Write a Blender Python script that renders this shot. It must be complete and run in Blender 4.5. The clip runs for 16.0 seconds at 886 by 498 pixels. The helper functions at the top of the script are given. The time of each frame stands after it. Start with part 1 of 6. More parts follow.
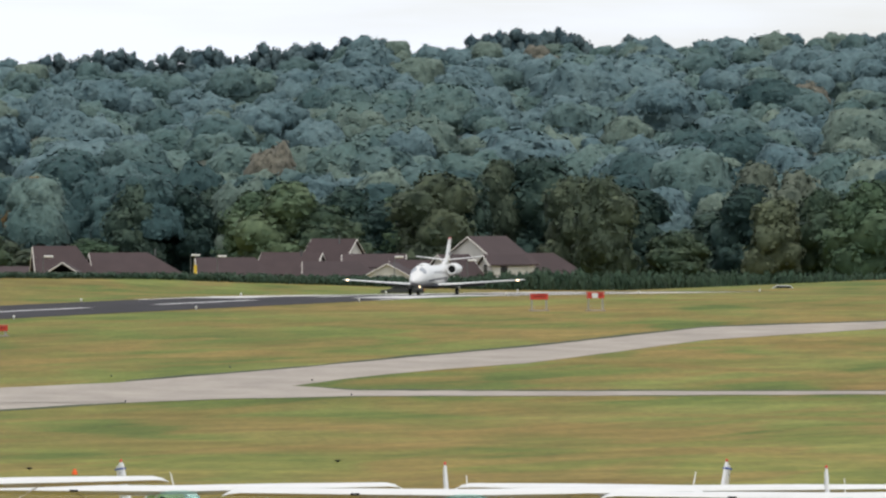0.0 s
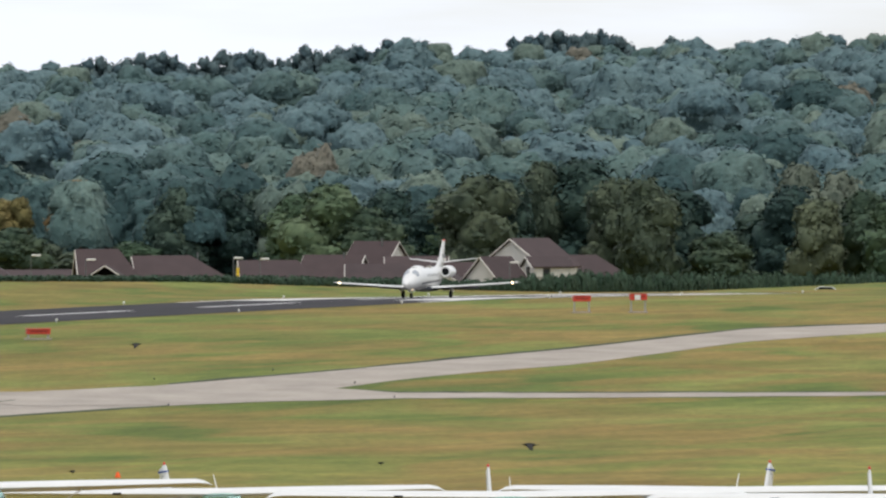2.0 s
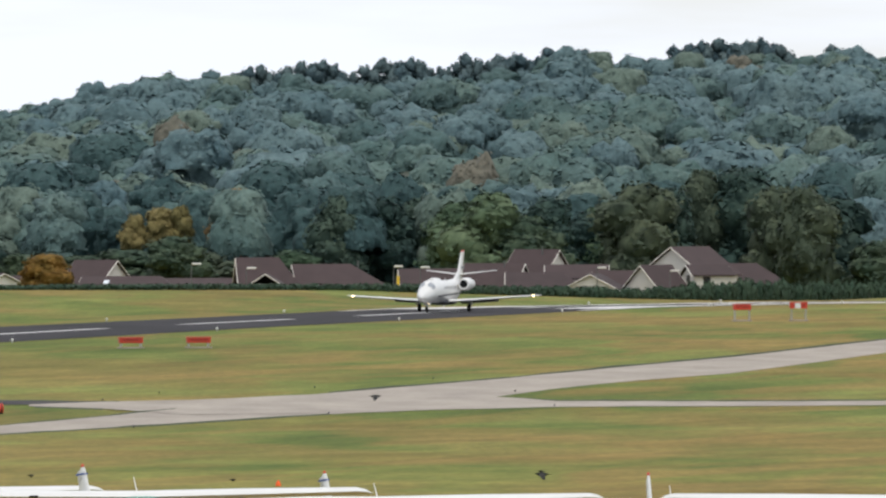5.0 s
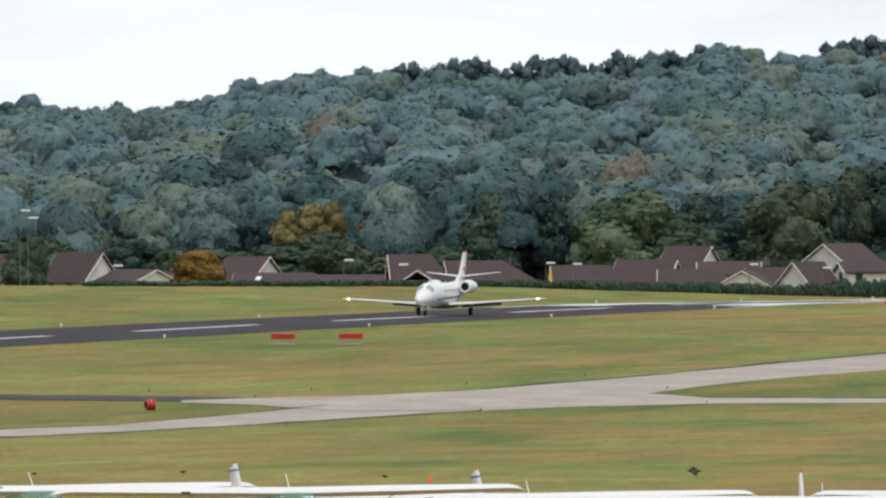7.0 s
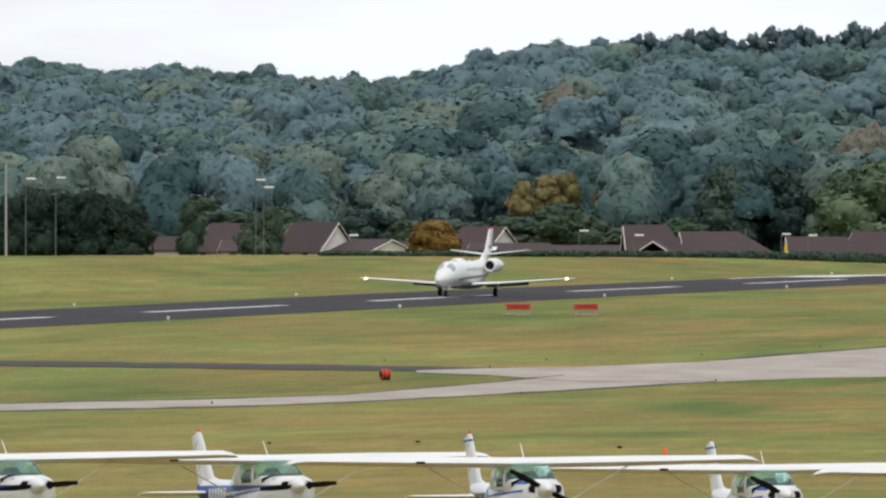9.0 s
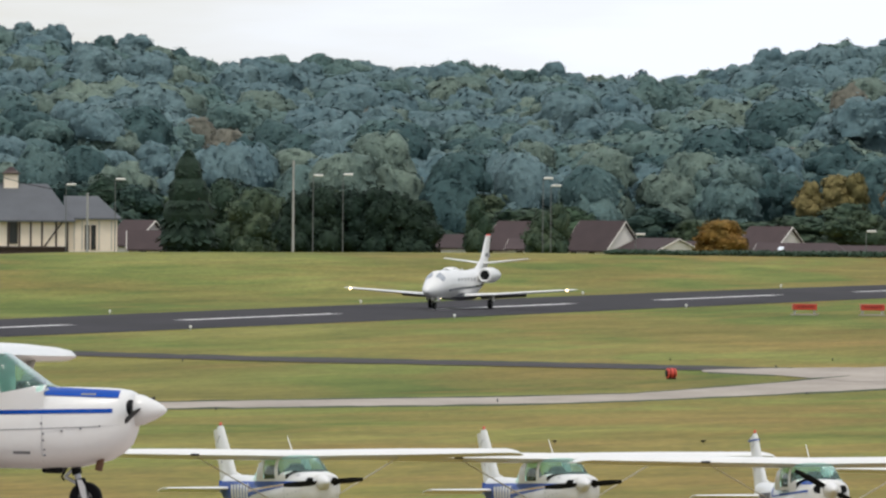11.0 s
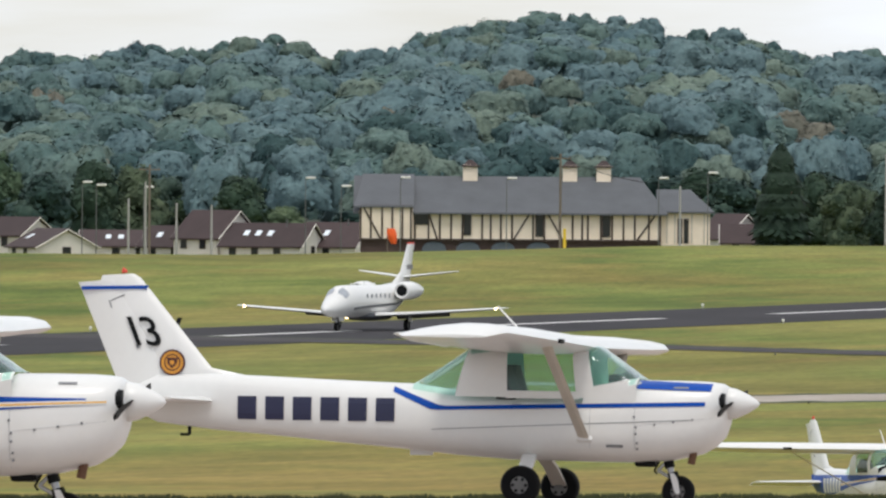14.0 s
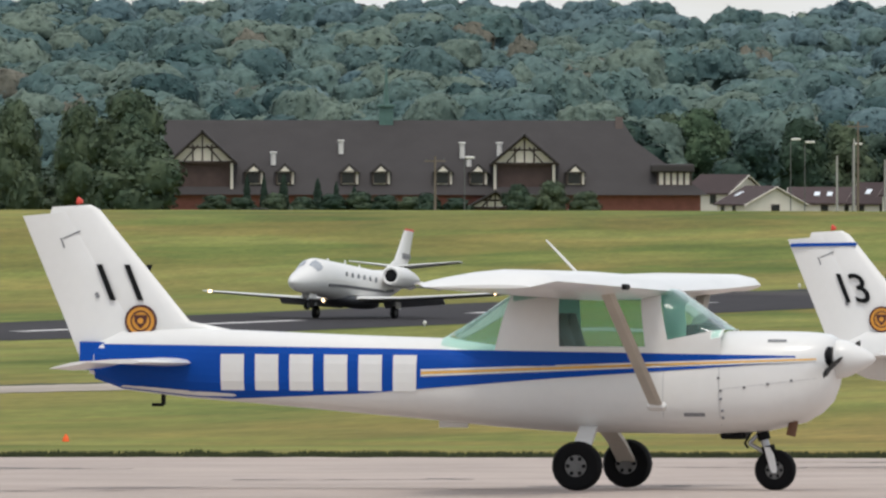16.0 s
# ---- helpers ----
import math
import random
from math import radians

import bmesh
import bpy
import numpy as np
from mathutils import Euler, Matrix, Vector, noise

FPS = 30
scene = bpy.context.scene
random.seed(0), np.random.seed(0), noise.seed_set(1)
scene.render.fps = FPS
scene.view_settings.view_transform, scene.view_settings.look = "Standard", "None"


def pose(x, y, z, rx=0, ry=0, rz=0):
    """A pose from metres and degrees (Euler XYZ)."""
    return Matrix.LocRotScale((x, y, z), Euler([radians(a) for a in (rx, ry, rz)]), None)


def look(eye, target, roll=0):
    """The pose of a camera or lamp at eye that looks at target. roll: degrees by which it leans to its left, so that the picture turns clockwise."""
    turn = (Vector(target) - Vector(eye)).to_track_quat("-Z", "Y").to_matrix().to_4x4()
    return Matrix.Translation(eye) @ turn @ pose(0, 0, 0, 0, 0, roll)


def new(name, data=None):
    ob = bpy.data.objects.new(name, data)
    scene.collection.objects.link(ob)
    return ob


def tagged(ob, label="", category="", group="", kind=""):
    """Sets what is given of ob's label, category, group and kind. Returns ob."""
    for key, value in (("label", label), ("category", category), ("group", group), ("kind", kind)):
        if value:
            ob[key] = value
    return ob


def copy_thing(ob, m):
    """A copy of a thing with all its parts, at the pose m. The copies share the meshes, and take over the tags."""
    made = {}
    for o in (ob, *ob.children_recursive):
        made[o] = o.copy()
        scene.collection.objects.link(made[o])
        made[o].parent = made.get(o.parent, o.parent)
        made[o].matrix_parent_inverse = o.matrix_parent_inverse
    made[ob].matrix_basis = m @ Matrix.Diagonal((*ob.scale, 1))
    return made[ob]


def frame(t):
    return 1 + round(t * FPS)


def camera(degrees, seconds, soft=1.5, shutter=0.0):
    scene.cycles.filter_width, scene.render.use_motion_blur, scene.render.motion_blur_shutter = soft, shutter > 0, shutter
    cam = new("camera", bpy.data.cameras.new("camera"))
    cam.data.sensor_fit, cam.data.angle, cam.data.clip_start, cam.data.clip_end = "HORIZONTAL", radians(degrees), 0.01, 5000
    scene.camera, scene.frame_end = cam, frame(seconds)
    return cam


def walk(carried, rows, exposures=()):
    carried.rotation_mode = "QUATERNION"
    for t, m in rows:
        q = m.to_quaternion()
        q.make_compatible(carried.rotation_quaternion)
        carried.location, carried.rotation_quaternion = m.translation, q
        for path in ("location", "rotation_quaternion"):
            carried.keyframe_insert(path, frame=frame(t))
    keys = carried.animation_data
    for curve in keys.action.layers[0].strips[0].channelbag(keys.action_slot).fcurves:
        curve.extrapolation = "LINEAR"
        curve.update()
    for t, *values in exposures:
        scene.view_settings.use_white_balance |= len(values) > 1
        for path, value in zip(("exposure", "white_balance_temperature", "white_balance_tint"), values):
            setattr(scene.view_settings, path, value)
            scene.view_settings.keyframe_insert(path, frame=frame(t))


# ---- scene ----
# The camera stands still on a stand beside the apron and pans after the jet.
EYE = Vector((0.0, 0.0, 11.5))
LENS = 23500.0  # focal length in the unit in which bearings u and depressions v below are given
cam = camera(math.degrees(2 * math.atan(784 / LENS)), 16.0, soft=2.4)
PAN = [  # seconds, bearing to the right, tilt, roll, in degrees
    (0.0, 1.5319, -0.3542, -0.095),
    (0.5, 1.5094, -0.3729, -0.176),
    (1.0, 1.4549, -0.3797, -0.275),
    (1.5, 1.3906, -0.3691, -0.291),
    (2.0, 1.3484, -0.3443, -0.244),
    (2.5, 1.2789, -0.3304, -0.403),
    (3.0, 1.1600, -0.3196, -0.389),
    (3.5, 1.0536, -0.3059, -0.393),
    (4.0, 0.9396, -0.2984, -0.324),
    (6.5, 0.1667, -0.3180, -0.260),
    (7.0, 0.0000, -0.3170, -0.210),
    (7.5, -0.1955, -0.3204, -0.145),
    (8.0, -0.4399, -0.3565, -0.101),
    (8.5, -0.7261, -0.4365, -0.115),
    (9.0, -1.0164, -0.4425, -0.003),
    (11.5, -2.5828, -0.4638, 0.459),
    (12.0, -2.9305, -0.5101, 0.488),
    (12.5, -3.3406, -0.5300, 0.505),
    (13.0, -3.7987, -0.5019, 0.397),
    (13.5, -4.2799, -0.4862, 0.395),
    (14.0, -4.8106, -0.4989, 0.402),
    (14.5, -5.4361, -0.5418, 0.359),
    (15.0, -6.1316, -0.6014, 0.220),
    (15.5, -6.9384, -0.6614, 0.140),
    (16.0, -7.8678, -0.6955, 0.070),
]


def heading(b, e):
    b, e = radians(b), radians(e)
    return Vector((math.sin(b) * math.cos(e), math.cos(b) * math.cos(e), math.sin(e)))


walk(cam, [(t, look(EYE, EYE + 100 * heading(b, e), r)) for t, b, e, r in PAN],
     exposures=((0.0, 0.0), (9.0, 0.0), (12.5, 0.02), (14.0, 0.06), (15.5, 0.04), (16.0, -0.02)))

# ---- light: a bright overcast sky with a weak, wide sun ----
world = bpy.data.worlds.new("overcast_sky")
scene.world = world
world.use_nodes = True
SUN_ELEVATION, SUN_BEARING = radians(66), radians(165)


def build_sky():
    nt = world.node_tree
    n, l = nt.nodes, nt.links
    n.clear()
    out, bg = n.new("ShaderNodeOutputWorld"), n.new("ShaderNodeBackground")
    sky = n.new("ShaderNodeTexSky")
    sky.sky_type, sky.sun_disc = "NISHITA", False
    sky.sun_elevation, sky.sun_rotation = SUN_ELEVATION, SUN_BEARING
    sky.air_density, sky.dust_density = 1.2, 0.6
    co, mp = n.new("ShaderNodeTexCoord"), n.new("ShaderNodeMapping")
    mp.inputs["Scale"].default_value = (9, 9, 60)
    cl = n.new("ShaderNodeTexNoise")
    cl.inputs["Scale"].default_value, cl.inputs["Detail"].default_value = 1.3, 7
    cl.inputs["Roughness"].default_value = 0.5
    ramp = n.new("ShaderNodeValToRGB")
    ramp.color_ramp.elements[0].position, ramp.color_ramp.elements[0].color = 0.4, (0.45, 0.45, 0.45, 1)
    ramp.color_ramp.elements[1].position, ramp.color_ramp.elements[1].color = 0.64, (1, 1, 1, 1)
    mix = n.new("ShaderNodeMix")
    mix.data_type = "RGBA"
    deck = n.new("ShaderNodeValToRGB")  # an overcast deck, brighter overhead
    deck.color_ramp.elements[0].position, deck.color_ramp.elements[0].color = 0.05, (9.2, 9.7, 10.5, 1)
    deck.color_ramp.elements[1].position, deck.color_ramp.elements[1].color = 1.0, (11.6, 11.7, 11.7, 1)
    up = n.new("ShaderNodeSeparateXYZ")
    l.new(co.outputs["Generated"], up.inputs[0])
    l.new(up.outputs["Z"], deck.inputs[0])
    l.new(deck.outputs[0], mix.inputs["B"])
    l.new(co.outputs["Generated"], mp.inputs["Vector"])
    l.new(mp.outputs[0], cl.inputs["Vector"])
    l.new(cl.outputs["Fac"], ramp.inputs[0])
    l.new(ramp.outputs[0], mix.inputs["Factor"])
    l.new(sky.outputs[0], mix.inputs["A"])
    l.new(mix.outputs["Result"], bg.inputs["Color"])
    bg.inputs["Strength"].default_value = 0.105
    l.new(bg.outputs[0], out.inputs[0])


build_sky()
sun_data = bpy.data.lights.new("sun", "SUN")
sun_data.energy, sun_data.angle, sun_data.color = 1.5, radians(14), (1, 0.95, 0.87)
sun = new("sun", sun_data)
sun.matrix_world = look((0, 0, 200), Vector((0, 0, 200)) - 100 * Vector((
    math.sin(SUN_BEARING) * math.cos(SUN_ELEVATION), math.cos(SUN_BEARING) * math.cos(SUN_ELEVATION), math.sin(SUN_ELEVATION))))


# ---- materials ----
def shade(name, color, rough=0.6, metal=0.0, vary=0.12, scale=2.0, bump=0.0, bump_scale=20.0, spread=0.0,
          glow=0.0, coat=0.0, stretch=(1, 1, 1), fine=0.0):
    """A surface with patchy tone at two scales, fine relief and a tint that differs from object to object."""
    m = bpy.data.materials.new(name)
    m.use_nodes = True
    n, l = m.node_tree.nodes, m.node_tree.links
    b = n["Principled BSDF"]
    co, mp = n.new("ShaderNodeTexCoord"), n.new("ShaderNodeMapping")
    mp.inputs["Scale"].default_value = stretch
    l.new(co.outputs["Object"], mp.inputs["Vector"])
    big, small = n.new("ShaderNodeTexNoise"), n.new("ShaderNodeTexNoise")
    big.inputs["Scale"].default_value, small.inputs["Scale"].default_value = scale, scale * 11
    big.inputs["Detail"].default_value = small.inputs["Detail"].default_value = 5
    for t in (big, small):
        l.new(mp.outputs[0], t.inputs["Vector"])
    add = n.new("ShaderNodeMath")
    add.operation = "MULTIPLY_ADD"
    add.inputs[1].default_value = 0.45
    l.new(small.outputs["Fac"], add.inputs[0])
    l.new(big.outputs["Fac"], add.inputs[2])
    rng = n.new("ShaderNodeMapRange")
    rng.inputs["From Min"].default_value, rng.inputs["From Max"].default_value = 0.35, 1.1
    rng.inputs["To Min"].default_value, rng.inputs["To Max"].default_value = 1 - vary, 1 + vary
    l.new(add.outputs[0], rng.inputs["Value"])
    last = rng.outputs[0]
    if spread:
        info, r2, mul = n.new("ShaderNodeObjectInfo"), n.new("ShaderNodeMapRange"), n.new("ShaderNodeMath")
        r2.inputs["To Min"].default_value, r2.inputs["To Max"].default_value = 1 - spread, 1 + spread
        mul.operation = "MULTIPLY"
        l.new(info.outputs["Random"], r2.inputs["Value"])
        l.new(r2.outputs[0], mul.inputs[0])
        l.new(last, mul.inputs[1])
        last = mul.outputs[0]
    mul = n.new("ShaderNodeMix")
    mul.data_type, mul.blend_type = "RGBA", "MULTIPLY"
    mul.inputs["Factor"].default_value = 1
    mul.inputs["A"].default_value = (*color, 1)
    l.new(last, mul.inputs["B"])
    l.new(mul.outputs["Result"], b.inputs["Base Color"])
    b.inputs["Roughness"].default_value, b.inputs["Metallic"].default_value = rough, metal
    b.inputs["Coat Weight"].default_value = coat
    if bump:
        bt, bp = n.new("ShaderNodeTexNoise"), n.new("ShaderNodeBump")
        bt.inputs["Scale"].default_value, bt.inputs["Detail"].default_value = bump_scale, 4
        bp.inputs["Strength"].default_value, bp.inputs["Distance"].default_value = bump, 0.02
        l.new(mp.outputs[0], bt.inputs["Vector"])
        l.new(bt.outputs["Fac"], bp.inputs["Height"])
        l.new(bp.outputs[0], b.inputs["Normal"])
    if glow:
        b.inputs["Emission Color"].default_value = (*color, 1)
        b.inputs["Emission Strength"].default_value = glow
    return m


def grass_material():
    """Mown grass with long dry streaks, greener and browner patches."""
    m = bpy.data.materials.new("grass")
    m.use_nodes = True
    n, l = m.node_tree.nodes, m.node_tree.links
    b = n["Principled BSDF"]
    b.inputs["Roughness"].default_value = 0.9
    b.inputs["Specular IOR Level"].default_value = 0.15
    co = n.new("ShaderNodeTexCoord")

    def field(scale, stretch, detail=5, turn=0.0):
        mp, t = n.new("ShaderNodeMapping"), n.new("ShaderNodeTexNoise")
        rot = n.new("ShaderNodeMapping")
        rot.inputs["Rotation"].default_value = (0, 0, turn)
        mp.inputs["Scale"].default_value = stretch
        t.inputs["Scale"].default_value, t.inputs["Detail"].default_value, t.inputs["Distortion"].default_value = scale, detail, 0.7
        l.new(co.outputs["Object"], rot.inputs["Vector"])
        l.new(rot.outputs[0], mp.inputs["Vector"])
        l.new(mp.outputs[0], t.inputs["Vector"])
        return t.outputs["Fac"]

    def ramp(src, stops):
        r = n.new("ShaderNodeValToRGB")
        while len(r.color_ramp.elements) < len(stops):
            r.color_ramp.elements.new(0.5)
        for e, (p, c) in zip(r.color_ramp.elements, stops):
            e.position, e.color = p, (*c, 1)
        l.new(src, r.inputs[0])
        return r.outputs[0]

    def mix(a, c, f, kind="MIX", amount=None):
        x = n.new("ShaderNodeMix")
        x.data_type, x.blend_type = "RGBA", kind
        l.new(a, x.inputs["A"])
        l.new(c, x.inputs["B"])
        if amount is None:
            l.new(f, x.inputs["Factor"])
        else:
            x.inputs["Factor"].default_value = amount
        return x.outputs["Result"]

    green = ramp(field(1.0, (0.06, 0.014, 1), 3, 0.16), [(0.32, (0.068, 0.102, 0.014)), (0.5, (0.132, 0.160, 0.030)), (0.68, (0.204, 0.212, 0.050))])
    brown = ramp(field(1.0, (0.1, 0.05, 1), 4, 0.4), [(0.3, (0.17, 0.112, 0.026)), (0.7, (0.270, 0.185, 0.054))])
    straw = ramp(field(1.0, (0.3, 0.1, 1), 4, 0.1), [(0.3, (0.150, 0.158, 0.028)), (0.7, (0.310, 0.255, 0.060))])
    bare = ramp(field(1.0, (0.05, 0.009, 1), 2, -0.1), [(0.465, (0, 0, 0)), (0.58, (0.7, 0.7, 0.7)), (0.68, (0.95, 0.95, 0.95))])
    worn = ramp(field(1.0, (0.12, 0.02, 1), 2, 0.2), [(0.475, (0, 0, 0)), (0.6, (0.8, 0.8, 0.8))])
    patchy = ramp(field(1.0, (0.12, 0.04, 1), 4, -0.3), [(0.3, (0, 0, 0)), (0.55, (1, 1, 1))])
    tuft = ramp(field(1.0, (0.5, 0.075, 1), 4, 0.15), [(0.32, (0.84, 0.86, 0.84)), (0.68, (1.15, 1.13, 1.15))])
    grain = ramp(field(1.0, (2.6, 0.35, 1), 4), [(0.3, (0.84, 0.86, 0.84)), (0.7, (1.16, 1.14, 1.16))])
    sep, near, west = n.new("ShaderNodeSeparateXYZ"), n.new("ShaderNodeMapRange"), n.new("ShaderNodeMapRange")
    l.new(co.outputs["Object"], sep.inputs[0])
    near.inputs["From Min"].default_value, near.inputs["From Max"].default_value = 640, 380  # the mown strip beside the apron is drier
    near.inputs["To Max"].default_value = 0.9
    l.new(sep.outputs["Y"], near.inputs["Value"])
    west.inputs["From Min"].default_value, west.inputs["From Max"].default_value = -60, 20  # the field grows drier eastward
    west.inputs["To Min"].default_value = 0.5
    l.new(sep.outputs["X"], west.inputs["Value"])
    dry = n.new("ShaderNodeMath")
    dry.operation = "MULTIPLY"
    l.new(near.outputs[0], dry.inputs[0])
    l.new(west.outputs[0], dry.inputs[1])
    where = n.new("ShaderNodeMix")
    where.data_type, where.blend_type = "RGBA", "MULTIPLY"
    where.inputs["Factor"].default_value = 1
    l.new(patchy, where.inputs["A"])
    l.new(dry.outputs[0], where.inputs["B"])
    western = ramp(west.outputs[0], [(0.5, (0.4, 0.4, 0.4)), (1.0, (0.92, 0.92, 0.92))])
    c = mix(green, straw, where.outputs["Result"])
    c = mix(c, brown, mix(bare, western, None, "MULTIPLY", 1.0))
    c = mix(c, brown, mix(worn, western, None, "MULTIPLY", 1.0))
    c = mix(c, tuft, None, "MULTIPLY", 1.0)
    c = mix(c, grain, None, "MULTIPLY", 1.0)
    l.new(c, b.inputs["Base Color"])
    return m


def foliage(name, a, c, d, leaf=1.5, relief=4.0):
    """Leaf masses: each clump takes its own tone between three greens."""
    m = bpy.data.materials.new(name)
    m.use_nodes = True
    n, l = m.node_tree.nodes, m.node_tree.links
    b = n["Principled BSDF"]
    b.inputs["Roughness"].default_value = 0.75
    b.inputs["Specular IOR Level"].default_value = 0.2
    geo, info, co = n.new("ShaderNodeNewGeometry"), n.new("ShaderNodeObjectInfo"), n.new("ShaderNodeTexCoord")
    t = n.new("ShaderNodeTexNoise")
    t.inputs["Scale"].default_value, t.inputs["Detail"].default_value = leaf, 3
    l.new(co.outputs["Object"], t.inputs["Vector"])
    s = n.new("ShaderNodeMath")
    s.operation = "MULTIPLY_ADD"
    s.inputs[1].default_value = 0.16
    l.new(geo.outputs["Random Per Island"], s.inputs[0])
    s2 = n.new("ShaderNodeMath")
    s2.operation = "MULTIPLY_ADD"
    s2.inputs[1].default_value = 0.4
    l.new(info.outputs["Random"], s2.inputs[0])
    l.new(s.outputs[0], s2.inputs[2])
    s3 = n.new("ShaderNodeMath")
    s3.operation = "MULTIPLY"
    s3.inputs[1].default_value = 0.64
    l.new(t.outputs["Fac"], s3.inputs[0])
    l.new(s3.outputs[0], s.inputs[2])
    r = n.new("ShaderNodeValToRGB")
    r.color_ramp.elements.new(0.5)
    for e, (p, col) in zip(r.color_ramp.elements, ((0.15, a), (0.5, c), (0.95, d))):
        e.position, e.color = p, (*col, 1)
    l.new(s2.outputs[0], r.inputs[0])
    speck, mul = n.new("ShaderNodeTexNoise"), n.new("ShaderNodeMix")
    speck.inputs["Scale"].default_value, speck.inputs["Detail"].default_value, speck.inputs["Roughness"].default_value = relief * 0.9, 5, 0.7
    sr = n.new("ShaderNodeMapRange")
    sr.inputs["From Min"].default_value, sr.inputs["From Max"].default_value = 0.32, 0.68
    sr.inputs["To Min"].default_value, sr.inputs["To Max"].default_value = 0.74, 1.28
    mul.data_type, mul.blend_type = "RGBA", "MULTIPLY"
    mul.inputs["Factor"].default_value = 1
    l.new(co.outputs["Object"], speck.inputs["Vector"])
    l.new(speck.outputs["Fac"], sr.inputs["Value"])
    l.new(r.outputs[0], mul.inputs["A"])
    l.new(sr.outputs[0], mul.inputs["B"])
    l.new(mul.outputs["Result"], b.inputs["Base Color"])
    rough, bp = n.new("ShaderNodeTexNoise"), n.new("ShaderNodeBump")
    rough.inputs["Scale"].default_value, rough.inputs["Detail"].default_value, rough.inputs["Roughness"].default_value = relief, 5, 0.65
    bp.inputs["Strength"].default_value, bp.inputs["Distance"].default_value = 0.5, 0.45 / relief
    l.new(co.outputs["Object"], rough.inputs["Vector"])
    l.new(rough.outputs["Fac"], bp.inputs["Height"])
    l.new(bp.outputs[0], b.inputs["Normal"])
    return m


GRASS = grass_material()
ASPHALT = shade("asphalt", (0.034, 0.031, 0.034), 0.9, vary=0.35, scale=0.12, stretch=(1, 0.25, 1))
ROADWAY = shade("worn_grey_asphalt", (0.058, 0.052, 0.053), 0.9, vary=0.3, scale=0.3)
CONCRETE = shade("taxiway_concrete", (0.35, 0.306, 0.262), 0.9, vary=0.3, scale=0.25, stretch=(1, 0.3, 1))
APRON = shade("apron_concrete", (0.385, 0.315, 0.275), 0.85, vary=0.22, scale=0.5, stretch=(1, 0.5, 1), bump=0.4)
MARKING = shade("runway_paint", (0.62, 0.6, 0.58), 0.7, vary=0.25, scale=0.3)
WHITE = shade("white_aircraft_paint", (0.72, 0.71, 0.69), 0.35, vary=0.05, scale=1.2, coat=0.3)
BLUE = shade("blue_stripe_paint", (0.002, 0.06, 0.34), 0.4, vary=0.1)
NAVY = shade("navy_marking_paint", (0.012, 0.014, 0.05), 0.45, vary=0.1)
GOLD = shade("gold_stripe_paint", (0.75, 0.42, 0.1), 0.4, vary=0.1)
AMBER = shade("amber_emblem_paint", (0.62, 0.27, 0.03), 0.5, vary=0.15)
RIM = shade("dull_wheel_hub", (0.16, 0.155, 0.15), 0.5, metal=0.2, vary=0.3, scale=8)
BELLY = shade("pale_grey_paint", (0.5, 0.5, 0.5), 0.45, vary=0.1)
GREY = shade("grey_stripe_paint", (0.2, 0.2, 0.21), 0.45, vary=0.1)
BEIGE = shade("beige_strut_paint", (0.5, 0.46, 0.4), 0.45, vary=0.12, scale=3)
BLACK = shade("black_rubber", (0.005, 0.005, 0.0055), 0.75, vary=0.2, scale=6)
DARK = shade("dark_interior", (0.006, 0.0065, 0.007), 0.6, vary=0.2)
METAL = shade("bare_metal", (0.45, 0.45, 0.46), 0.35, metal=0.9, vary=0.15, scale=5)
RED = shade("red_paint", (0.58, 0.055, 0.03), 0.5, vary=0.15)
ORANGE = shade("orange_cloth", (0.85, 0.12, 0.02), 0.7, vary=0.12)
YELLOW = shade("yellow_paint", (0.75, 0.5, 0.03), 0.6, vary=0.12)
ROOF = shade("brown_shingle_roof", (0.05, 0.032, 0.032), 0.85, vary=0.2, scale=0.6, spread=0.14, bump=0.4, bump_scale=3)
SLATE = shade("grey_slate_roof", (0.095, 0.1, 0.11), 0.8, vary=0.18, scale=0.5, bump=0.4, bump_scale=3)
CLUBROOF = shade("dark_brown_roof", (0.042, 0.037, 0.037), 0.85, vary=0.18, scale=0.4, bump=0.4, bump_scale=3)
STUCCO = shade("cream_stucco", (0.82, 0.70, 0.57), 0.85, vary=0.1, scale=0.8)
SIDING = shade("pale_siding", (0.66, 0.62, 0.56), 0.8, vary=0.1, scale=0.8, spread=0.08)
RUST = shade("burnt_exhaust_metal", (0.13, 0.06, 0.03), 0.6, metal=0.3, vary=0.3, scale=12)
EMBLEM_BROWN = shade("dark_red_brown_paint", (0.07, 0.014, 0.008), 0.5, vary=0.1)
TIMBER = shade("dark_timber", (0.06, 0.042, 0.034), 0.75, vary=0.25, scale=2)
IVORY = shade("ivory_plaster", (0.7, 0.65, 0.56), 0.85, vary=0.1, scale=0.8)
BRICK = shade("red_brick", (0.2, 0.075, 0.055), 0.85, vary=0.25, scale=1.5)
DARKBRICK = shade("dark_brick", (0.07, 0.045, 0.04), 0.85, vary=0.25, scale=1.5)
PANE = shade("window_pane", (0.02, 0.022, 0.025), 0.12, vary=0.1)
JETLINE_AND_SHADE = shade("dark_grey_underside_paint", (0.07, 0.072, 0.08), 0.5, vary=0.12)
JETPANE = shade("jet_window", (0.36, 0.38, 0.41), 0.15, vary=0.1)
BRIGHTPANE = shade("skylight_pane", (0.75, 0.8, 0.85), 0.08, vary=0.05)
POLE = shade("galvanised_pole", (0.11, 0.115, 0.11), 0.6, vary=0.15)
PALEPOLE = shade("pale_pole", (0.34, 0.33, 0.31), 0.6, vary=0.15)
WOODPOLE = shade("weathered_wood_pole", (0.16, 0.13, 0.1), 0.85, vary=0.2)
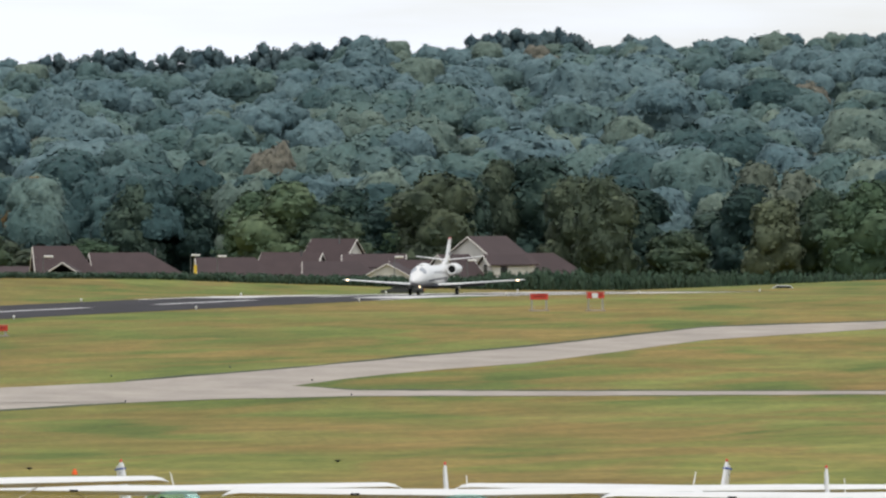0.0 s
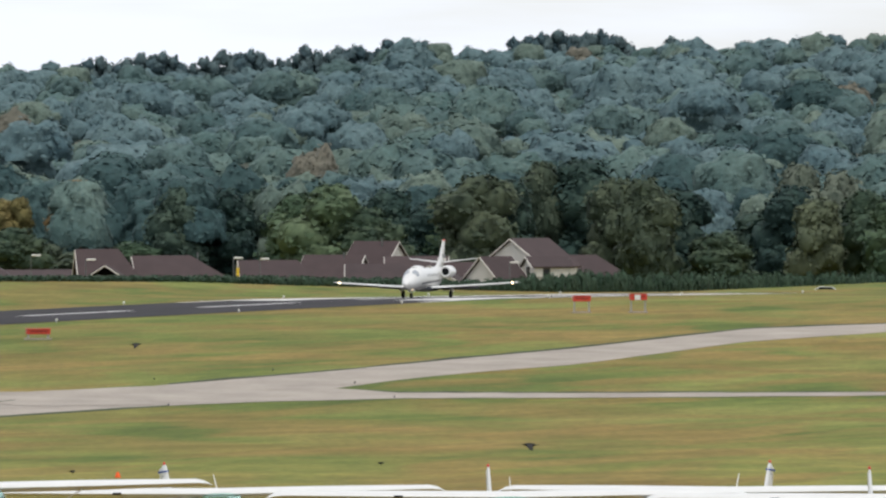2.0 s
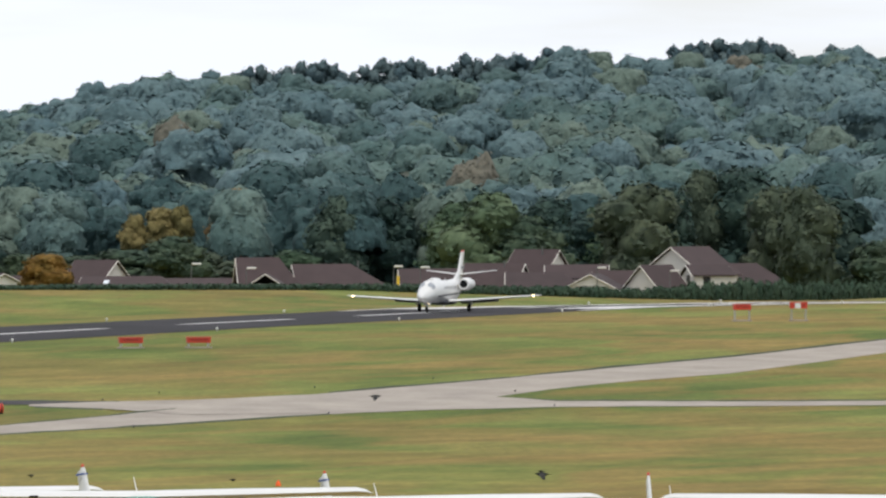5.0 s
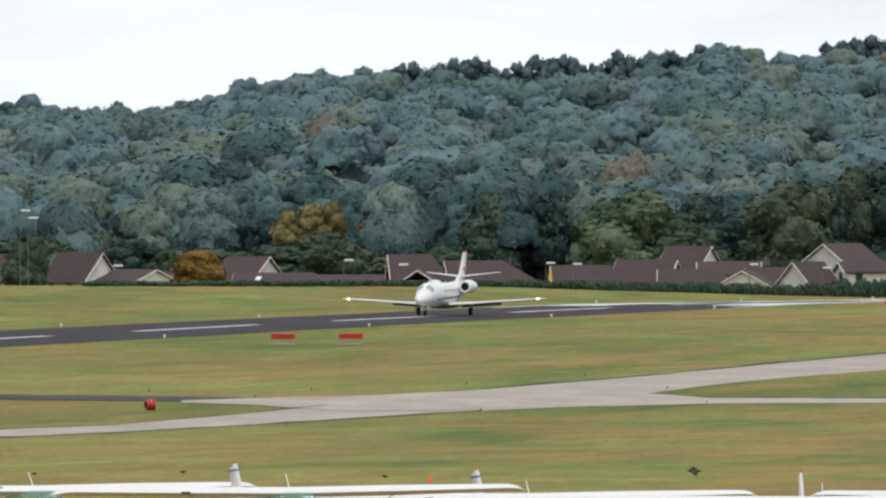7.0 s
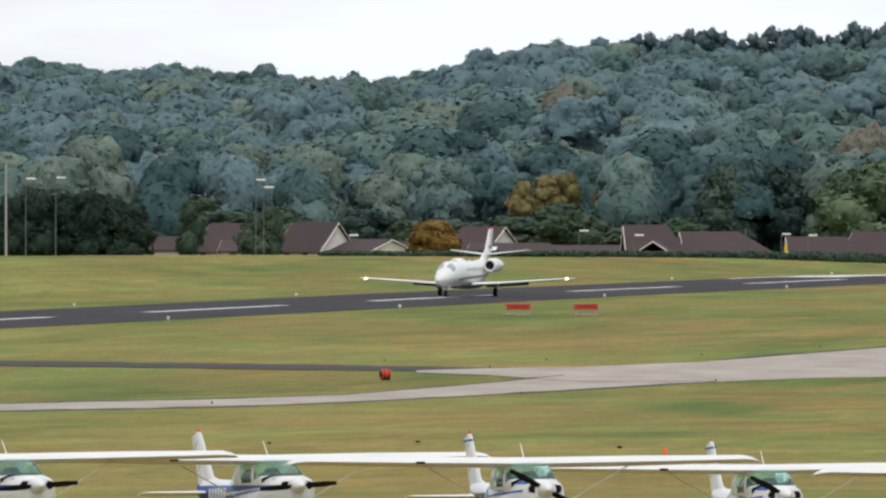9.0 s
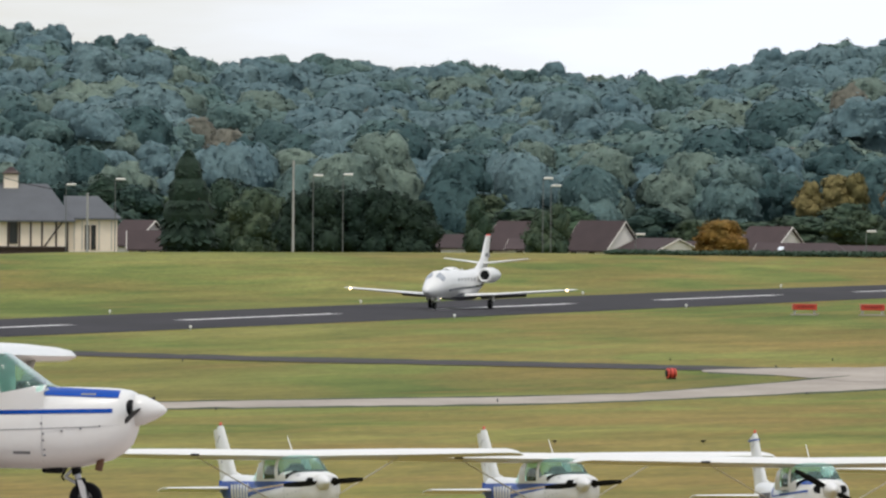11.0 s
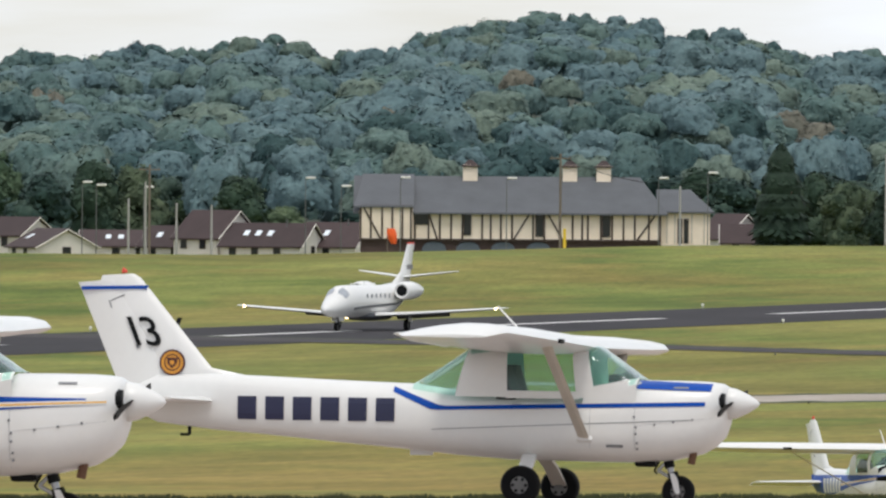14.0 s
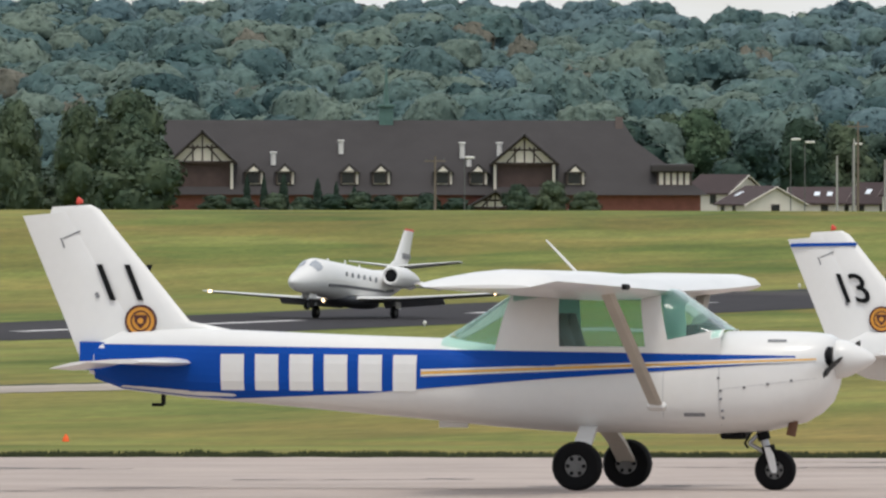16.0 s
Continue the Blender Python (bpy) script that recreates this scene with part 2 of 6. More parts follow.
LAMPHEAD = shade("lamp_head", (0.7, 0.68, 0.64), 0.4, vary=0.05)
COPPER = shade("green_copper", (0.075, 0.15, 0.13), 0.6, vary=0.2)
LANDING = shade("landing_light", (1, 0.72, 0.42), 0.2, glow=6, vary=0.0)
FEATHER = shade("black_feathers", (0.012, 0.011, 0.01), 0.8, vary=0.2)
BARK = shade("bark", (0.09, 0.07, 0.055), 0.9, vary=0.3, scale=3)
LEAF = foliage("oak_leaves", (0.012, 0.031, 0.022), (0.034, 0.060, 0.038), (0.094, 0.120, 0.067), 1.6, 7.0)
TREE_TONES = (LEAF, foliage("lime_leaves", (0.022, 0.048, 0.029), (0.054, 0.091, 0.050), (0.126, 0.166, 0.089), 1.6, 7.0),
              foliage("beech_leaves", (0.012, 0.029, 0.029), (0.026, 0.052, 0.043), (0.070, 0.101, 0.070), 1.6, 7.0),
              foliage("hickory_leaves", (0.024, 0.041, 0.028), (0.053, 0.072, 0.046), (0.118, 0.137, 0.079), 1.6, 7.0))
HEDGE = foliage("hedge_leaves", (0.014, 0.034, 0.022), (0.028, 0.056, 0.034), (0.056, 0.085, 0.05), 0.6, 2.5)
PINE = foliage("pine_needles", (0.008, 0.02, 0.014), (0.013, 0.028, 0.018), (0.025, 0.042, 0.026))
AUTUMN = foliage("autumn_leaves", (0.12, 0.092, 0.045), (0.21, 0.14, 0.064), (0.3, 0.2, 0.09), 1.6, 7.0)
PALELEAF = foliage("silver_leaves", (0.08, 0.1, 0.07), (0.11, 0.135, 0.1), (0.16, 0.18, 0.14), 1.6, 7.0)
# crest and hillside leaf colours are blued to stand in for distance haze
HAZED_CRESTLEAF = foliage("crest_leaves", (0.030, 0.060, 0.074), (0.060, 0.100, 0.114), (0.115, 0.160, 0.160), 1.6, 7.0)
HAZED_WOOD_TONES = (
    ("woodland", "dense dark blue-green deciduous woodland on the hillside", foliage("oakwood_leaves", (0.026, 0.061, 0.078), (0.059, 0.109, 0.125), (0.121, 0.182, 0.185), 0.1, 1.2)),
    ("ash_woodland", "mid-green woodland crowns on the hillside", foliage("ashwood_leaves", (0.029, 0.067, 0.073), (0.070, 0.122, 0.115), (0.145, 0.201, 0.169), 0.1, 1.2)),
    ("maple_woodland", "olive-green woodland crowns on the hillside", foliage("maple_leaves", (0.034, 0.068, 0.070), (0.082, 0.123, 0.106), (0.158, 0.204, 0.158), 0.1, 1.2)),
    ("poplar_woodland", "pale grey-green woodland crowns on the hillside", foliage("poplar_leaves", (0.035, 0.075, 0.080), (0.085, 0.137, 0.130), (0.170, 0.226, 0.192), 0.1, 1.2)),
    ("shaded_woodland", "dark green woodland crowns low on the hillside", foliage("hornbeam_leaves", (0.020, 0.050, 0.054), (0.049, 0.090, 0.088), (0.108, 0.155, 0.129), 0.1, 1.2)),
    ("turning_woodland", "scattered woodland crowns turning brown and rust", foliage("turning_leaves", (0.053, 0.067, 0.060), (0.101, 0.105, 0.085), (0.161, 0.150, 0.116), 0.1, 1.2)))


def glass_material():
    m = bpy.data.materials.new("green_tinted_glass")
    m.use_nodes = True
    n, l = m.node_tree.nodes, m.node_tree.links
    b = n["Principled BSDF"]
    b.inputs["Base Color"].default_value = (0.45, 0.78, 0.68, 1)
    b.inputs["Roughness"].default_value = 0.04
    b.inputs["Transmission Weight"].default_value = 0.9
    b.inputs["IOR"].default_value = 1.03
    b.inputs["Coat Weight"].default_value = 0.6
    return m


GLASS = glass_material()
for dull in (BLUE, BLACK, RIM, DARK, ASPHALT, ROADWAY, CONCRETE):
    dull.node_tree.nodes["Principled BSDF"].inputs["Specular IOR Level"].default_value = 0.15
YELLOWING = foliage("yellowing_leaves", (0.1, 0.1, 0.042), (0.17, 0.145, 0.055), (0.24, 0.19, 0.078), 1.6, 7.0)
AUTUMN_BUSH = foliage("half_turned_leaves", (0.05, 0.06, 0.015), (0.13, 0.09, 0.02), (0.26, 0.13, 0.03), 1.2, 7.0)
LITTER = shade("woodland_floor", (0.045, 0.055, 0.038), 0.95, vary=0.4, scale=0.3)
VERGE = shade("rank_verge_grass", (0.035, 0.046, 0.016), 0.9, vary=0.3)
TAR = shade("tar_seam", (0.05, 0.046, 0.042), 0.7, vary=0.3)
BLADES = foliage("grass_blades", (0.1, 0.14, 0.04), (0.19, 0.21, 0.065), (0.34, 0.29, 0.11), 0.5, 1.0)
GREYDOOR = shade("blue_grey_door", (0.09, 0.11, 0.13), 0.6, vary=0.15)
DARKCAR = shade("dark_car_paint", (0.03, 0.03, 0.035), 0.3, vary=0.05, coat=0.5)
CARPAINT = shade("silver_car_paint", (0.6, 0.61, 0.62), 0.3, metal=0.3, vary=0.05)


# ---- geometry helpers ----
def mesh_of(name, bm, material, smooth=False):
    me = bpy.data.meshes.new(name)
    bm.normal_update()
    bm.to_mesh(me)
    bm.free()
    me.materials.append(material)
    if smooth:
        me.polygons.foreach_set("use_smooth", [True] * len(me.polygons))
        me.set_sharp_from_angle(angle=radians(42))
    return me


def part(name, bm, material, parent=None, label="", smooth=False):
    """Links a bmesh as one mesh object, under a thing or a part where one is given."""
    ob = new(name, mesh_of(name, bm, material, smooth) if isinstance(bm, bmesh.types.BMesh) else bm)
    if parent is not None:
        ob.parent = parent
    if label:
        tagged(ob, label)
    return ob


def thing(name, label, category, m, group="", kind=""):
    ob = new(name)
    ob.empty_display_size = 0.3
    ob.matrix_basis = m
    return tagged(ob, label, category, group, kind)


def box(size, at=(0, 0, 0), rot=(0, 0, 0), bevel=0.0, bm=None):
    """A box of that size whose centre is at `at`; adds to bm where one is given."""
    b = bm or bmesh.new()
    made = bmesh.ops.create_cube(b, size=1)["verts"]
    m = pose(*at, *rot) @ Matrix.Diagonal((*size, 1))
    bmesh.ops.transform(b, matrix=m, verts=made)
    if bevel:
        es = list({e for v in made for e in v.link_edges})
        bmesh.ops.bevel(b, geom=es, offset=bevel, segments=2, affect="EDGES", profile=0.5)
    return b


def tube(p, q, r0, r1=None, sides=10, bm=None):
    """A round bar from p to q."""
    b = bm or bmesh.new()
    p, q = Vector(p), Vector(q)
    made = bmesh.ops.create_cone(b, segments=sides, radius1=r0, radius2=r0 if r1 is None else r1, depth=(q - p).length, cap_ends=True)["verts"]
    m = Matrix.Translation((p + q) / 2) @ (q - p).to_track_quat("Z", "Y").to_matrix().to_4x4()
    bmesh.ops.transform(b, matrix=m, verts=made)
    return b


def loft(rings, caps=True, bm=None, closed=True):
    """A skin over rings of equally many points."""
    b = bm or bmesh.new()
    vs = [[b.verts.new(p) for p in r] for r in rings]
    n = len(vs[0])
    for a, c in zip(vs, vs[1:]):
        for i in range(n if closed else n - 1):
            j = (i + 1) % n
            b.faces.new((a[i], a[j], c[j], c[i]))
    if caps:
        b.faces.new(vs[0][::-1])
        b.faces.new(vs[-1])
    bmesh.ops.recalc_face_normals(b, faces=b.faces)
    return b


def oval(x, y, z, half_w, up, down, n=20, power=2.3):
    """A ring across the x axis: rounded box with its own height above and below z."""
    pts = []
    for i in range(n):
        a = 2 * math.pi * i / n
        c, s = math.cos(a), math.sin(a)
        k = (abs(c) ** power + abs(s) ** power) ** (-1 / power)
        pts.append((x, y + half_w * k * c, z + (up if s > 0 else down) * k * s))
    return pts


def foil(le, te, thick, axis="y", n=14, z0=0.0):
    """A wing section from leading to trailing edge, given as (x, y, z) points."""
    le, te = Vector(le), Vector(te)
    up = Vector((0, 0, 1)) if axis == "y" else Vector((0, 1, 0))
    pts = []
    for i in range(n):
        a = 2 * math.pi * i / n
        t = 0.5 - 0.5 * math.cos(a)
        h = 2.6 * (math.sqrt(max(t, 0)) * (1 - t)) * (1 if a < math.pi else -0.55 if axis == "y" else -1)
        pts.append(le.lerp(te, t) + up * (h * thick * 0.5))
    return pts


def spot(u, d, z=0.0):
    """The place at bearing u and distance d from the camera."""
    a = (u - 784) / LENS
    return Vector((d * math.sin(a), d * math.cos(a), z))


def height(v, d):
    """The height of what lies at depression v and distance d."""
    return EYE.z + (311 - v) / LENS * d


# ---- the lie of the land ----
RUN_DIR = Vector((72.2, 296.6, 0)).normalized()
RUN_SIDE = Vector((RUN_DIR.y, -RUN_DIR.x, 0))
RUN_ZERO = Vector((-57.7, 854.0, 0))
PERIOD = 60.96  # centre-line stripe and gap


def runway_distance(u):
    return 6.244e6 / np.maximum(6500 - u, 2500)


CREST = ((-4600, 530), (-1950, 531), (-1558, 531), (-1170, 521), (-774, 508), (0, 504), (880, 508), (1000, 513), (1400, 526), (1560, 530), (3400, 530))
RIDGE = ((-4600, 155), (-2900, 156), (-2525, 155), (-2395, 153), (-2325, 167), (-2255, 174), (-2175, 162), (-2095, 158), (-2025, 186), (-1945, 178), (-1875, 172),
         (-1825, 181), (-1745, 160), (-1715, 176), (-1625, 167), (-1545, 151), (-1425, 156), (-1400, 182), (-1325, 174), (-1240, 142), (-1122, 114), (-972, 103), (-872, 114),
         (-812, 126), (-732, 130), (-652, 146), (-592, 176), (-522, 170), (-422, 167), (-222, 176), (-172, 186), (-112, 168), (-32, 190), (50, 182), (100, 189), (140, 198),
         (200, 182), (250, 190), (300, 185), (370, 172), (430, 152), (500, 152), (530, 134), (600, 134), (690, 128), (720, 140), (880, 142), (1100, 136), (1225, 112), (1260, 86),
         (1350, 94), (1430, 92), (1480, 104), (1660, 104), (1700, 90), (1758, 78), (1828, 104), (1848, 112), (1868, 86), (1928, 79), (2028, 82), (2188, 88), (3400, 95))
FALL = ((0, 9.8), (112, 8.09), (141, 7.45), (170, 6.84), (190, 6.4), (230, 4.2), (280, 2.8), (340, 2.0), (400, 1.3), (480, 0.7), (560, 0.1), (640, -0.45), (700, -0.5), (870, -0.32), (1040, -0.03), (1180, 0.0), (1400, -1.5), (6000, -1.5))
RIDGE_FAR, WOOD_EDGE, WOOD_TALL = 2750.0, 1840.0, 16.0


def table(rows, x):
    return np.interp(x, [r[0] for r in rows], [r[1] for r in rows])


def ease(x):
    x = np.clip(x, 0, 1)
    return x * x * (3 - 2 * x)


def ground_z(u, d):
    """Height of the ground at bearing u and distance d (numbers or arrays)."""
    u, d = np.asarray(u, float), np.asarray(d, float)
    z = table(FALL, d)
    dr = runway_distance(u)
    vc, dc = table(CREST, u), dr + 215
    zc = EYE.z + (311 - vc) / LENS * dc
    z = z + (zc - z) * ease((d - dr - 72) / (dc - dr - 72))
    low = EYE.z + (311 - vc - 14) / LENS * np.minimum(d, 1800)
    z = np.where(d > dc, zc + (low - zc) * ease((d - dc) / 120), z)
    zr = EYE.z + (311 - table(RIDGE, u)) / LENS * RIDGE_FAR - WOOD_TALL
    z = np.where(d > 1750, low + (zr - low) * ease((d - 1750) / (RIDGE_FAR - 1650)), z)
    return np.where(d > RIDGE_FAR, z - (d - RIDGE_FAR) * 0.012, z)


def build_ground():
    view = list(np.arange(-4600, 3401, 50.0))
    full = LENS * 2 * math.pi
    rest = list(np.linspace(3401, full - 4601, 60)[1:])
    us = view + rest
    ds = ([2, 20, 45, 70, 90, 105] + list(np.arange(112, 300, 6.0)) + list(np.arange(300, 660, 12.0)) + list(np.arange(660, 1760, 18.0))
          + list(np.arange(1760, 2800, 40.0)) + [2900, 3100, 3400, 3800, 4300, 4900])
    verts = []
    for u in us:
        uc = u if u <= 3400 else (3400 if u < full / 2 else -4600)
        zs = ground_z(np.full(len(ds), uc), np.array(ds))
        for d, z in zip(ds, zs):
            p = spot(u, d)
            verts.append((p.x, p.y, float(z) - 0.02))
    n, faces = len(ds), []
    for i in range(len(us)):
        j = (i + 1) % len(us)
        faces += [(i * n + k, j * n + k, j * n + k + 1, i * n + k + 1) for k in range(n - 1)]
    c = len(verts)
    verts.append((0, 0, 9.8))
    faces += [(i * n, c, ((i + 1) % len(us)) * n) for i in range(len(us))]
    me = bpy.data.meshes.new("ground")
    me.from_pydata(verts, [], [f[::-1] for f in faces])
    me.materials.append(GRASS)
    me.materials.append(LITTER)
    me.polygons.foreach_set("material_index", [int(k < len(us) * (n - 1) and ds[k % (n - 1)] >= 1760) for k in range(len(faces))])
    me.polygons.foreach_set("use_smooth", [True] * len(me.polygons))
    me.update()
    if me.polygons[0].normal.z < 0:
        me.flip_normals()
    tagged(new("ground", me), "mown airfield grass with green and dry brown streaks", "ground", kind="structure")


def lay(u, v):
    """The ground point seen at bearing u and depression v, short of the runway's far side."""
    ds = np.arange(225.0, 1400.0, 1.0)
    vs = 311 + (EYE.z - ground_z(np.full(len(ds), u), ds)) / (ds / LENS)
    k = int(np.argmax(vs < v))
    return float(ds[k])


def strip(name, label, category, top, bottom, material, lift, step=40):
    """A paved strip between its far edge and its near edge, each a row of (u, v)."""
    lo, hi = max(top[0][0], bottom[0][0]), min(top[-1][0], bottom[-1][0])
    us = np.arange(lo, hi + 1, step)
    b, rows = bmesh.new(), []
    for u in us:
        far, near = lay(u, table(top, u)), lay(u, table(bottom, u))
        row = []
        for k in range(7):
            d = far + (near - far) * k / 6 + (noise.noise((u * 0.02, k * 3.1, lift * 50)) * 0.9 if k in (0, 6) else 0)
            row.append(b.verts.new(spot(u, d, float(ground_z(u, d)) + lift)))
        rows.append(row)
    for r, s in zip(rows, rows[1:]):
        for k in range(6):
            b.faces.new((r[k], r[k + 1], s[k + 1], s[k]))
    bmesh.ops.recalc_face_normals(b, faces=b.faces)
    ob = part(name, b, material)
    if ob.data.polygons[0].normal.z < 0:
        ob.data.flip_normals()
    return tagged(ob, label, category, kind="structure")


def verge(edge, lift=0.09, step=20):
    """A low ragged ridge of rank grass along a paved edge, given as a row of (u, v)."""
    b, rows = bmesh.new(), []
    for u in np.arange(edge[0][0], edge[-1][0] + 1, step):
        d = lay(u, table(edge, u)) + 0.6 * noise.noise((u * 0.02, 5.0, lift * 30))
        h = lift * (0.75 + 0.9 * noise.noise((u * 0.013, 1.7, 2.0)))
        rows.append([b.verts.new(spot(u, d + w, float(ground_z(u, d + w)) + z)) for w, z in ((-0.9, -0.02), (-0.4, max(0.01, h * 0.8)), (0.3, max(0.01, h)), (1.1, -0.02))])
    for r, q in zip(rows, rows[1:]):
        for k in range(3):
            b.faces.new((r[k], q[k], q[k + 1], r[k + 1]))
    bmesh.ops.recalc_face_normals(b, faces=b.faces)
    tagged(part("verge", b, VERGE), "rank dark grass along the taxiway's edge", "grass", kind="structure")


def build_paving():
    strip("taxiway_main", "pale weathered concrete taxiway across the grass", "taxiway",
          ((-4200, 866), (-3177, 838), (-630, 771), (0, 757), (200, 750), (400, 734), (510, 722), (600, 712), (830, 692), (1000, 678),
           (1165, 665), (1400, 643), (1568, 629), (1878, 595), (2196, 585), (3000, 570)),
          ((-4200, 880), (-3177, 851), (-630, 783), (0, 771), (200, 763), (510, 747), (850, 727), (1000, 716), (1165, 696), (1250, 684),
           (1400, 670), (1568, 658), (1878, 618), (2196, 598), (3000, 581)), CONCRETE, 0.0)
    strip("taxiway_cross", "pale narrow concrete taxiway joining the main one", "taxiway",
          ((830, 700), (1000, 700), (1164, 699), (1250, 706), (1400, 707), (1568, 708), (2196, 709), (3000, 710)),
          ((830, 729), (1000, 722), (1164, 719), (1250, 717), (1568, 717), (2196, 715), (3000, 716)), CONCRETE, 0.01)
    strip("taxiway_mouth", "widened pale concrete mouth of the taxiway", "taxiway",
          ((320, 708), (450, 704), (600, 702), (850, 692)), ((320, 712), (450, 716), (600, 728), (850, 726)), CONCRETE, 0.02)
    strip("service_road", "narrow dark asphalt service road", "road",
          ((-2600, 662), (-790, 684), (-417, 691), (183, 699), (480, 704)), ((-2600, 669), (-790, 691), (-417, 699), (183, 707), (480, 711)), ROADWAY, 0.015)
    verge(((-4200, 866), (-3177, 838), (-630, 771), (0, 757), (200, 750), (400, 734), (590, 716)), 0.05)
    verge(((850, 690), (1000, 678), (1165, 665), (1400, 643), (1568, 629), (1878, 595), (2196, 585), (3000, 570)), 0.09)
    verge(((-630, 784), (0, 772), (200, 764), (510, 748), (850, 728)), 0.05)
    verge(((1180, 700), (1250, 706), (1400, 707), (1568, 708), (2196, 709), (3000, 710)), 0.06)
    verge(((-2600, 662), (-790, 684), (-417, 691), (183, 699), (480, 704)), 0.05)
    verge(((330, 713), (450, 717)), 0.05)
    # apron on which the two near aeroplanes stand
    b, rows = bmesh.new(), []
    for u in np.arange(-5200, 1201, 40):
        edge = 158 + 12 * float(ease((u + 1700) / 1200)) + noise.noise((u * 0.011, 3, 0)) * 0.6
        rows.append([b.verts.new(spot(u, d, float(ground_z(u, d)) + 0.01)) for d in np.linspace(60, edge, 18)])
    for r, s in zip(rows, rows[1:]):
        for k in range(17):
            b.faces.new((r[k], s[k], s[k + 1], r[k + 1]))
    bmesh.ops.recalc_face_normals(b, faces=b.faces)
    ob = part("apron", b, APRON)
    if ob.data.polygons[0].normal.z < 0:
        ob.data.flip_normals()
    tagged(ob, "worn pale concrete parking apron with tar cracks", "apron", kind="structure")
    # runway
    b = bmesh.new()
    rows = []
    for k in range(0, 140):
        s = -620 + k * 8.0
        c = RUN_ZERO + RUN_DIR * s
        row = []
        for w in (-11.45, -4, 4, 11.45):
            p = c + RUN_SIDE * w
            row.append(b.verts.new((p.x, p.y, float(table(FALL, math.hypot(p.x, p.y))) + 0.0)))
        rows.append(row)
    for r, s in zip(rows, rows[1:]):
        for k in range(3):
            b.faces.new((r[k], r[k + 1], s[k + 1], s[k]))
    bmesh.ops.recalc_face_normals(b, faces=b.faces)
    ob = part("runway", b, ASPHALT)
    if ob.data.polygons[0].normal.z < 0:
        ob.data.flip_normals()
    tagged(ob, "dark asphalt runway with worn white markings", "runway", kind="structure")
    return ob


def mark(parent, s0, s1, w0, w1):
    """A painted bar on the runway from s0 to s1 along it and w0 to w1 across it."""
    b = bmesh.new()
    n = max(1, int((s1 - s0) / 10))
    rows = []
    for k in range(n + 1):
        c = RUN_ZERO + RUN_DIR * (s0 + (s1 - s0) * k / n)
        rows.append([b.verts.new((*(c + RUN_SIDE * w).xy, float(table(FALL, (c + RUN_SIDE * w).length)) + 0.012)) for w in (w0, w1)])
    for r, s in zip(rows, rows[1:]):
        b.faces.new((r[0], r[1], s[1], s[0]))
    part("marking", b, MARKING, parent)


def build_markings(run):
    for n in range(-10, 7):
        mark(run, (n - 0.6) * PERIOD, n * PERIOD, -0.55, 0.55)
    for side in (-1, 1):
        # last entry: long edge lines that put the far end's sky glare into white paint
        for a, c, w, wide in ((322, 372, 4.6, 5.4), (384, 412, 3.2, 1.7), (384, 412, 5.6, 1.7), (384, 412, 8.0, 1.7), (306, 480, 10.2, 0.9)):
            mark(run, a, c, w if side > 0 else -w - wide, w + wide if side > 0 else -w)
        for k in range(4):
            w = 1.2 + k * 2.45
            mark(run, 424, 474, w if side > 0 else -w - 1.8, w + 1.8 if side > 0 else -w)


# ---- woods on the hillside ----
def ball(fine):
    b = bmesh.new()
    bmesh.ops.create_icosphere(b, subdivisions=fine, radius=1)
    v, f = np.array([tuple(p.co.normalized()) for p in b.verts]), np.array([[q.index for q in p.verts] for p in b.faces])
    b.free()
    return v, f


BALLS = {k: ball(k) for k in (2, 3, 4)}


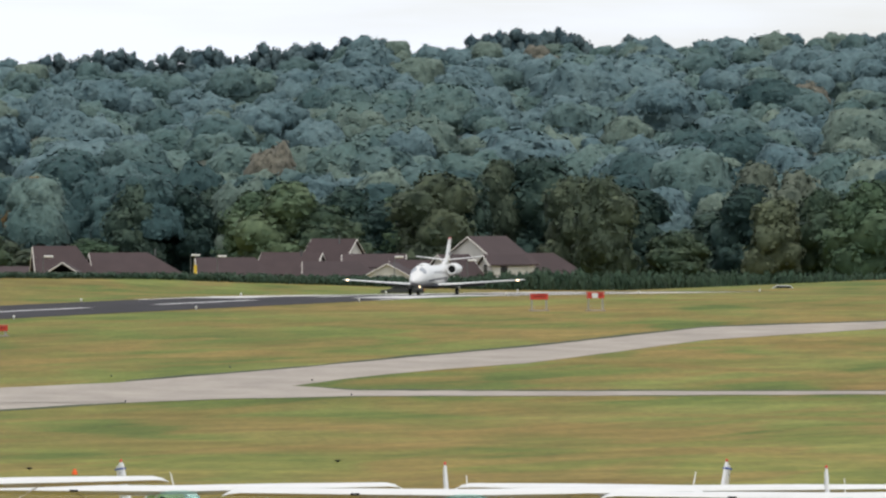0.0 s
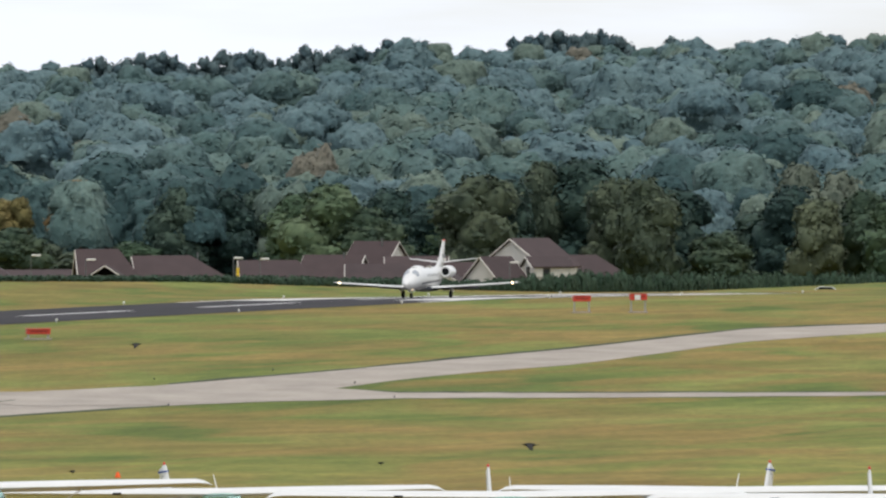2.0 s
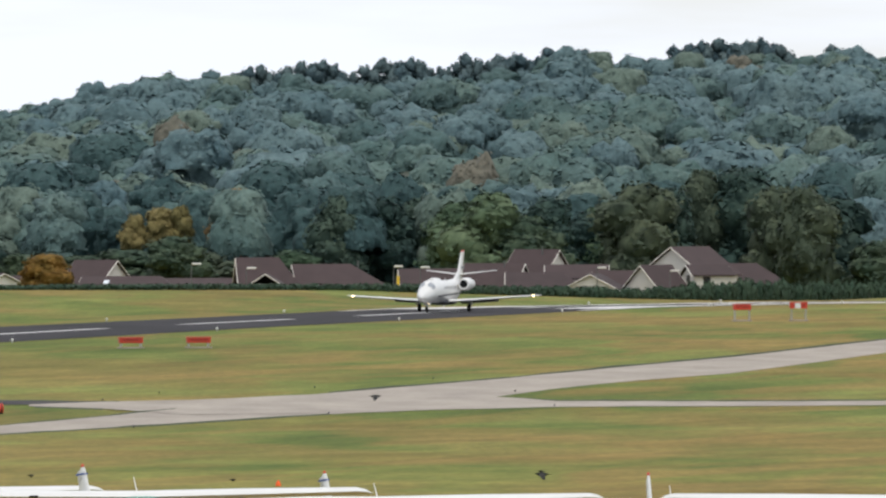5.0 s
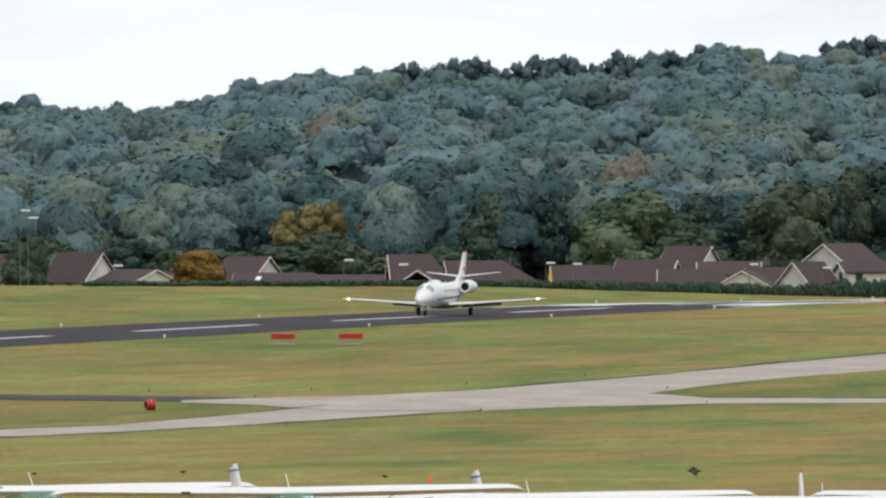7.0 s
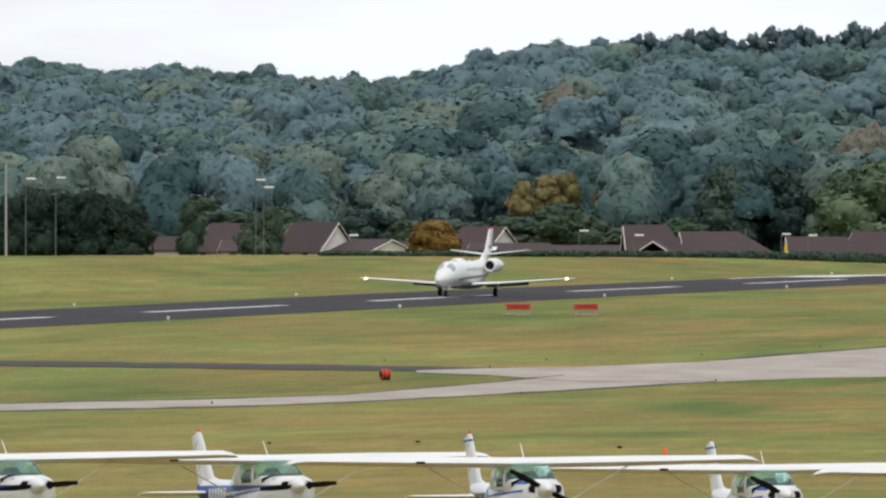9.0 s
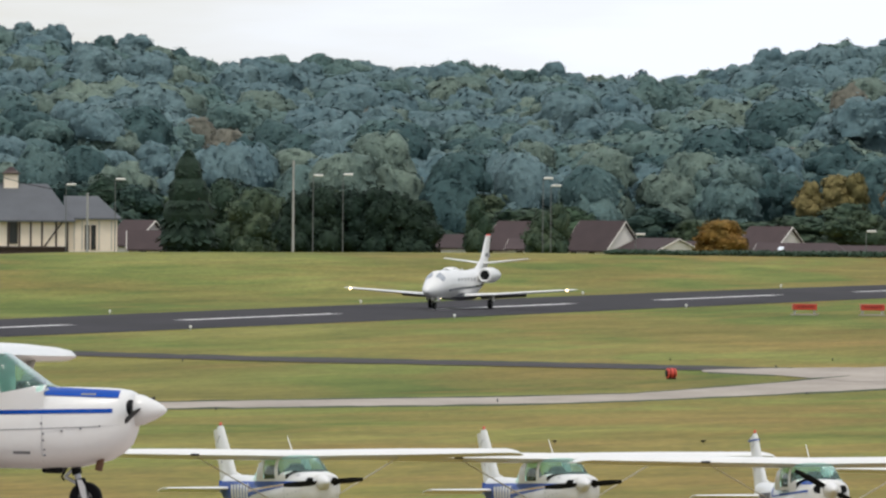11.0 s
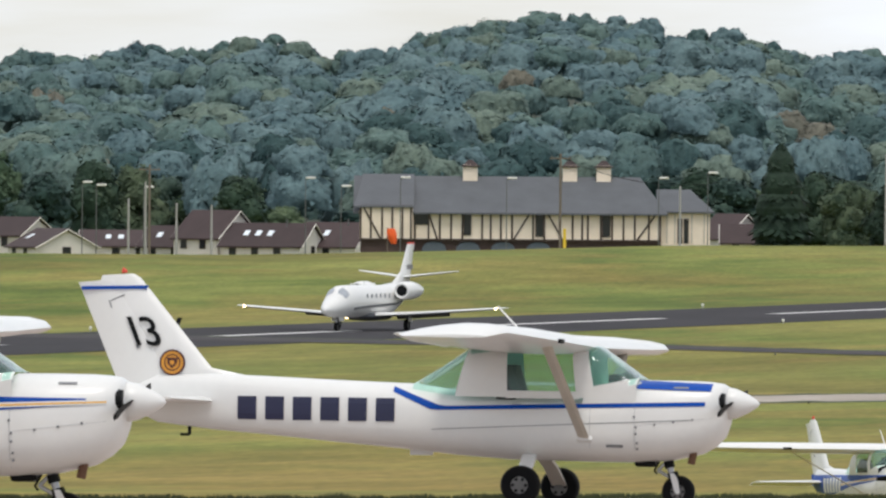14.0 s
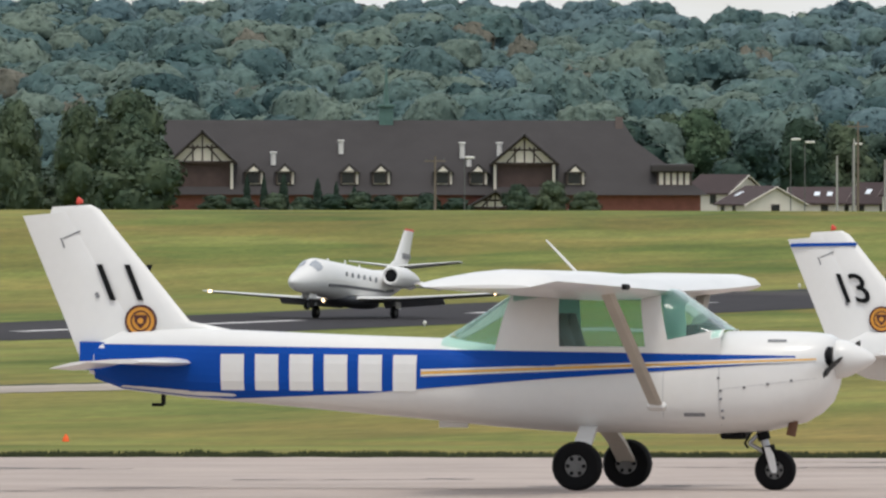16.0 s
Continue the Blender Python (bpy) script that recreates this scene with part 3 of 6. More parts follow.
def crown_template(rng, lobes=14, tufts=140, fine=3, size=1.0, floor=-0.5, core=0.52, spread=0.6, grain=0.3, foot=-0.35, loose=1.0):
    """A crown about two units across and two high: one skin over many rounded boughs, under small leafy tufts."""
    mids, wides = [np.zeros(3)], [core]
    for k in range(lobes):
        z = foot + (0.95 - foot) * (k + rng.random()) / lobes
        z = min(z, 0.93)
        a = k * 2.4 + rng.random() * 0.9
        r = math.sqrt(max(0.0, 1 - z * z))
        mids.append(np.array((r * math.cos(a), r * math.sin(a), z)) * spread * (0.85 + 0.3 * rng.random()))
        wides.append(grain * (0.7 + 0.6 * rng.random()))
    off = Vector(rng.random(3) * 40)

    def reach(ds):
        best = np.zeros(len(ds))
        for m, w in zip(mids, wides):
            p = ds @ m
            q = p * p - m @ m + w * w
            best = np.maximum(best, np.where(q > 0, p + np.sqrt(np.maximum(q, 0)), 0))
        rough = np.array([0.16 * noise.noise(Vector(d) * 2.2 + off) + 0.05 * noise.noise(Vector(d) * 10 + off) for d in ds])
        return best * (1 + rough)

    v, f = BALLS[fine]
    keep = (v[f][:, :, 2].max(axis=1) > floor)
    f = f[keep]
    verts = v * reach(v)[:, None]
    d = rng.normal(size=(tufts, 3))
    d[:, 2] = d[:, 2] * 0.9 + 0.2
    d /= np.linalg.norm(d, axis=1)[:, None]
    c = d * (reach(d) * (1 + loose * (-0.03 + 0.09 * rng.random(tufts))))[:, None]
    lean = d + 0.45 * loose * rng.normal(size=(tufts, 3)) + np.array((0, 0, 0.25))  # each leaf spray faces outward and a little up
    lean /= np.linalg.norm(lean, axis=1)[:, None]
    t = np.cross(lean, rng.normal(size=(tufts, 3)))
    t /= np.linalg.norm(t, axis=1)[:, None]
    q = np.cross(lean, t)
    h = ((0.035 + 0.06 * rng.random(tufts)) * size)[:, None]
    leaf = np.stack([c + t * h * 1.2, c - t * h * 0.6 + q * h, c - t * h * 0.6 - q * h], 1).reshape(-1, 3)
    lf = np.arange(tufts * 3).reshape(-1, 3) + len(verts)
    v = np.concatenate([verts, leaf])
    used = v[np.unique(f)]
    v[:, 2] = np.clip((v[:, 2] - used[:, 2].min()) / (used[:, 2].max() - used[:, 2].min()) * 2 - 1, -1.05, 1.15)
    v[:, :2] /= np.abs(used[:, :2]).max()
    return v, np.concatenate([f, lf])


def mass(name, label, category, material, placed, templates, kind="stuff"):
    """One object out of many crowns: placed holds (template, x, y, z, half width, half height, turn)."""
    vs, fs, base = [], [], 0
    for k, x, y, z, w, h, a in placed:
        v, f = templates[k]
        c, s = math.cos(a), math.sin(a)
        vs.append(np.stack([(v[:, 0] * c - v[:, 1] * s) * w + x, (v[:, 0] * s + v[:, 1] * c) * w + y, v[:, 2] * h + z], 1))
        fs.append(f + base)
        base += len(v)
    v, f = np.concatenate(vs), np.concatenate(fs)
    me = bpy.data.meshes.new(name)
    me.vertices.add(len(v))
    me.vertices.foreach_set("co", v.astype(np.float32).ravel())
    me.loops.add(len(f) * 3)
    me.loops.foreach_set("vertex_index", f.astype(np.int32).ravel())
    me.polygons.add(len(f))
    me.polygons.foreach_set("loop_start", np.arange(0, len(f) * 3, 3, dtype=np.int32))
    me.update(calc_edges=True)
    me.materials.append(material)
    me.polygons.foreach_set("use_smooth", [True] * len(me.polygons))
    return tagged(new(name, me), label, category, kind=kind)


def build_woods():
    """Rows of crowns up the slope; the last row draws the skyline."""
    rng = np.random.default_rng(5)
    forms = [crown_template(rng, 46, 520, 3, 0.85, -0.2, 0.6, 0.7, 0.2, -0.35, 0.5) for _ in range(12)]
    stands = [[] for _ in HAZED_WOOD_TONES]
    rows = list(np.arange(WOOD_EDGE, RIDGE_FAR - 20, 49.0)) + [RIDGE_FAR]
    for d in rows:
        last = d == RIDGE_FAR
        u = -3650.0
        while u < 2650:
            big = 1 + 0.4 * noise.noise((u * 0.004, d * 0.013, 4.4))
            u += 3.1 * big / d * LENS * (0.6 + 0.6 * rng.random()) if last else 6.8 * big / d * LENS * (0.4 + 1.1 * rng.random())
            dd = d + rng.normal() * (4 if last else 24)
            z = float(ground_z(u, dd))
            p = spot(u, dd)
            w = (2.6 + 3.4 * rng.random() if last else 3.8 + 4.6 * rng.random() ** 1.4) * big
            lift = 0.22 * noise.noise((u * 0.006, dd * 0.02, 2.1))
            tall = WOOD_TALL * (0.56 + lift + 0.3 * rng.random()) + 0.45 * w
            if last:
                tall = height(float(table(RIDGE, u)), dd) - z + 1.0 * rng.normal() + 0.3
            h = w * (0.42 + 0.16 * rng.random())
            patch = noise.noise((u * 0.0016, dd * 0.006, 7.3))
            rust = (0.018 + 0.16 * max(0, patch - 0.2)) * (1 if dd < 2500 else 0.25) * (1 + 2 * float(ease((-1700 - u) / 300)))
            # haze by leaf colour: more blue oak crowns uphill, more dark green ones near
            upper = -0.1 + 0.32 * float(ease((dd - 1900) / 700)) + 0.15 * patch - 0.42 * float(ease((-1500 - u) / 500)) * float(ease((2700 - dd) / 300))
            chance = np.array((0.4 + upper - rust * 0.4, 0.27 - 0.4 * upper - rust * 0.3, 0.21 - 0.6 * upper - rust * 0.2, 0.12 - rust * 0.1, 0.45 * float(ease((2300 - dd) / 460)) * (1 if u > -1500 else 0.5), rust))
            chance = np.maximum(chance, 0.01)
            chance[3] *= 1 + 2.5 * float(ease((-1500 - u) / 400))  # paler crowns toward the west put the brighter light there into leaf colour
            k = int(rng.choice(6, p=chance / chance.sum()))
            w = min(w, 4.6) if k == 5 else min(w, 5.0 + 4 * float(ease((dd - 1850) / 300)))
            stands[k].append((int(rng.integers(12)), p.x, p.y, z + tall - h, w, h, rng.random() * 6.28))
            for level in range(4 if last else 1 if dd < 2010 else 0):  # lower boughs at the wood's edge and on the crest
                low = z + tall - (2.6 + 2.0 * level) * h
                stands[k].append((int(rng.integers(12)), p.x + rng.normal(), p.y - 2.0, low, w * (1.5 if last else 1.05), h * 1.3, rng.random() * 6.28))
    for (name, label, leaf), placed in zip(HAZED_WOOD_TONES, stands):
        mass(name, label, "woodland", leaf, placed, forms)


build_ground()
build_markings(build_paving())
build_woods()


# ---- business jet taking off ----
def ring_parts(name, centre, axis_y, r, wide, parent):
    b = bmesh.new()
    prof = ((0.44, 0.42), (0.6, 0.5), (0.9, 0.48), (1.0, 0.28), (1.0, -0.28), (0.9, -0.48), (0.6, -0.5), (0.44, -0.42))
    rings = []
    for i in range(24):
        a = 2 * math.pi * i / 24
        rings.append([(centre[0] + r * k * math.cos(a), centre[1] + wide * w, centre[2] + r * k * math.sin(a)) for k, w in prof])
    rings.append(rings[0])
    loft(rings, caps=False, bm=b)
    bmesh.ops.remove_doubles(b, verts=b.verts, dist=1e-4)
    tyre = part("tyre", b, BLACK, parent, smooth=True)
    b = bmesh.new()
    tube((centre[0], centre[1] - wide * 0.42, centre[2]), (centre[0], centre[1] + wide * 0.42, centre[2]), r * 0.45, sides=18, bm=b)
    tube((centre[0], centre[1] - wide * 0.52, centre[2]), (centre[0], centre[1] + wide * 0.52, centre[2]), r * 0.2, sides=12, bm=b)
    rim = part("rim", b, RIM, tyre, smooth=True)
    b = bmesh.new()
    for k in range(6):
        a = k * math.pi / 3
        x, z = centre[0] + r * 0.33 * math.cos(a), centre[2] + r * 0.33 * math.sin(a)
        tube((x, centre[1] - wide * 0.45, z), (x, centre[1] + wide * 0.45, z), r * 0.085, sides=8, bm=b)
    part("hub_holes", b, DARK, rim, "dark lightening holes in the hub")
    return tyre


def build_jet():
    j = thing("business_jet", "white twin-engine business jet with a dark cheat line", "aeroplane", Matrix.Identity(4))
    zc = 1.95
    # stations: x, half width, up, down, height of the centre line
    st = [(8.25, 0.05, 0.05, 0.05, 1.55), (8.1, 0.22, 0.2, 0.2, 1.57), (7.6, 0.46, 0.4, 0.42, 1.62), (7.0, 0.63, 0.56, 0.58, 1.7), (6.3, 0.76, 0.76, 0.7, 1.8),
          (5.8, 0.83, 1.02, 0.78, 1.88), (5.3, 0.88, 1.08, 0.84, 1.92), (4.5, 0.92, 1.06, 0.88, zc), (0, 0.92, 1.04, 0.92, zc), (-2.5, 0.9, 1.02, 0.9, zc), (-4.2, 0.74, 0.9, 0.62, 2.05),
          (-5.6, 0.5, 0.68, 0.38, 2.2), (-6.8, 0.24, 0.4, 0.2, 2.35), (-7.3, 0.08, 0.14, 0.1, 2.42)]
    st = [(x, w, p, q, z - 0.27 * (1 if x > -4 else 0.5)) for x, w, p, q, z in st]
    part("fuselage", loft([oval(x, 0, z, w, a, c, 28, 2.15) for x, w, a, c, z in st]), WHITE, j, smooth=True)
    # the shade under the body is put into the fairing's dark colour
    part("belly_fairing", loft([oval(x, 0, 0.86, w, 0.3, h, 20, 2.6) for x, w, h in ((2.6, 0.3, 0.1), (1.9, 0.8, 0.26), (0.5, 0.98, 0.3), (-1.6, 0.95, 0.28), (-2.9, 0.4, 0.1))]), JETLINE_AND_SHADE, j, "dark grey belly fairing", smooth=True)
    for s in (1, -1):
        part("wing", loft([foil((1.5, 0.6 * s, 0.9), (-1.6, 0.6 * s, 0.92), 0.36), foil((0.55, 3.0 * s, 1.02), (-1.25, 3.0 * s, 1.04), 0.24),
                           foil((-0.2, 8.3 * s, 1.38), (-1.2, 8.3 * s, 1.39), 0.13), foil((-0.35, 8.58 * s, 1.41), (-1.15, 8.58 * s, 1.41), 0.03)]), WHITE, j, smooth=True)
        # a dark sheet paints the wing's shaded underside; the flap is greyed likewise
        under = ((1.35, -1.55, 0.62, 0.9, 0.36), (0.5, -1.22, 3.0, 1.02, 0.24), (-0.22, -1.18, 8.2, 1.37, 0.13))
        part("wing_underside", loft([[(x0 - 0.12, y * s, z - h * 0.30), ((x0 * 2 + x1) / 3, y * s, z - h * 0.4), (x1 + 0.02, y * s, z - 0.025), (x1 + 0.02, y * s, z - 0.005), ((x0 * 2 + x1) / 3, y * s, z - h * 0.2)] for x0, x1, y, z, h in under]), JETLINE_AND_SHADE, j, "dark grey underside of the wing")
        part("deicing_boot", loft([foil((x + 0.015, y * s, z), (x - 0.13, y * s, z), h) for x, y, z, h in ((0.98, 1.9, 0.965, 0.17), (0.56, 3.0, 1.02, 0.14), (-0.17, 7.7, 1.34, 0.08))]), WHITE, j, "pale leading edge strip")
        for tag, y0, y1 in (("flap", 1.2, 4.6), ("aileron", 4.8, 7.8)):
            c = lambda y: (-1.5 + (y - 0.6) * 0.035, 0.9 + (y - 0.6) * 0.0635)
            drop = -0.3 if tag == "flap" else -0.02
            part(tag, loft([foil((c(y)[0] - 0.02, y * s, c(y)[1] - 0.02), (c(y)[0] - 0.36, y * s, c(y)[1] + drop), 0.06) for y in (y0, y1)]), GREY if tag == "flap" else WHITE, j, smooth=True)
        pod = [(-1.95, 0.42), (-2.05, 0.5), (-2.5, 0.55), (-3.6, 0.55), (-4.6, 0.42), (-5.3, 0.26)]
        n = part("engine_nacelle", loft([oval(x, 1.42 * s, 2.36, r, r, r, 24, 2) for x, r in pod]), WHITE, j, smooth=True)
        part("engine_intake", tube((-1.98, 1.42 * s, 2.36), (-1.93, 1.42 * s, 2.36), 0.36, sides=24), DARK, n, "black engine intake")
        lip = bmesh.new()
        rings = []
        for i in range(28):
            a = 2 * math.pi * i / 28
            rings.append([(-1.97 + dx, 1.42 * s + r * math.cos(a), 2.36 + r * math.sin(a)) for dx, r in ((0.01, 0.32), (0.12, 0.37), (0.14, 0.43), (0.08, 0.48), (-0.12, 0.515))])
        rings.append(rings[0])
        part("intake_lip", loft(rings, caps=False, bm=lip), WHITE, n, "white intake lip", smooth=True)
        part("exhaust_cone", loft([oval(x, 1.42 * s, 2.36, r, r, r, 20, 2) for x, r in ((-5.25, 0.24), (-5.5, 0.2), (-5.9, 0.05))]), METAL, n, smooth=True)
        part("pylon", loft([foil((-2.5, y * s, 2.32), (-4.8, y * s, 2.32), 0.25) for y in (0.6, 1.1)]), WHITE, n)
        part("tailplane", loft([foil((-6.0, 0.05 * s, 3.15), (-7.5, 0.05 * s, 3.15), 0.2), foil((-7.1, 3.1 * s, 3.5), (-7.85, 3.1 * s, 3.5), 0.08)]), WHITE, j, smooth=True)
        part("elevator", loft([foil((-7.48, 0.15 * s, 3.15), (-7.95, 0.15 * s, 3.16), 0.1), foil((-7.83, 3.0 * s, 3.49), (-8.12, 3.0 * s, 3.49), 0.05)]), GREY, j, "dark grey elevator", smooth=True)
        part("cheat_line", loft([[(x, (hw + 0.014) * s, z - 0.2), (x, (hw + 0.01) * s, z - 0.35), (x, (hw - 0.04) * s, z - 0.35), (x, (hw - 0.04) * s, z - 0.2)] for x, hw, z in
                                 ((5.2, 0.865, 1.62), (3.5, 0.905, 1.7), (0, 0.91, 1.78), (-2.5, 0.88, 1.85), (-4.0, 0.76, 2.0))]), JETLINE_AND_SHADE, j, "dark grey cheat line")
        for k in range(6):
            x = 2.9 - k * 0.82
            part("cabin_window", loft([oval(0, 0, 0, 0.001, 0.001, 0.001, 14), oval(0, 0, 0, 0.15, 0.18, 0.18, 14)], caps=True), JETPANE, j).matrix_basis = pose(x, 0.887 * s, 2.05, 0, 0, 90 if s > 0 else -90)
        ws = bmesh.new()
        rings = []
        for x, a0, a1, w in ((6.33, 34, 78, 0.0), (6.05, 30, 80, 0.0), (5.75, 34, 72, 0.0)):
            lo = [q for q in st if q[0] <= x][0]
            hi = [q for q in st if q[0] >= x][-1]
            t = 0 if hi[0] == lo[0] else (x - lo[0]) / (hi[0] - lo[0])
            q = [lo[i] + (hi[i] - lo[i]) * t for i in range(5)]
            row = []
            for i in range(8):
                a = radians(a0 + (a1 - a0) * i / 7)
                cc, ss = math.cos(a), math.sin(a)
                k = (abs(cc) ** 2.15 + abs(ss) ** 2.15) ** (-1 / 2.15) * 1.015
                row.append((x + 0.02, q[1] * k * cc * s, q[4] + q[2] * k * ss))
            rings.append(row)
        part("windscreen", loft(rings, caps=False, bm=ws, closed=False), JETPANE, j, "dark glass windscreen", smooth=True)
        leg = part("main_gear_leg", tube((-0.6, 2.2 * s, 0.95), (-0.6, 2.2 * s, 0.35), 0.07), METAL, j)
        ring_parts("main_wheel", (-0.6, 2.2 * s, 0.34), s, 0.34, 0.24, leg)
        part("gear_door", box((0.7, 0.03, 0.34), (-0.6, 2.42 * s, 0.72), bevel=0.01), WHITE, leg)
        part("landing_light", loft([oval(0, 0, 0, 0.02, 0.02, 0.02, 12), oval(0.03, 0, 0, 0.09, 0.08, 0.08, 12)]), LANDING, j, "glowing landing light").matrix_basis = pose(-0.13, 8.0 * s, 1.36)
    part("taxi_light", loft([oval(0, 0, 0, 0.02, 0.02, 0.02, 12), oval(0.03, 0, 0, 0.1, 0.09, 0.09, 12)]), LANDING, j, "glowing taxi light").matrix_basis = pose(2.0, -0.72, 0.78)
    fin = part("fin", loft([foil((-4.2, 0, 2.75), (-7.5, 0, 2.6), 0.34, "z"), foil((-5.9, 0, 3.5), (-7.85, 0, 3.5), 0.24, "z"), foil((-7.15, 0, 5.15), (-8.45, 0, 5.15), 0.14, "z")]), WHITE, j, smooth=True)
    part("fin_tip", loft([foil((-7.12, 0, 5.14), (-8.47, 0, 5.14), 0.15, "z"), foil((-7.3, 0, 5.25), (-8.48, 0, 5.25), 0.08, "z")]), RED, fin, "faded red fin cap", smooth=True)
    for s in (1, -1):
        for k in range(6):
            part("registration_bar", box((0.15, 0.01, 0.3), (-6.75 - k * 0.2, 0.125 * s, 3.75)), GREY, fin)
    for x, z, h in ((1.2, 2.72, 0.22), (-0.8, 2.7, 0.16), (3.6, 2.72, 0.14)):
        part("blade_antenna", loft([foil((x, 0, z - 0.03), (x - 0.3, 0, z - 0.03), 0.05, "z"), foil((x - 0.12, 0, z + h), (x - 0.3, 0, z + h), 0.03, "z")]), WHITE, j)
    leg = part("nose_gear_leg", tube((5.9, 0, 1.05), (6.05, 0, 0.3), 0.06), METAL, j)
    ring_parts("nose_wheel", (6.05, 0, 0.26), 1, 0.26, 0.2, leg)
    part("nose_gear_door", box((0.9, 0.03, 0.3), (5.8, 0.22, 0.75), bevel=0.01), WHITE, leg)
    part("nose_gear_door", box((0.9, 0.03, 0.3), (5.8, -0.22, 0.75), bevel=0.01), WHITE, leg)
    return j


# ---- high-wing trainer aeroplanes ----
BODY = ((2.035, 0.19, 0.98, 1.26), (2.02, 0.3, 0.86, 1.305), (1.97, 0.39, 0.745, 1.333), (1.88, 0.44, 0.655, 1.348), (1.75, 0.48, 0.58, 1.356), (1.45, 0.52, 0.51, 1.36), (1.1, 0.54, 0.48, 1.36),
        (0.95, 0.55, 0.48, 1.24), (0.6, 0.56, 0.48, 1.2), (-0.3, 0.56, 0.49, 1.2), (-0.9, 0.53, 0.53, 1.22), (-1.35, 0.46, 0.575, 1.285), (-2.2, 0.35, 0.645, 1.31),
        (-3.0, 0.25, 0.715, 1.34), (-3.6, 0.18, 0.76, 1.36), (-4.2, 0.11, 0.83, 1.34), (-4.5, 0.05, 0.97, 1.2))
CABIN = ((1.1, 0.5, 1.37), (0.86, 0.51, 1.55), (0.62, 0.51, 1.72), (-0.05, 0.52, 1.74), (-0.7, 0.5, 1.7), (-1.0, 0.45, 1.5), (-1.33, 0.4, 1.29))
ROUND = 2.9


def body_at(x):
    xs = [b[0] for b in BODY][::-1]
    return [float(np.interp(x, xs, [b[k] for b in BODY][::-1])) for k in (1, 2, 3)]


def body_side(x, z, proud=0.006):
    """Half width of the fuselage at station x and height z."""
    w, lo, hi = body_at(x)
    c = (lo + hi) / 2
    t = min(0.985, abs(z - c) / ((hi - lo) / 2))
    return w * (1 - t ** ROUND) ** (1 / ROUND) + proud


def flank(x, z, proud):
    """Half width of the outer skin: the fuselage, or the cabin's side where that stands farther out."""
    y = body_side(x, z, proud)
    if -1.2 < x < 1.13 and 1.06 < z < 1.2:
        y = max(y, cabin_at(x)[0] + 0.01 + proud)
    return y


def body_patch(x0, x1, low, high, s, proud=0.006, n=24, m=5):
    """A skin on one side of the fuselage between two edges, each a row of (x, z)."""
    b = bmesh.new()
    rows = []
    low, high = sorted(low), sorted(high)
    for i in range(n + 1):
        x = x0 + (x1 - x0) * i / n
        zl, zh = float(table(low, x)), float(table(high, x))
        rows.append([b.verts.new((x, flank(x, zl + (zh - zl) * k / m, proud) * s, zl + (zh - zl) * k / m)) for k in range(m + 1)])
    for r, q in zip(rows, rows[1:]):
        for k in range(m):
            f = (r[k], r[k + 1], q[k + 1], q[k])
            b.faces.new(f if s > 0 else f[::-1])
    return b


def cabin_at(x):
    xs = [c[0] for c in CABIN][::-1]
    return [float(np.interp(x, xs, [c[k] for c in CABIN][::-1])) for k in (1, 2)]


def cabin_ring(x, grow=0.0, n=14):
    w, hi = cabin_at(x)
    lo = body_at(x)[2] - 0.06
    pts = []
    for i in range(n + 1):
        a = math.pi * i / n
        c, s = math.cos(a), math.sin(a)
        k = (abs(c) ** 4.5 + abs(s) ** 4.5) ** (-1 / 4.5)
        pts.append((x, (w + grow) * k * c, lo + (hi + grow - lo) * max(0, k * s)))
    return pts


def cabin_frame(corners, s, proud=0.012):
    """A painted pillar on the cabin's side: four (x, z) corners."""
    b = bmesh.new()
    rows = []
    for i in range(5):
        t = i / 4
        row = []
        for k in range(7):
            q = k / 6
            x = (corners[0][0] * (1 - q) + corners[3][0] * q) * (1 - t) + (corners[1][0] * (1 - q) + corners[2][0] * q) * t
            z = (corners[0][1] * (1 - q) + corners[3][1] * q) * (1 - t) + (corners[1][1] * (1 - q) + corners[2][1] * q) * t
            w, hi = cabin_at(x)
            lo = body_at(x)[2] - 0.06
            h = min(0.97, max(0.0, (z - lo) / max(0.05, hi - lo)))
            row.append(b.verts.new((x, s * ((w + proud) * (1 - h ** 4.5) ** (1 / 4.5)), z)))
        rows.append(row)
    for r, q in zip(rows, rows[1:]):
        for k in range(6):
            b.faces.new((r[k], r[k + 1], q[k + 1], q[k]))
    return b


def lettering(text, tall, material, parent, m, thick=0.004, gap=1.1):
    """Raised characters in the built-in font, standing in the plane x, y of m."""
    cu = bpy.data.curves.new("lettering", "FONT")
    cu.body, cu.size, cu.extrude, cu.offset, cu.space_character, cu.shear = text, tall / 0.7, thick, 0.003, gap, -0.4
    ob = bpy.data.objects.new("lettering", cu)
    scene.collection.objects.link(ob)
    bpy.context.view_layer.update()
    me = bpy.data.meshes.new_from_object(ob.evaluated_get(bpy.context.evaluated_depsgraph_get()))
    bpy.data.objects.remove(ob)
    me.materials.clear()
    me.materials.append(material)
    out = part("fleet_number", me, material, parent)
    out.matrix_basis = m
    return out


def disc(r, thick, n=28, inner=0.0):
    b = bmesh.new()
    if not inner:
        bmesh.ops.create_cone(b, segments=n, radius1=r, radius2=r, depth=thick, cap_ends=True)
        return b
    rings = []
    for i in range(n + 1):
        a = 2 * math.pi * i / n
        rings.append([(k * math.cos(a), k * math.sin(a), h) for k, h in ((inner, -thick / 2), (r, -thick / 2), (r, thick / 2), (inner, thick / 2))])
    loft(rings, caps=False, bm=b)
    bmesh.ops.remove_doubles(b, verts=b.verts, dist=1e-5)
    return b


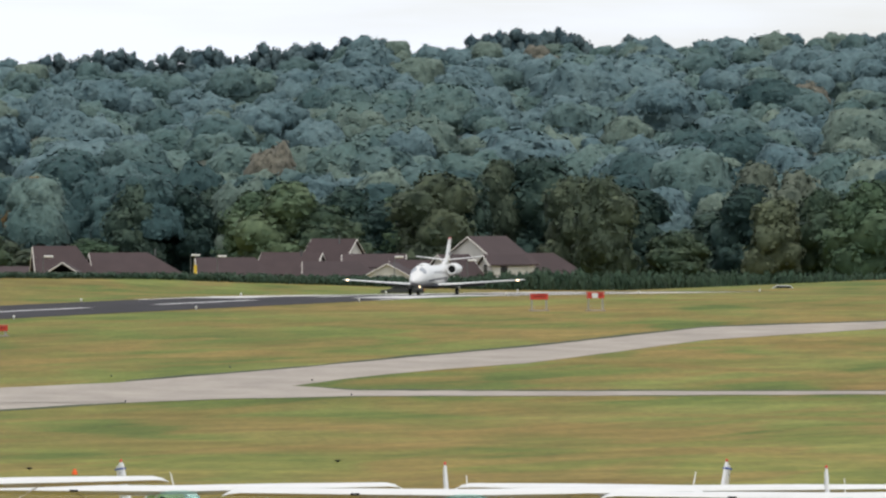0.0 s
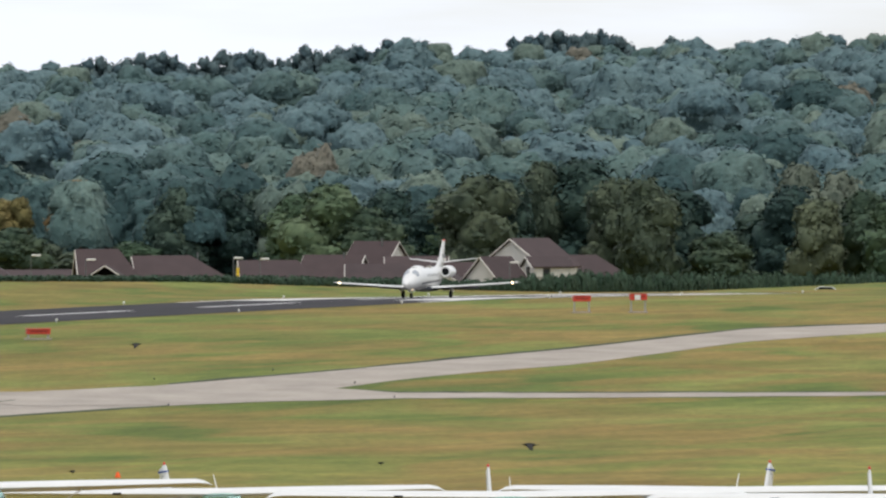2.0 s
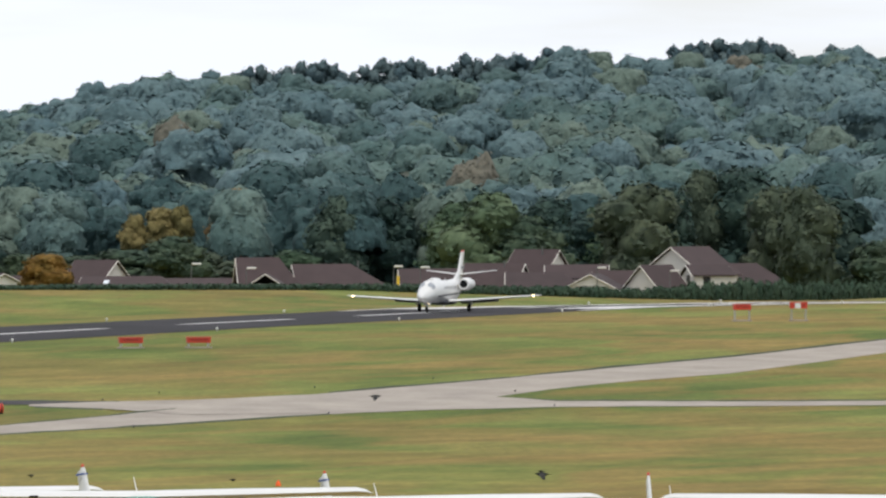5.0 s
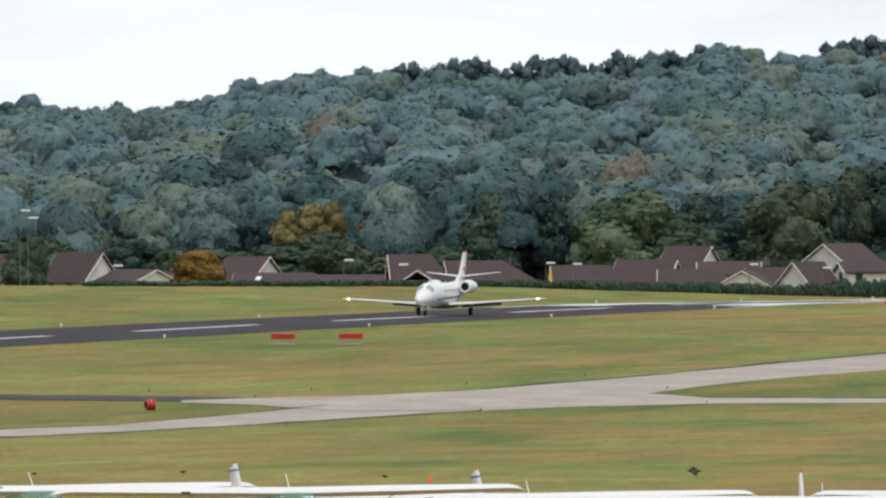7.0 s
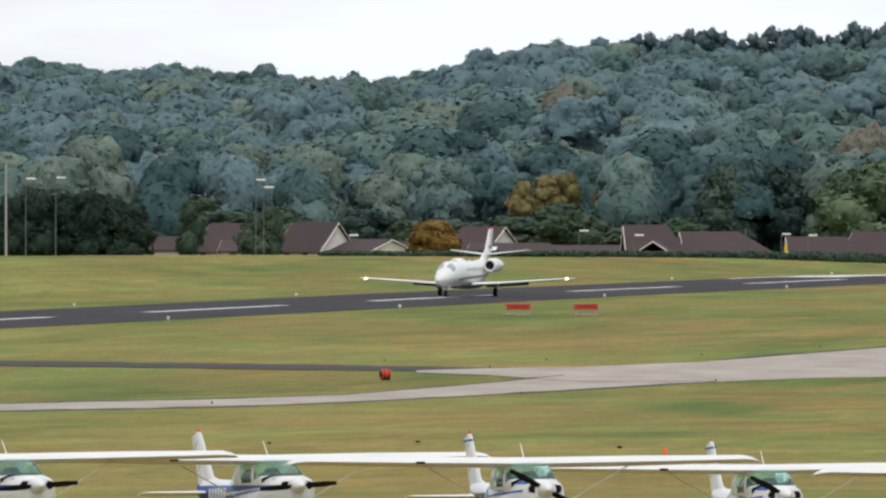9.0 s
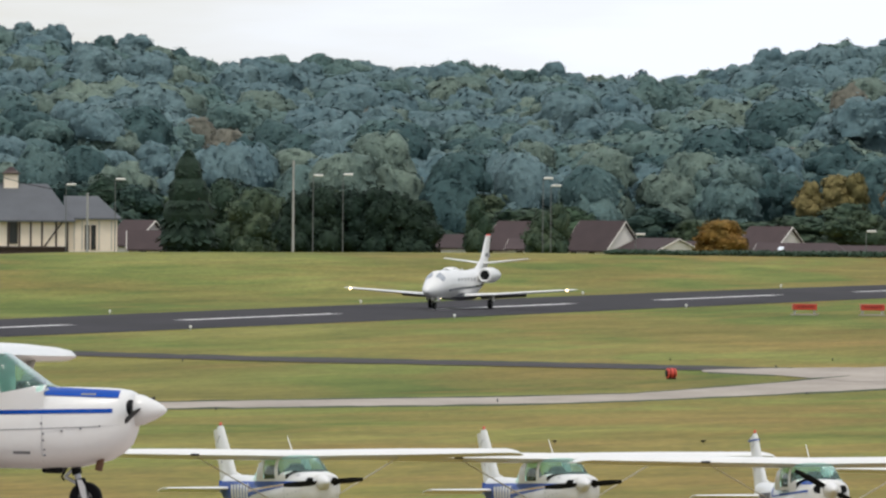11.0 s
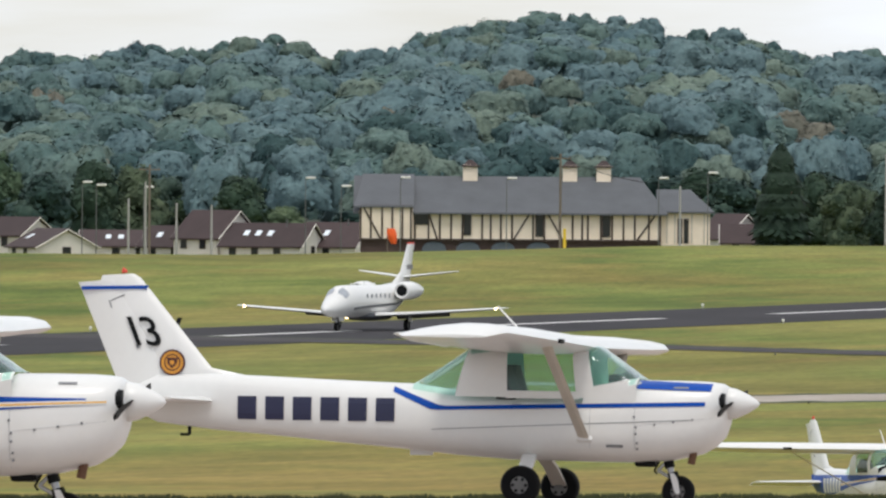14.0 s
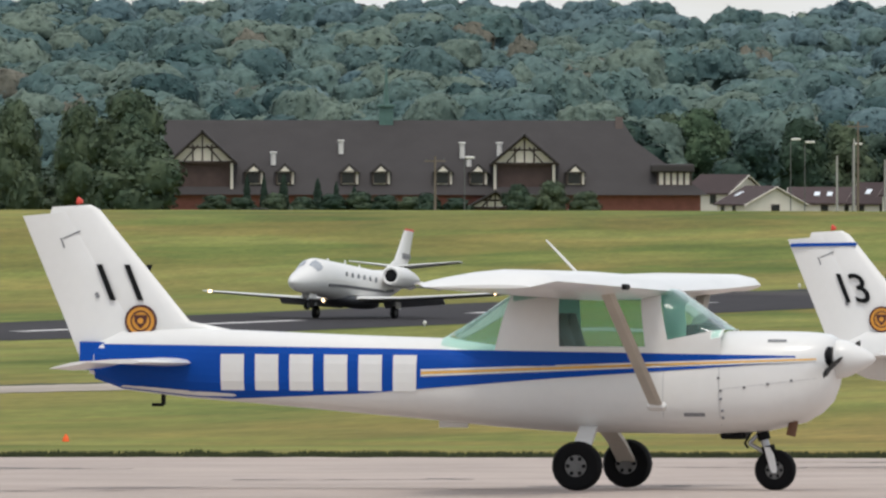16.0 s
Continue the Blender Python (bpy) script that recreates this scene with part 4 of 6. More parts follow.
def build_trainer(label, group, scheme, fleet=""):
    """A two-seat high-wing trainer: nose along +x, the main wheels stand at the origin."""
    a = thing("trainer_aeroplane", label, "aeroplane", Matrix.Identity(4), group)
    body = part("fuselage", loft([oval(x, 0, (lo + hi) / 2, w, (hi - lo) / 2, (hi - lo) / 2, 32, ROUND) for x, w, lo, hi in BODY]), WHITE, a, smooth=True)
    glass = part("cabin_glazing", loft([cabin_ring(1.1 - 2.43 * i / 26) for i in range(27)], caps=False, closed=False), GLASS, a, "green-tinted cabin windows", smooth=True)
    glass.visible_shadow = False
    # cabin: pillars, roof, seats and panel
    for s in (1, -1):
        part("door_pillar", cabin_frame(((0.47, 1.15), (0.4, 1.73), (0.56, 1.73), (0.68, 1.15)), s), WHITE, body, smooth=True)
        part("rear_pillar", cabin_frame(((-0.86, 1.15), (-0.72, 1.69), (-0.3, 1.73), (-0.28, 1.15)), s), WHITE, body, smooth=True)
        part("door_sill", cabin_frame(((-0.3, 1.14), (-0.3, 1.22), (0.5, 1.22), (0.5, 1.14)), s, 0.01), WHITE, body, smooth=True)
        part("windscreen_frame", cabin_frame(((0.52, 1.05), (0.58, 1.265), (1.115, 1.375), (1.115, 1.1)), s, 0.012), WHITE, body, smooth=True)
        part("seat", loft([oval(x, 0.24 * s, z, 0.2, h, h, 12, 4) for x, z, h in ((-0.42, 1.2, 0.3), (-0.3, 1.15, 0.35), (-0.2, 1.0, 0.2))]), DARK, body, smooth=True)
        part("door_handle", box((0.1, 0.03, 0.025), (-0.18, (body_side(-0.18, 1.08) + 0.01) * s, 1.08), bevel=0.006), METAL, body)
        part("door_edge", body_patch(0.62, 0.627, [(0.6, 0.62), (0.7, 0.62)], [(0.6, 1.05), (0.7, 1.05)], s, 0.003, 1), BELLY, body)
        part("cowl_seam", body_patch(1.1, 1.107, [(1, 0.55), (1.2, 0.55)], [(1, 1.3), (1.2, 1.3)], s, 0.003, 1, 8), BELLY, body)
        for x, z in ((1.1, 1.18), (1.1, 0.96), (1.12, 0.85), (1.12, 0.78), (1.13, 0.68), (1.13, 0.62), (1.32, 0.88), (1.52, 0.91), (1.72, 0.94)):
            part("fastener", box((0.022, 0.01, 0.022), (x, (body_side(x, z) + 0.002) * s, z), bevel=0.003), GREY, body)
        part("cowl_split_line", body_patch(1.12, 1.98, [(1.1, 0.86), (2.0, 0.965)], [(1.1, 0.864), (2.0, 0.969)], s, 0.003, 12, 1), BELLY, body)
        part("step_plate", body_patch(0.8, 0.98, [(0.8, 0.63), (1, 0.63)], [(0.8, 0.66), (1, 0.66)], s, 0.004, 3, 1), GREY, body)
        part("placard", body_patch(1.5, 1.66, [(1.5, 1.27), (1.7, 1.27)], [(1.5, 1.29), (1.7, 1.29)], s, 0.008, 3, 1), GREY, body)
    part("instrument_panel", box((0.12, 0.92, 0.18), (0.86, 0, 1.32), bevel=0.02), DARK, body)
    part("cabin_roof", loft([cabin_ring(0.6 - 1.3 * i / 8, 0.012)[4:11] for i in range(9)], caps=False, closed=False), WHITE, body, smooth=True)
    # nose
    sp = part("spinner", loft([oval(x, 0, 1.125, r, r, r, 20, 2) for x, r in ((2.02, 0.165), (2.05, 0.17), (2.12, 0.155), (2.24, 0.1), (2.33, 0.045), (2.36, 0.01))]), WHITE, a, smooth=True)
    for s in (1, -1):
        ang = radians(scheme.get("prop", 12))
        rows = []
        for r, ch, tw in ((0.1, 0.1, 50), (0.3, 0.14, 36), (0.6, 0.13, 22), (0.88, 0.08, 14)):
            t = radians(tw)
            row = []
            for cx, th in ((-0.5, 0), (0, 0.014), (0.5, 0), (0, -0.014)):
                px, py = ch * cx * math.sin(t) + th, ch * cx * math.cos(t)
                row.append((2.07 + px, s * (r * math.cos(ang)) - py * math.sin(ang), 1.125 + s * (r * math.sin(ang)) + py * math.cos(ang)))
            rows.append(row)
        part("propeller_blade", loft(rows), DARK, sp, "black propeller blade")
        part("air_inlet", loft([oval(x, 0.235 * s, 1.14, w, h, h, 18, 2.4) for x, w, h in ((1.93, 0.14, 0.075), (2.0, 0.125, 0.1), (2.03, 0.1, 0.085))]), DARK, body, "dark cooling inlet", smooth=True)
    part("exhaust_pipe", tube((1.71, -0.2, 0.68), (1.67, -0.22, 0.47), 0.042), RUST, body, "rusty exhaust pipe")
    part("cowl_flap_scoop", box((0.22, 0.3, 0.07), (1.15, 0, 0.47), bevel=0.03), DARK, body)
    # wing
    z0 = 1.675
    for s in (1, -1):
        w = part("wing", loft([foil((0.63, 0.0, z0 + 0.02), (-0.9, 0.0, z0), 0.3), foil((0.63, 2.4 * s, z0 + 0.05), (-0.9, 2.4 * s, z0 + 0.03), 0.29),
                               foil((0.52, 4.75 * s, z0 + 0.09), (-0.62, 4.75 * s, z0 + 0.07), 0.21), foil((0.48, 4.95 * s, z0 + 0.075), (-0.6, 4.95 * s, z0 + 0.06), 0.15),
                               foil((0.36, 5.1 * s, z0 + 0.04), (-0.52, 5.1 * s, z0 + 0.035), 0.04)]), WHITE, a, smooth=True)
        for tag, y0, y1, ch in (("flap", 0.55, 2.38, 0.3), ("aileron", 2.44, 4.7, 0.28)):
            te = lambda y: -0.9 + max(0, y - 2.4) * 0.119
            part(tag, loft([foil((te(y) + 0.01, y * s, z0 + 0.004 + 0.015 * y), (te(y) - 0.07, y * s, z0 - 0.01 + 0.015 * y), 0.02) for y in (y0, y1)]), WHITE, w)
        if s < 0:
            part("landing_light_cover", box((0.05, 0.2, 0.05), (0.635, 2.35 * s, z0 + 0.05), bevel=0.02), DARK, w)
        st = bmesh.new()
        p, q = Vector((0.57, 0.52 * s, 0.7)), Vector((0.46, 2.25 * s, z0 - 0.0))
        loft([[Vector(v) + c for v in ((0.06, 0, 0), (0.02, 0.025, 0), (-0.06, 0, 0), (0.02, -0.025, 0))] for c in (p, q)], bm=st)
        strut = part("wing_strut", st, BEIGE, a, "grey-beige wing strut")
        part("strut_cuff", box((0.17, 0.08, 0.07), (0.57, 0.545 * s, 0.715), (30 * s, 0, 0), bevel=0.03), WHITE, strut)
        part("tailplane", loft([foil((-3.55, 0.03 * s, 1.06), (-4.2, 0.03 * s, 1.06), 0.1), foil((-3.72, 1.5 * s, 1.07), (-4.2, 1.5 * s, 1.07), 0.05)]), WHITE, a, smooth=True)
        part("elevator", loft([foil((-4.19, 0.12 * s, 1.06), (-4.62, 0.12 * s, 0.99), 0.06), foil((-4.19, 1.48 * s, 1.07), (-4.52, 1.48 * s, 1.01), 0.035)]), WHITE, a, smooth=True)
        leg = bmesh.new()
        p, q = Vector((-0.05, 0.36 * s, 0.54)), Vector((0.0, 1.08 * s, 0.24))
        loft([[Vector(v) + c for v in ((0.075, 0, 0.02), (-0.075, 0, 0.02), (-0.075, 0, -0.02), (0.075, 0, -0.02))] for c in (p, p.lerp(q, 0.5) + Vector((0, 0, 0.03)), q)], bm=leg)
        leg = part("main_gear_leg", leg, BEIGE if s > 0 else WHITE, a)
        ring_parts("wheel", (0.0, 1.15 * s, 0.21), 1, 0.21, 0.17, leg)
    leg = part("nose_gear_leg", tube((1.36, 0, 0.56), (1.48, 0, 0.19), 0.035), METAL, a, "bare metal nose gear strut")
    part("torque_link", tube((1.37, 0, 0.5), (1.27, 0, 0.4), 0.018, bm=tube((1.27, 0, 0.4), (1.42, 0, 0.32), 0.018)), METAL, leg)
    for s in (1, -1):
        part("wheel_fork", loft([[(x + dx, y * s, z) for dx, y in ((-w, 0.075), (w, 0.075), (w, 0.095), (-w, 0.095))] for x, z, w in ((1.44, 0.37, 0.025), (1.47, 0.3, 0.035), (1.5, 0.175, 0.028), (1.505, 0.15, 0.015))]), WHITE, leg)
    part("oleo_collar", tube((1.385, 0, 0.5), (1.405, 0, 0.43), 0.055, bm=tube((1.43, 0, 0.38), (1.445, 0, 0.33), 0.06)), DARK, leg)
    part("brake_line", tube((1.3, -0.04, 0.5), (1.24, -0.04, 0.4), 0.01, bm=tube((1.24, -0.04, 0.4), (1.27, -0.04, 0.36), 0.01)), DARK, leg)
    ring_parts("nose_wheel", (1.5, 0, 0.175), 1, 0.175, 0.13, leg)
    # fin
    fin = part("fin", loft([foil((-2.9, 0, 1.28), (-4.3, 0, 1.1), 0.1, "z"), foil((-3.62, 0, 1.42), (-4.35, 0, 1.36), 0.1, "z"), foil((-4.42, 0, 2.38), (-4.86, 0, 2.34), 0.06, "z"), foil((-4.5, 0, 2.42), (-4.84, 0, 2.4), 0.03, "z")]), WHITE, a, smooth=True)
    part("rudder", loft([foil((-4.0, 0, 0.97), (-4.55, 0, 1.0), 0.07, "z"), foil((-4.02, 0, 1.36), (-4.72, 0, 1.42), 0.085, "z"), foil((-4.66, 0, 2.36), (-5.1, 0, 2.32), 0.054, "z")]), scheme.get("rudder", WHITE), fin, smooth=True)
    for s in (1, -1):
        part("rudder_balance_gap", box((0.16, 0.006, 0.012), (-4.66, 0.03 * s, 2.16), (0, -24, 0)), GREY, fin)
        part("rudder_balance_gap", box((0.012, 0.006, 0.09), (-4.74, 0.032 * s, 2.09), (0, -20, 0)), GREY, fin)
        part("hinge_bracket", box((0.03, 0.012, 0.045), (-4.43, 0.045 * s, 1.64), (0, -20, 0)), GREY, fin)
    part("beacon", loft([oval(0, 0, 0, 0.035, 0.035, 0.02, 10), oval(0.01, 0, 0.0, 0.03, 0.05, 0.02, 10), oval(0.05, 0, 0, 0.02, 0.02, 0.01, 10)]), RED, fin, "red beacon").matrix_basis = pose(-4.62, 0, 2.44)
    part("whip_antenna", tube((-0.2, 0.1, 1.8), (-0.52, 0.1, 2.13), 0.014, 0.008, 6), WHITE, a)
    part("tail_tie_down", tube((-3.85, 0, 0.8), (-3.85, 0, 0.7), 0.02, bm=tube((-3.85, 0, 0.7), (-3.95, 0, 0.7), 0.015)), DARK, body)
    part("belly_antenna", box((0.25, 0.02, 0.06), (-1.3, 0.0, 0.55)), WHITE, body)
    for s in (1, -1):
        if scheme["kind"] == "band":
            part("blue_band", body_patch(-4.45, 1.75, [(-4.5, 0.94), (-4.2, 0.84), (-3.6, 0.775), (-3.2, 0.755), (-2.0, 0.81), (-0.3, 0.95), (1.75, 1.1)],
                                         [(-4.5, 1.22), (-4.3, 1.22), (-2.2, 1.2), (1.75, 1.15)], s, 0.006, 50, 7), BLUE, body, "deep blue side band")
            part("gold_line", body_patch(-1.5, 1.92, [(-1.5, 0.975), (1.92, 1.115)], [(-1.5, 1.0), (1.92, 1.13)], s, 0.011, 30, 1), GOLD, body)
            part("pale_line", body_patch(-1.5, 1.92, [(-1.5, 1.002), (1.92, 1.131)], [(-1.5, 1.018), (1.92, 1.142)], s, 0.011, 30, 1), WHITE, body)
            part("pale_line", body_patch(-1.5, 1.92, [(-1.5, 0.957), (1.92, 1.105)], [(-1.5, 0.973), (1.92, 1.113)], s, 0.011, 30, 1), WHITE, body)
            part("fin_band", loft([[(x, 0.058 * s, z0_), (x, 0.058 * s, z1_), (x, 0.02 * s, z1_), (x, 0.02 * s, z0_)] for x, z0_, z1_ in ((-3.3, 1.2, 1.3), (-4.25, 0.98, 1.235), (-4.58, 1.0, 1.24))]), BLUE, fin)
        else:
            part("blue_line", body_patch(-1.55, 1.85, [(-1.6, 1.215), (-1.1, 1.0), (1.85, 1.085)], [(-1.6, 1.27), (-1.0, 1.045), (1.85, 1.13)], s, 0.006, 40, 3), BLUE, body)
            part("belly_line", body_patch(-1.1, 1.7, [(-1.1, 0.79), (1.7, 0.93)], [(-1.1, 0.798), (1.7, 0.938)], s, 0.006, 24, 1), GREY, body)
            part("fin_stripe", loft([[(x, 0.042 * s, zz), (x, 0.042 * s, zz + 0.035), (x, 0.01 * s, zz + 0.035), (x, 0.01 * s, zz)] for x, zz in ((-4.34, 2.26), (-5.06, 2.24))]), BLUE, fin)
            part("cowl_top_panel", body_patch(1.09, 1.9, [(1.0, 1.26), (1.1, 1.262), (1.9, 1.245)], [(1.0, 1.352), (1.1, 1.357), (1.9, 1.328)], s, 0.006, 14, 5), BLUE, body, "blue cowl top")
        bars = NAVY if scheme["kind"] == "line" else WHITE
        x0, zl, zh = (-3.3, 0.83, 1.14) if scheme["kind"] == "band" else (-3.28, 0.87, 1.12)
        for k in range(6):
            c = x0 + k * 0.31
            part("registration_bar", body_patch(c, c + 0.21, [(c, zl), (c + 0.3, zl)], [(c, zh), (c + 0.3, zh)], s, 0.011, 3, 4), bars, body, "plain marking bar")
        if fleet:
            lift = scheme.get("lift", 0.0)
            face = pose(0, 0, 0, 90, 0, 180 if s > 0 else 0)
            lettering(fleet, 0.31, DARK, fin, Matrix.Translation((-4.4 - 2.4 * lift if s < 0 else -4.0, 0.056 * s, 1.6 + lift)) @ face, gap=0.82 if fleet == "13" else 1.1)
            at = Matrix.Translation((-4.04, 0.056 * s, 1.42 + lift)) @ pose(0, 0, 0, 90, 0, 0)
            part("emblem", disc(0.135, 0.02), AMBER, fin, "round gold emblem").matrix_basis = at
            part("emblem_rim", disc(0.14, 0.03, inner=0.122), EMBLEM_BROWN, fin).matrix_basis = at
            part("emblem_ring", disc(0.09, 0.03, inner=0.078), EMBLEM_BROWN, fin).matrix_basis = at
            sh = loft([[(k * px, k2, k * pz) for px, pz in ((-0.058, 0.05), (0.058, 0.05), (0.05, -0.012), (0, -0.066), (-0.05, -0.012))] for k, k2 in ((1, 0.017), (1, -0.017))])
            part("emblem_boss", disc(0.026, 0.045, 14), AMBER, fin).matrix_basis = at
            part("emblem_shield", sh, EMBLEM_BROWN, fin).matrix_basis = Matrix.Translation((-4.04, 0.056 * s, 1.42 + lift))
    return a


JET = build_jet()
APRON_ROW = (
    ("white two-seat high-wing trainer with a deep blue tail band", "11", {"kind": "band", "prop": 8, "rudder": WHITE}, -2160, 113.5, 8.07, -3.6),
    ("white two-seat high-wing trainer with thin blue side lines", "13", {"kind": "line", "prop": 8, "lift": 0.05}, -1014, 142.0, 7.525, -6.3))
for label, fleet, scheme, u, d, z, turn in APRON_ROW:
    t = build_trainer(label, "trainers on the apron", scheme, fleet)
    t.matrix_basis = Matrix.Translation(spot(u, d, z)) @ pose(0, 0, 0, 0, 0, turn) @ pose(0, 0, 0, *((-1.9, 0.3, 0) if fleet == "13" else (-1.0, 0, 0)))


def build_row():
    band = build_trainer("white high-wing trainer with a blue tail tied down on grass", "tie-down row", {"kind": "band", "prop": 4})
    line = build_trainer("white high-wing trainer with blue cowl top on grass", "tie-down row", {"kind": "line", "prop": -28})
    used = set()
    for u, d, wing_v, yaw, kind in ((-405, 280, 864, 19, band), (57, 289, 866, 19, band), (508, 280, 871, 14, line), (933, 289, 883, 14, line),
                                    (1449, 280, 891, 5, band), (1842, 289, 884, -11, line), (2117, 280, 898, 4, band)):
        z = height(wing_v, d) - 1.72
        m = Matrix.Translation(spot(u, d, z)) @ pose(0, 0, 0, 0, 0, -90 + yaw - math.degrees((u - 784) / LENS)) @ pose(0, 0, 0, 0, -2.2, 0)
        if kind not in used:
            used.add(kind)
            kind.matrix_basis = m
        else:
            copy_thing(kind, m)


build_row()


# ---- trees that stand apart ----
def tree_forms():
    """Broad crowns: several leafy heads set round and over one another, two units high."""
    rng = np.random.default_rng(11)
    out = []
    for k in range(7):
        vs, fs, base = [], [], 0
        for q in range(8):
            z = -0.62 + 1.3 * q / 7
            r = 0.0 if q == 7 else (0.44 - 0.25 * max(0, z)) * (0.6 + 0.5 * rng.random())
            a = q * 2.4 + rng.random()
            w = 0.58 + 0.16 * rng.random() - 0.16 * max(0, z)
            v, f = crown_template(rng, 34, 420, 2, 1.5, -0.9, 0.6, 0.7, 0.22, -0.8)
            vs.append(v * np.array((w, w, w * 0.62)) + np.array((r * math.cos(a), r * math.sin(a), z)))
            fs.append(f + base)
            base += len(v)
        v, f = np.concatenate(vs), np.concatenate(fs)
        v[:, 2] = (v[:, 2] - v[:, 2].min()) / (v[:, 2].max() - v[:, 2].min()) * 2 - 1
        me = bpy.data.meshes.new("crown")
        me.from_pydata([tuple(p) for p in v], [], [tuple(int(i) for i in t) for t in f])
        me.polygons.foreach_set("use_smooth", [True] * len(me.polygons))
        out.append(me)
    return out


def cone_form():
    """A spruce: tiers of drooping sprays round a stem, two units high."""
    rng = np.random.default_rng(3)
    verts, faces = [], []
    for _ in range(1500):
        t = rng.random() ** 0.8
        z = -1 + 2 * t
        r = (1 - t) ** 0.65 * 0.82 * (0.55 + 0.5 * rng.random()) * (0.85 + 0.2 * math.sin(t * 40)) + 0.03
        a = rng.random() * 6.283
        h = 0.07 + 0.08 * (1 - t)
        c, d = np.array((r * math.cos(a), r * math.sin(a), z)), np.array((math.cos(a), math.sin(a), -0.45))
        s = np.array((-math.sin(a), math.cos(a), 0.25 * rng.normal()))
        k = len(verts)
        verts += [tuple(c - d * h * 1.2), tuple(c + s * h * 0.7), tuple(c + d * h), tuple(c - s * h * 0.7)]
        faces += [(k, k + 1, k + 2), (k, k + 2, k + 3)]
    b = bmesh.new()
    for k, (r, z) in enumerate(((0.66, -0.55), (0.6, -0.15), (0.48, 0.22), (0.33, 0.55))):
        bmesh.ops.create_icosphere(b, subdivisions=2, radius=1, matrix=Matrix.Translation((0, 0, z)) @ Matrix.Diagonal((r, r, 0.42, 1)))
    k = len(verts)
    verts += [tuple(v.co) for v in b.verts]
    faces += [tuple(v.index + k for v in f.verts) for f in b.faces]
    b.free()
    me = bpy.data.meshes.new("crown")
    me.from_pydata(verts, [], faces)
    return me


def open_form(seed):
    """A loose crown: rounded boughs that stand clear of one another, two units high."""
    rng = np.random.default_rng(seed)
    vs, fs, base = [], [], 0
    for k in range(11):
        v, f = crown_template(rng, 6, 160, 2, 2.0, -2.0)
        z = -0.75 + 1.5 * (k + 0.8 * rng.random()) / 11
        a = k * 2.4 + rng.random()
        r = 0.72 * math.sqrt(max(0.05, 1 - max(0, z) ** 2)) * (0.4 + 0.6 * rng.random())
        w = 0.32 + 0.2 * rng.random()
        vs.append(v * np.array((w, w, w * 0.8)) + np.array((r * math.cos(a), r * math.sin(a), z)))
        fs.append(f + base)
        base += len(v)
    v = np.concatenate(vs)
    v[:, 2] = (v[:, 2] - v[:, 2].min()) / (v[:, 2].max() - v[:, 2].min()) * 2 - 1
    me = bpy.data.meshes.new("crown")
    me.from_pydata([tuple(p) for p in v], [], [tuple(int(i) for i in q) for q in np.concatenate(fs)])
    me.polygons.foreach_set("use_smooth", [True] * len(me.polygons))
    return me


FORMS, CONE, OPEN = tree_forms(), cone_form(), [open_form(k) for k in range(4)]


def dressed(me, material):
    """That crown's mesh in another leaf."""
    key = me.name + material.name
    if key not in bpy.data.meshes:
        m = me.copy()
        m.name = key
        m.materials.clear()
        m.materials.append(material)
    return bpy.data.meshes[key]


def tree(u, d, top_v, half, material, label, category="tree", name="tree", low=0.25, form=None, group="", thin=False):
    z0 = float(ground_z(u, d))
    top = height(top_v, d)
    tall = max(1.2, top - z0)
    t = thing(name, label, category, Matrix.Translation(spot(u, d, z0)) @ pose(0, 0, 0, 0, 0, random.random() * 360), group)
    stout = 0.012 if thin else 0.028
    b = tube((0, 0, -0.1), (0, 0, tall * 0.75), stout * tall, stout * 0.4 * tall, 8)
    for k in range(3):
        a = k * 2.1
        tube((0, 0, tall * (0.3 + 0.08 * k)), (half * 0.5 * math.cos(a), half * 0.5 * math.sin(a), tall * (0.55 + 0.08 * k)), 0.012 * tall, 0.005 * tall, 6, bm=b)
    part("trunk", b, BARK, t)
    me = dressed(form or random.choice(FORMS), material)
    c = part("crown", me, material, t)
    h = tall * (1 - low) / 2
    if thin:
        half, rise = half * 1.45, 1.0
    else:
        rise = 1.12
    c.matrix_basis = Matrix.Translation((0, 0, tall - h * (rise - 0.19 if rise > 1 else 1.0))) @ Matrix.Diagonal((half, half, h * rise, 1))
    return t


RIDGE_TREES = ((700, 110, 3.0), (735, 107, 2.6), (765, 110, 2.4), (797, 101, 3.0), (838, 98, 3.0), (868, 112, 2.4), (892, 120, 2.0), (925, 100, 3.0), (958, 96, 3.3), (990, 94, 3.2), (1022, 100, 3.2),
               (1058, 112, 2.4), (1085, 98, 2.6), (1112, 88, 2.8), (1142, 90, 3.0), (1172, 88, 3.0), (1202, 90, 2.6), (1232, 84, 3.0), (1262, 79, 3.4), (1290, 82, 3.0),
               (1478, 74, 2.6), (1502, 66, 2.6), (1528, 64, 2.8), (1552, 66, 2.5), (1578, 66, 2.6), (1604, 63, 2.8), (1630, 63, 3.0), (1655, 76, 2.6), (1752, 76, 2.6), (1776, 80, 2.4),
               (-1745, 150, 3.0), (-1545, 148, 2.8), (-1500, 153, 2.6), (-1462, 151, 2.6), (-1430, 156, 2.4), (205, 176, 2.8), (430, 150, 3.0), (540, 127, 3.0))
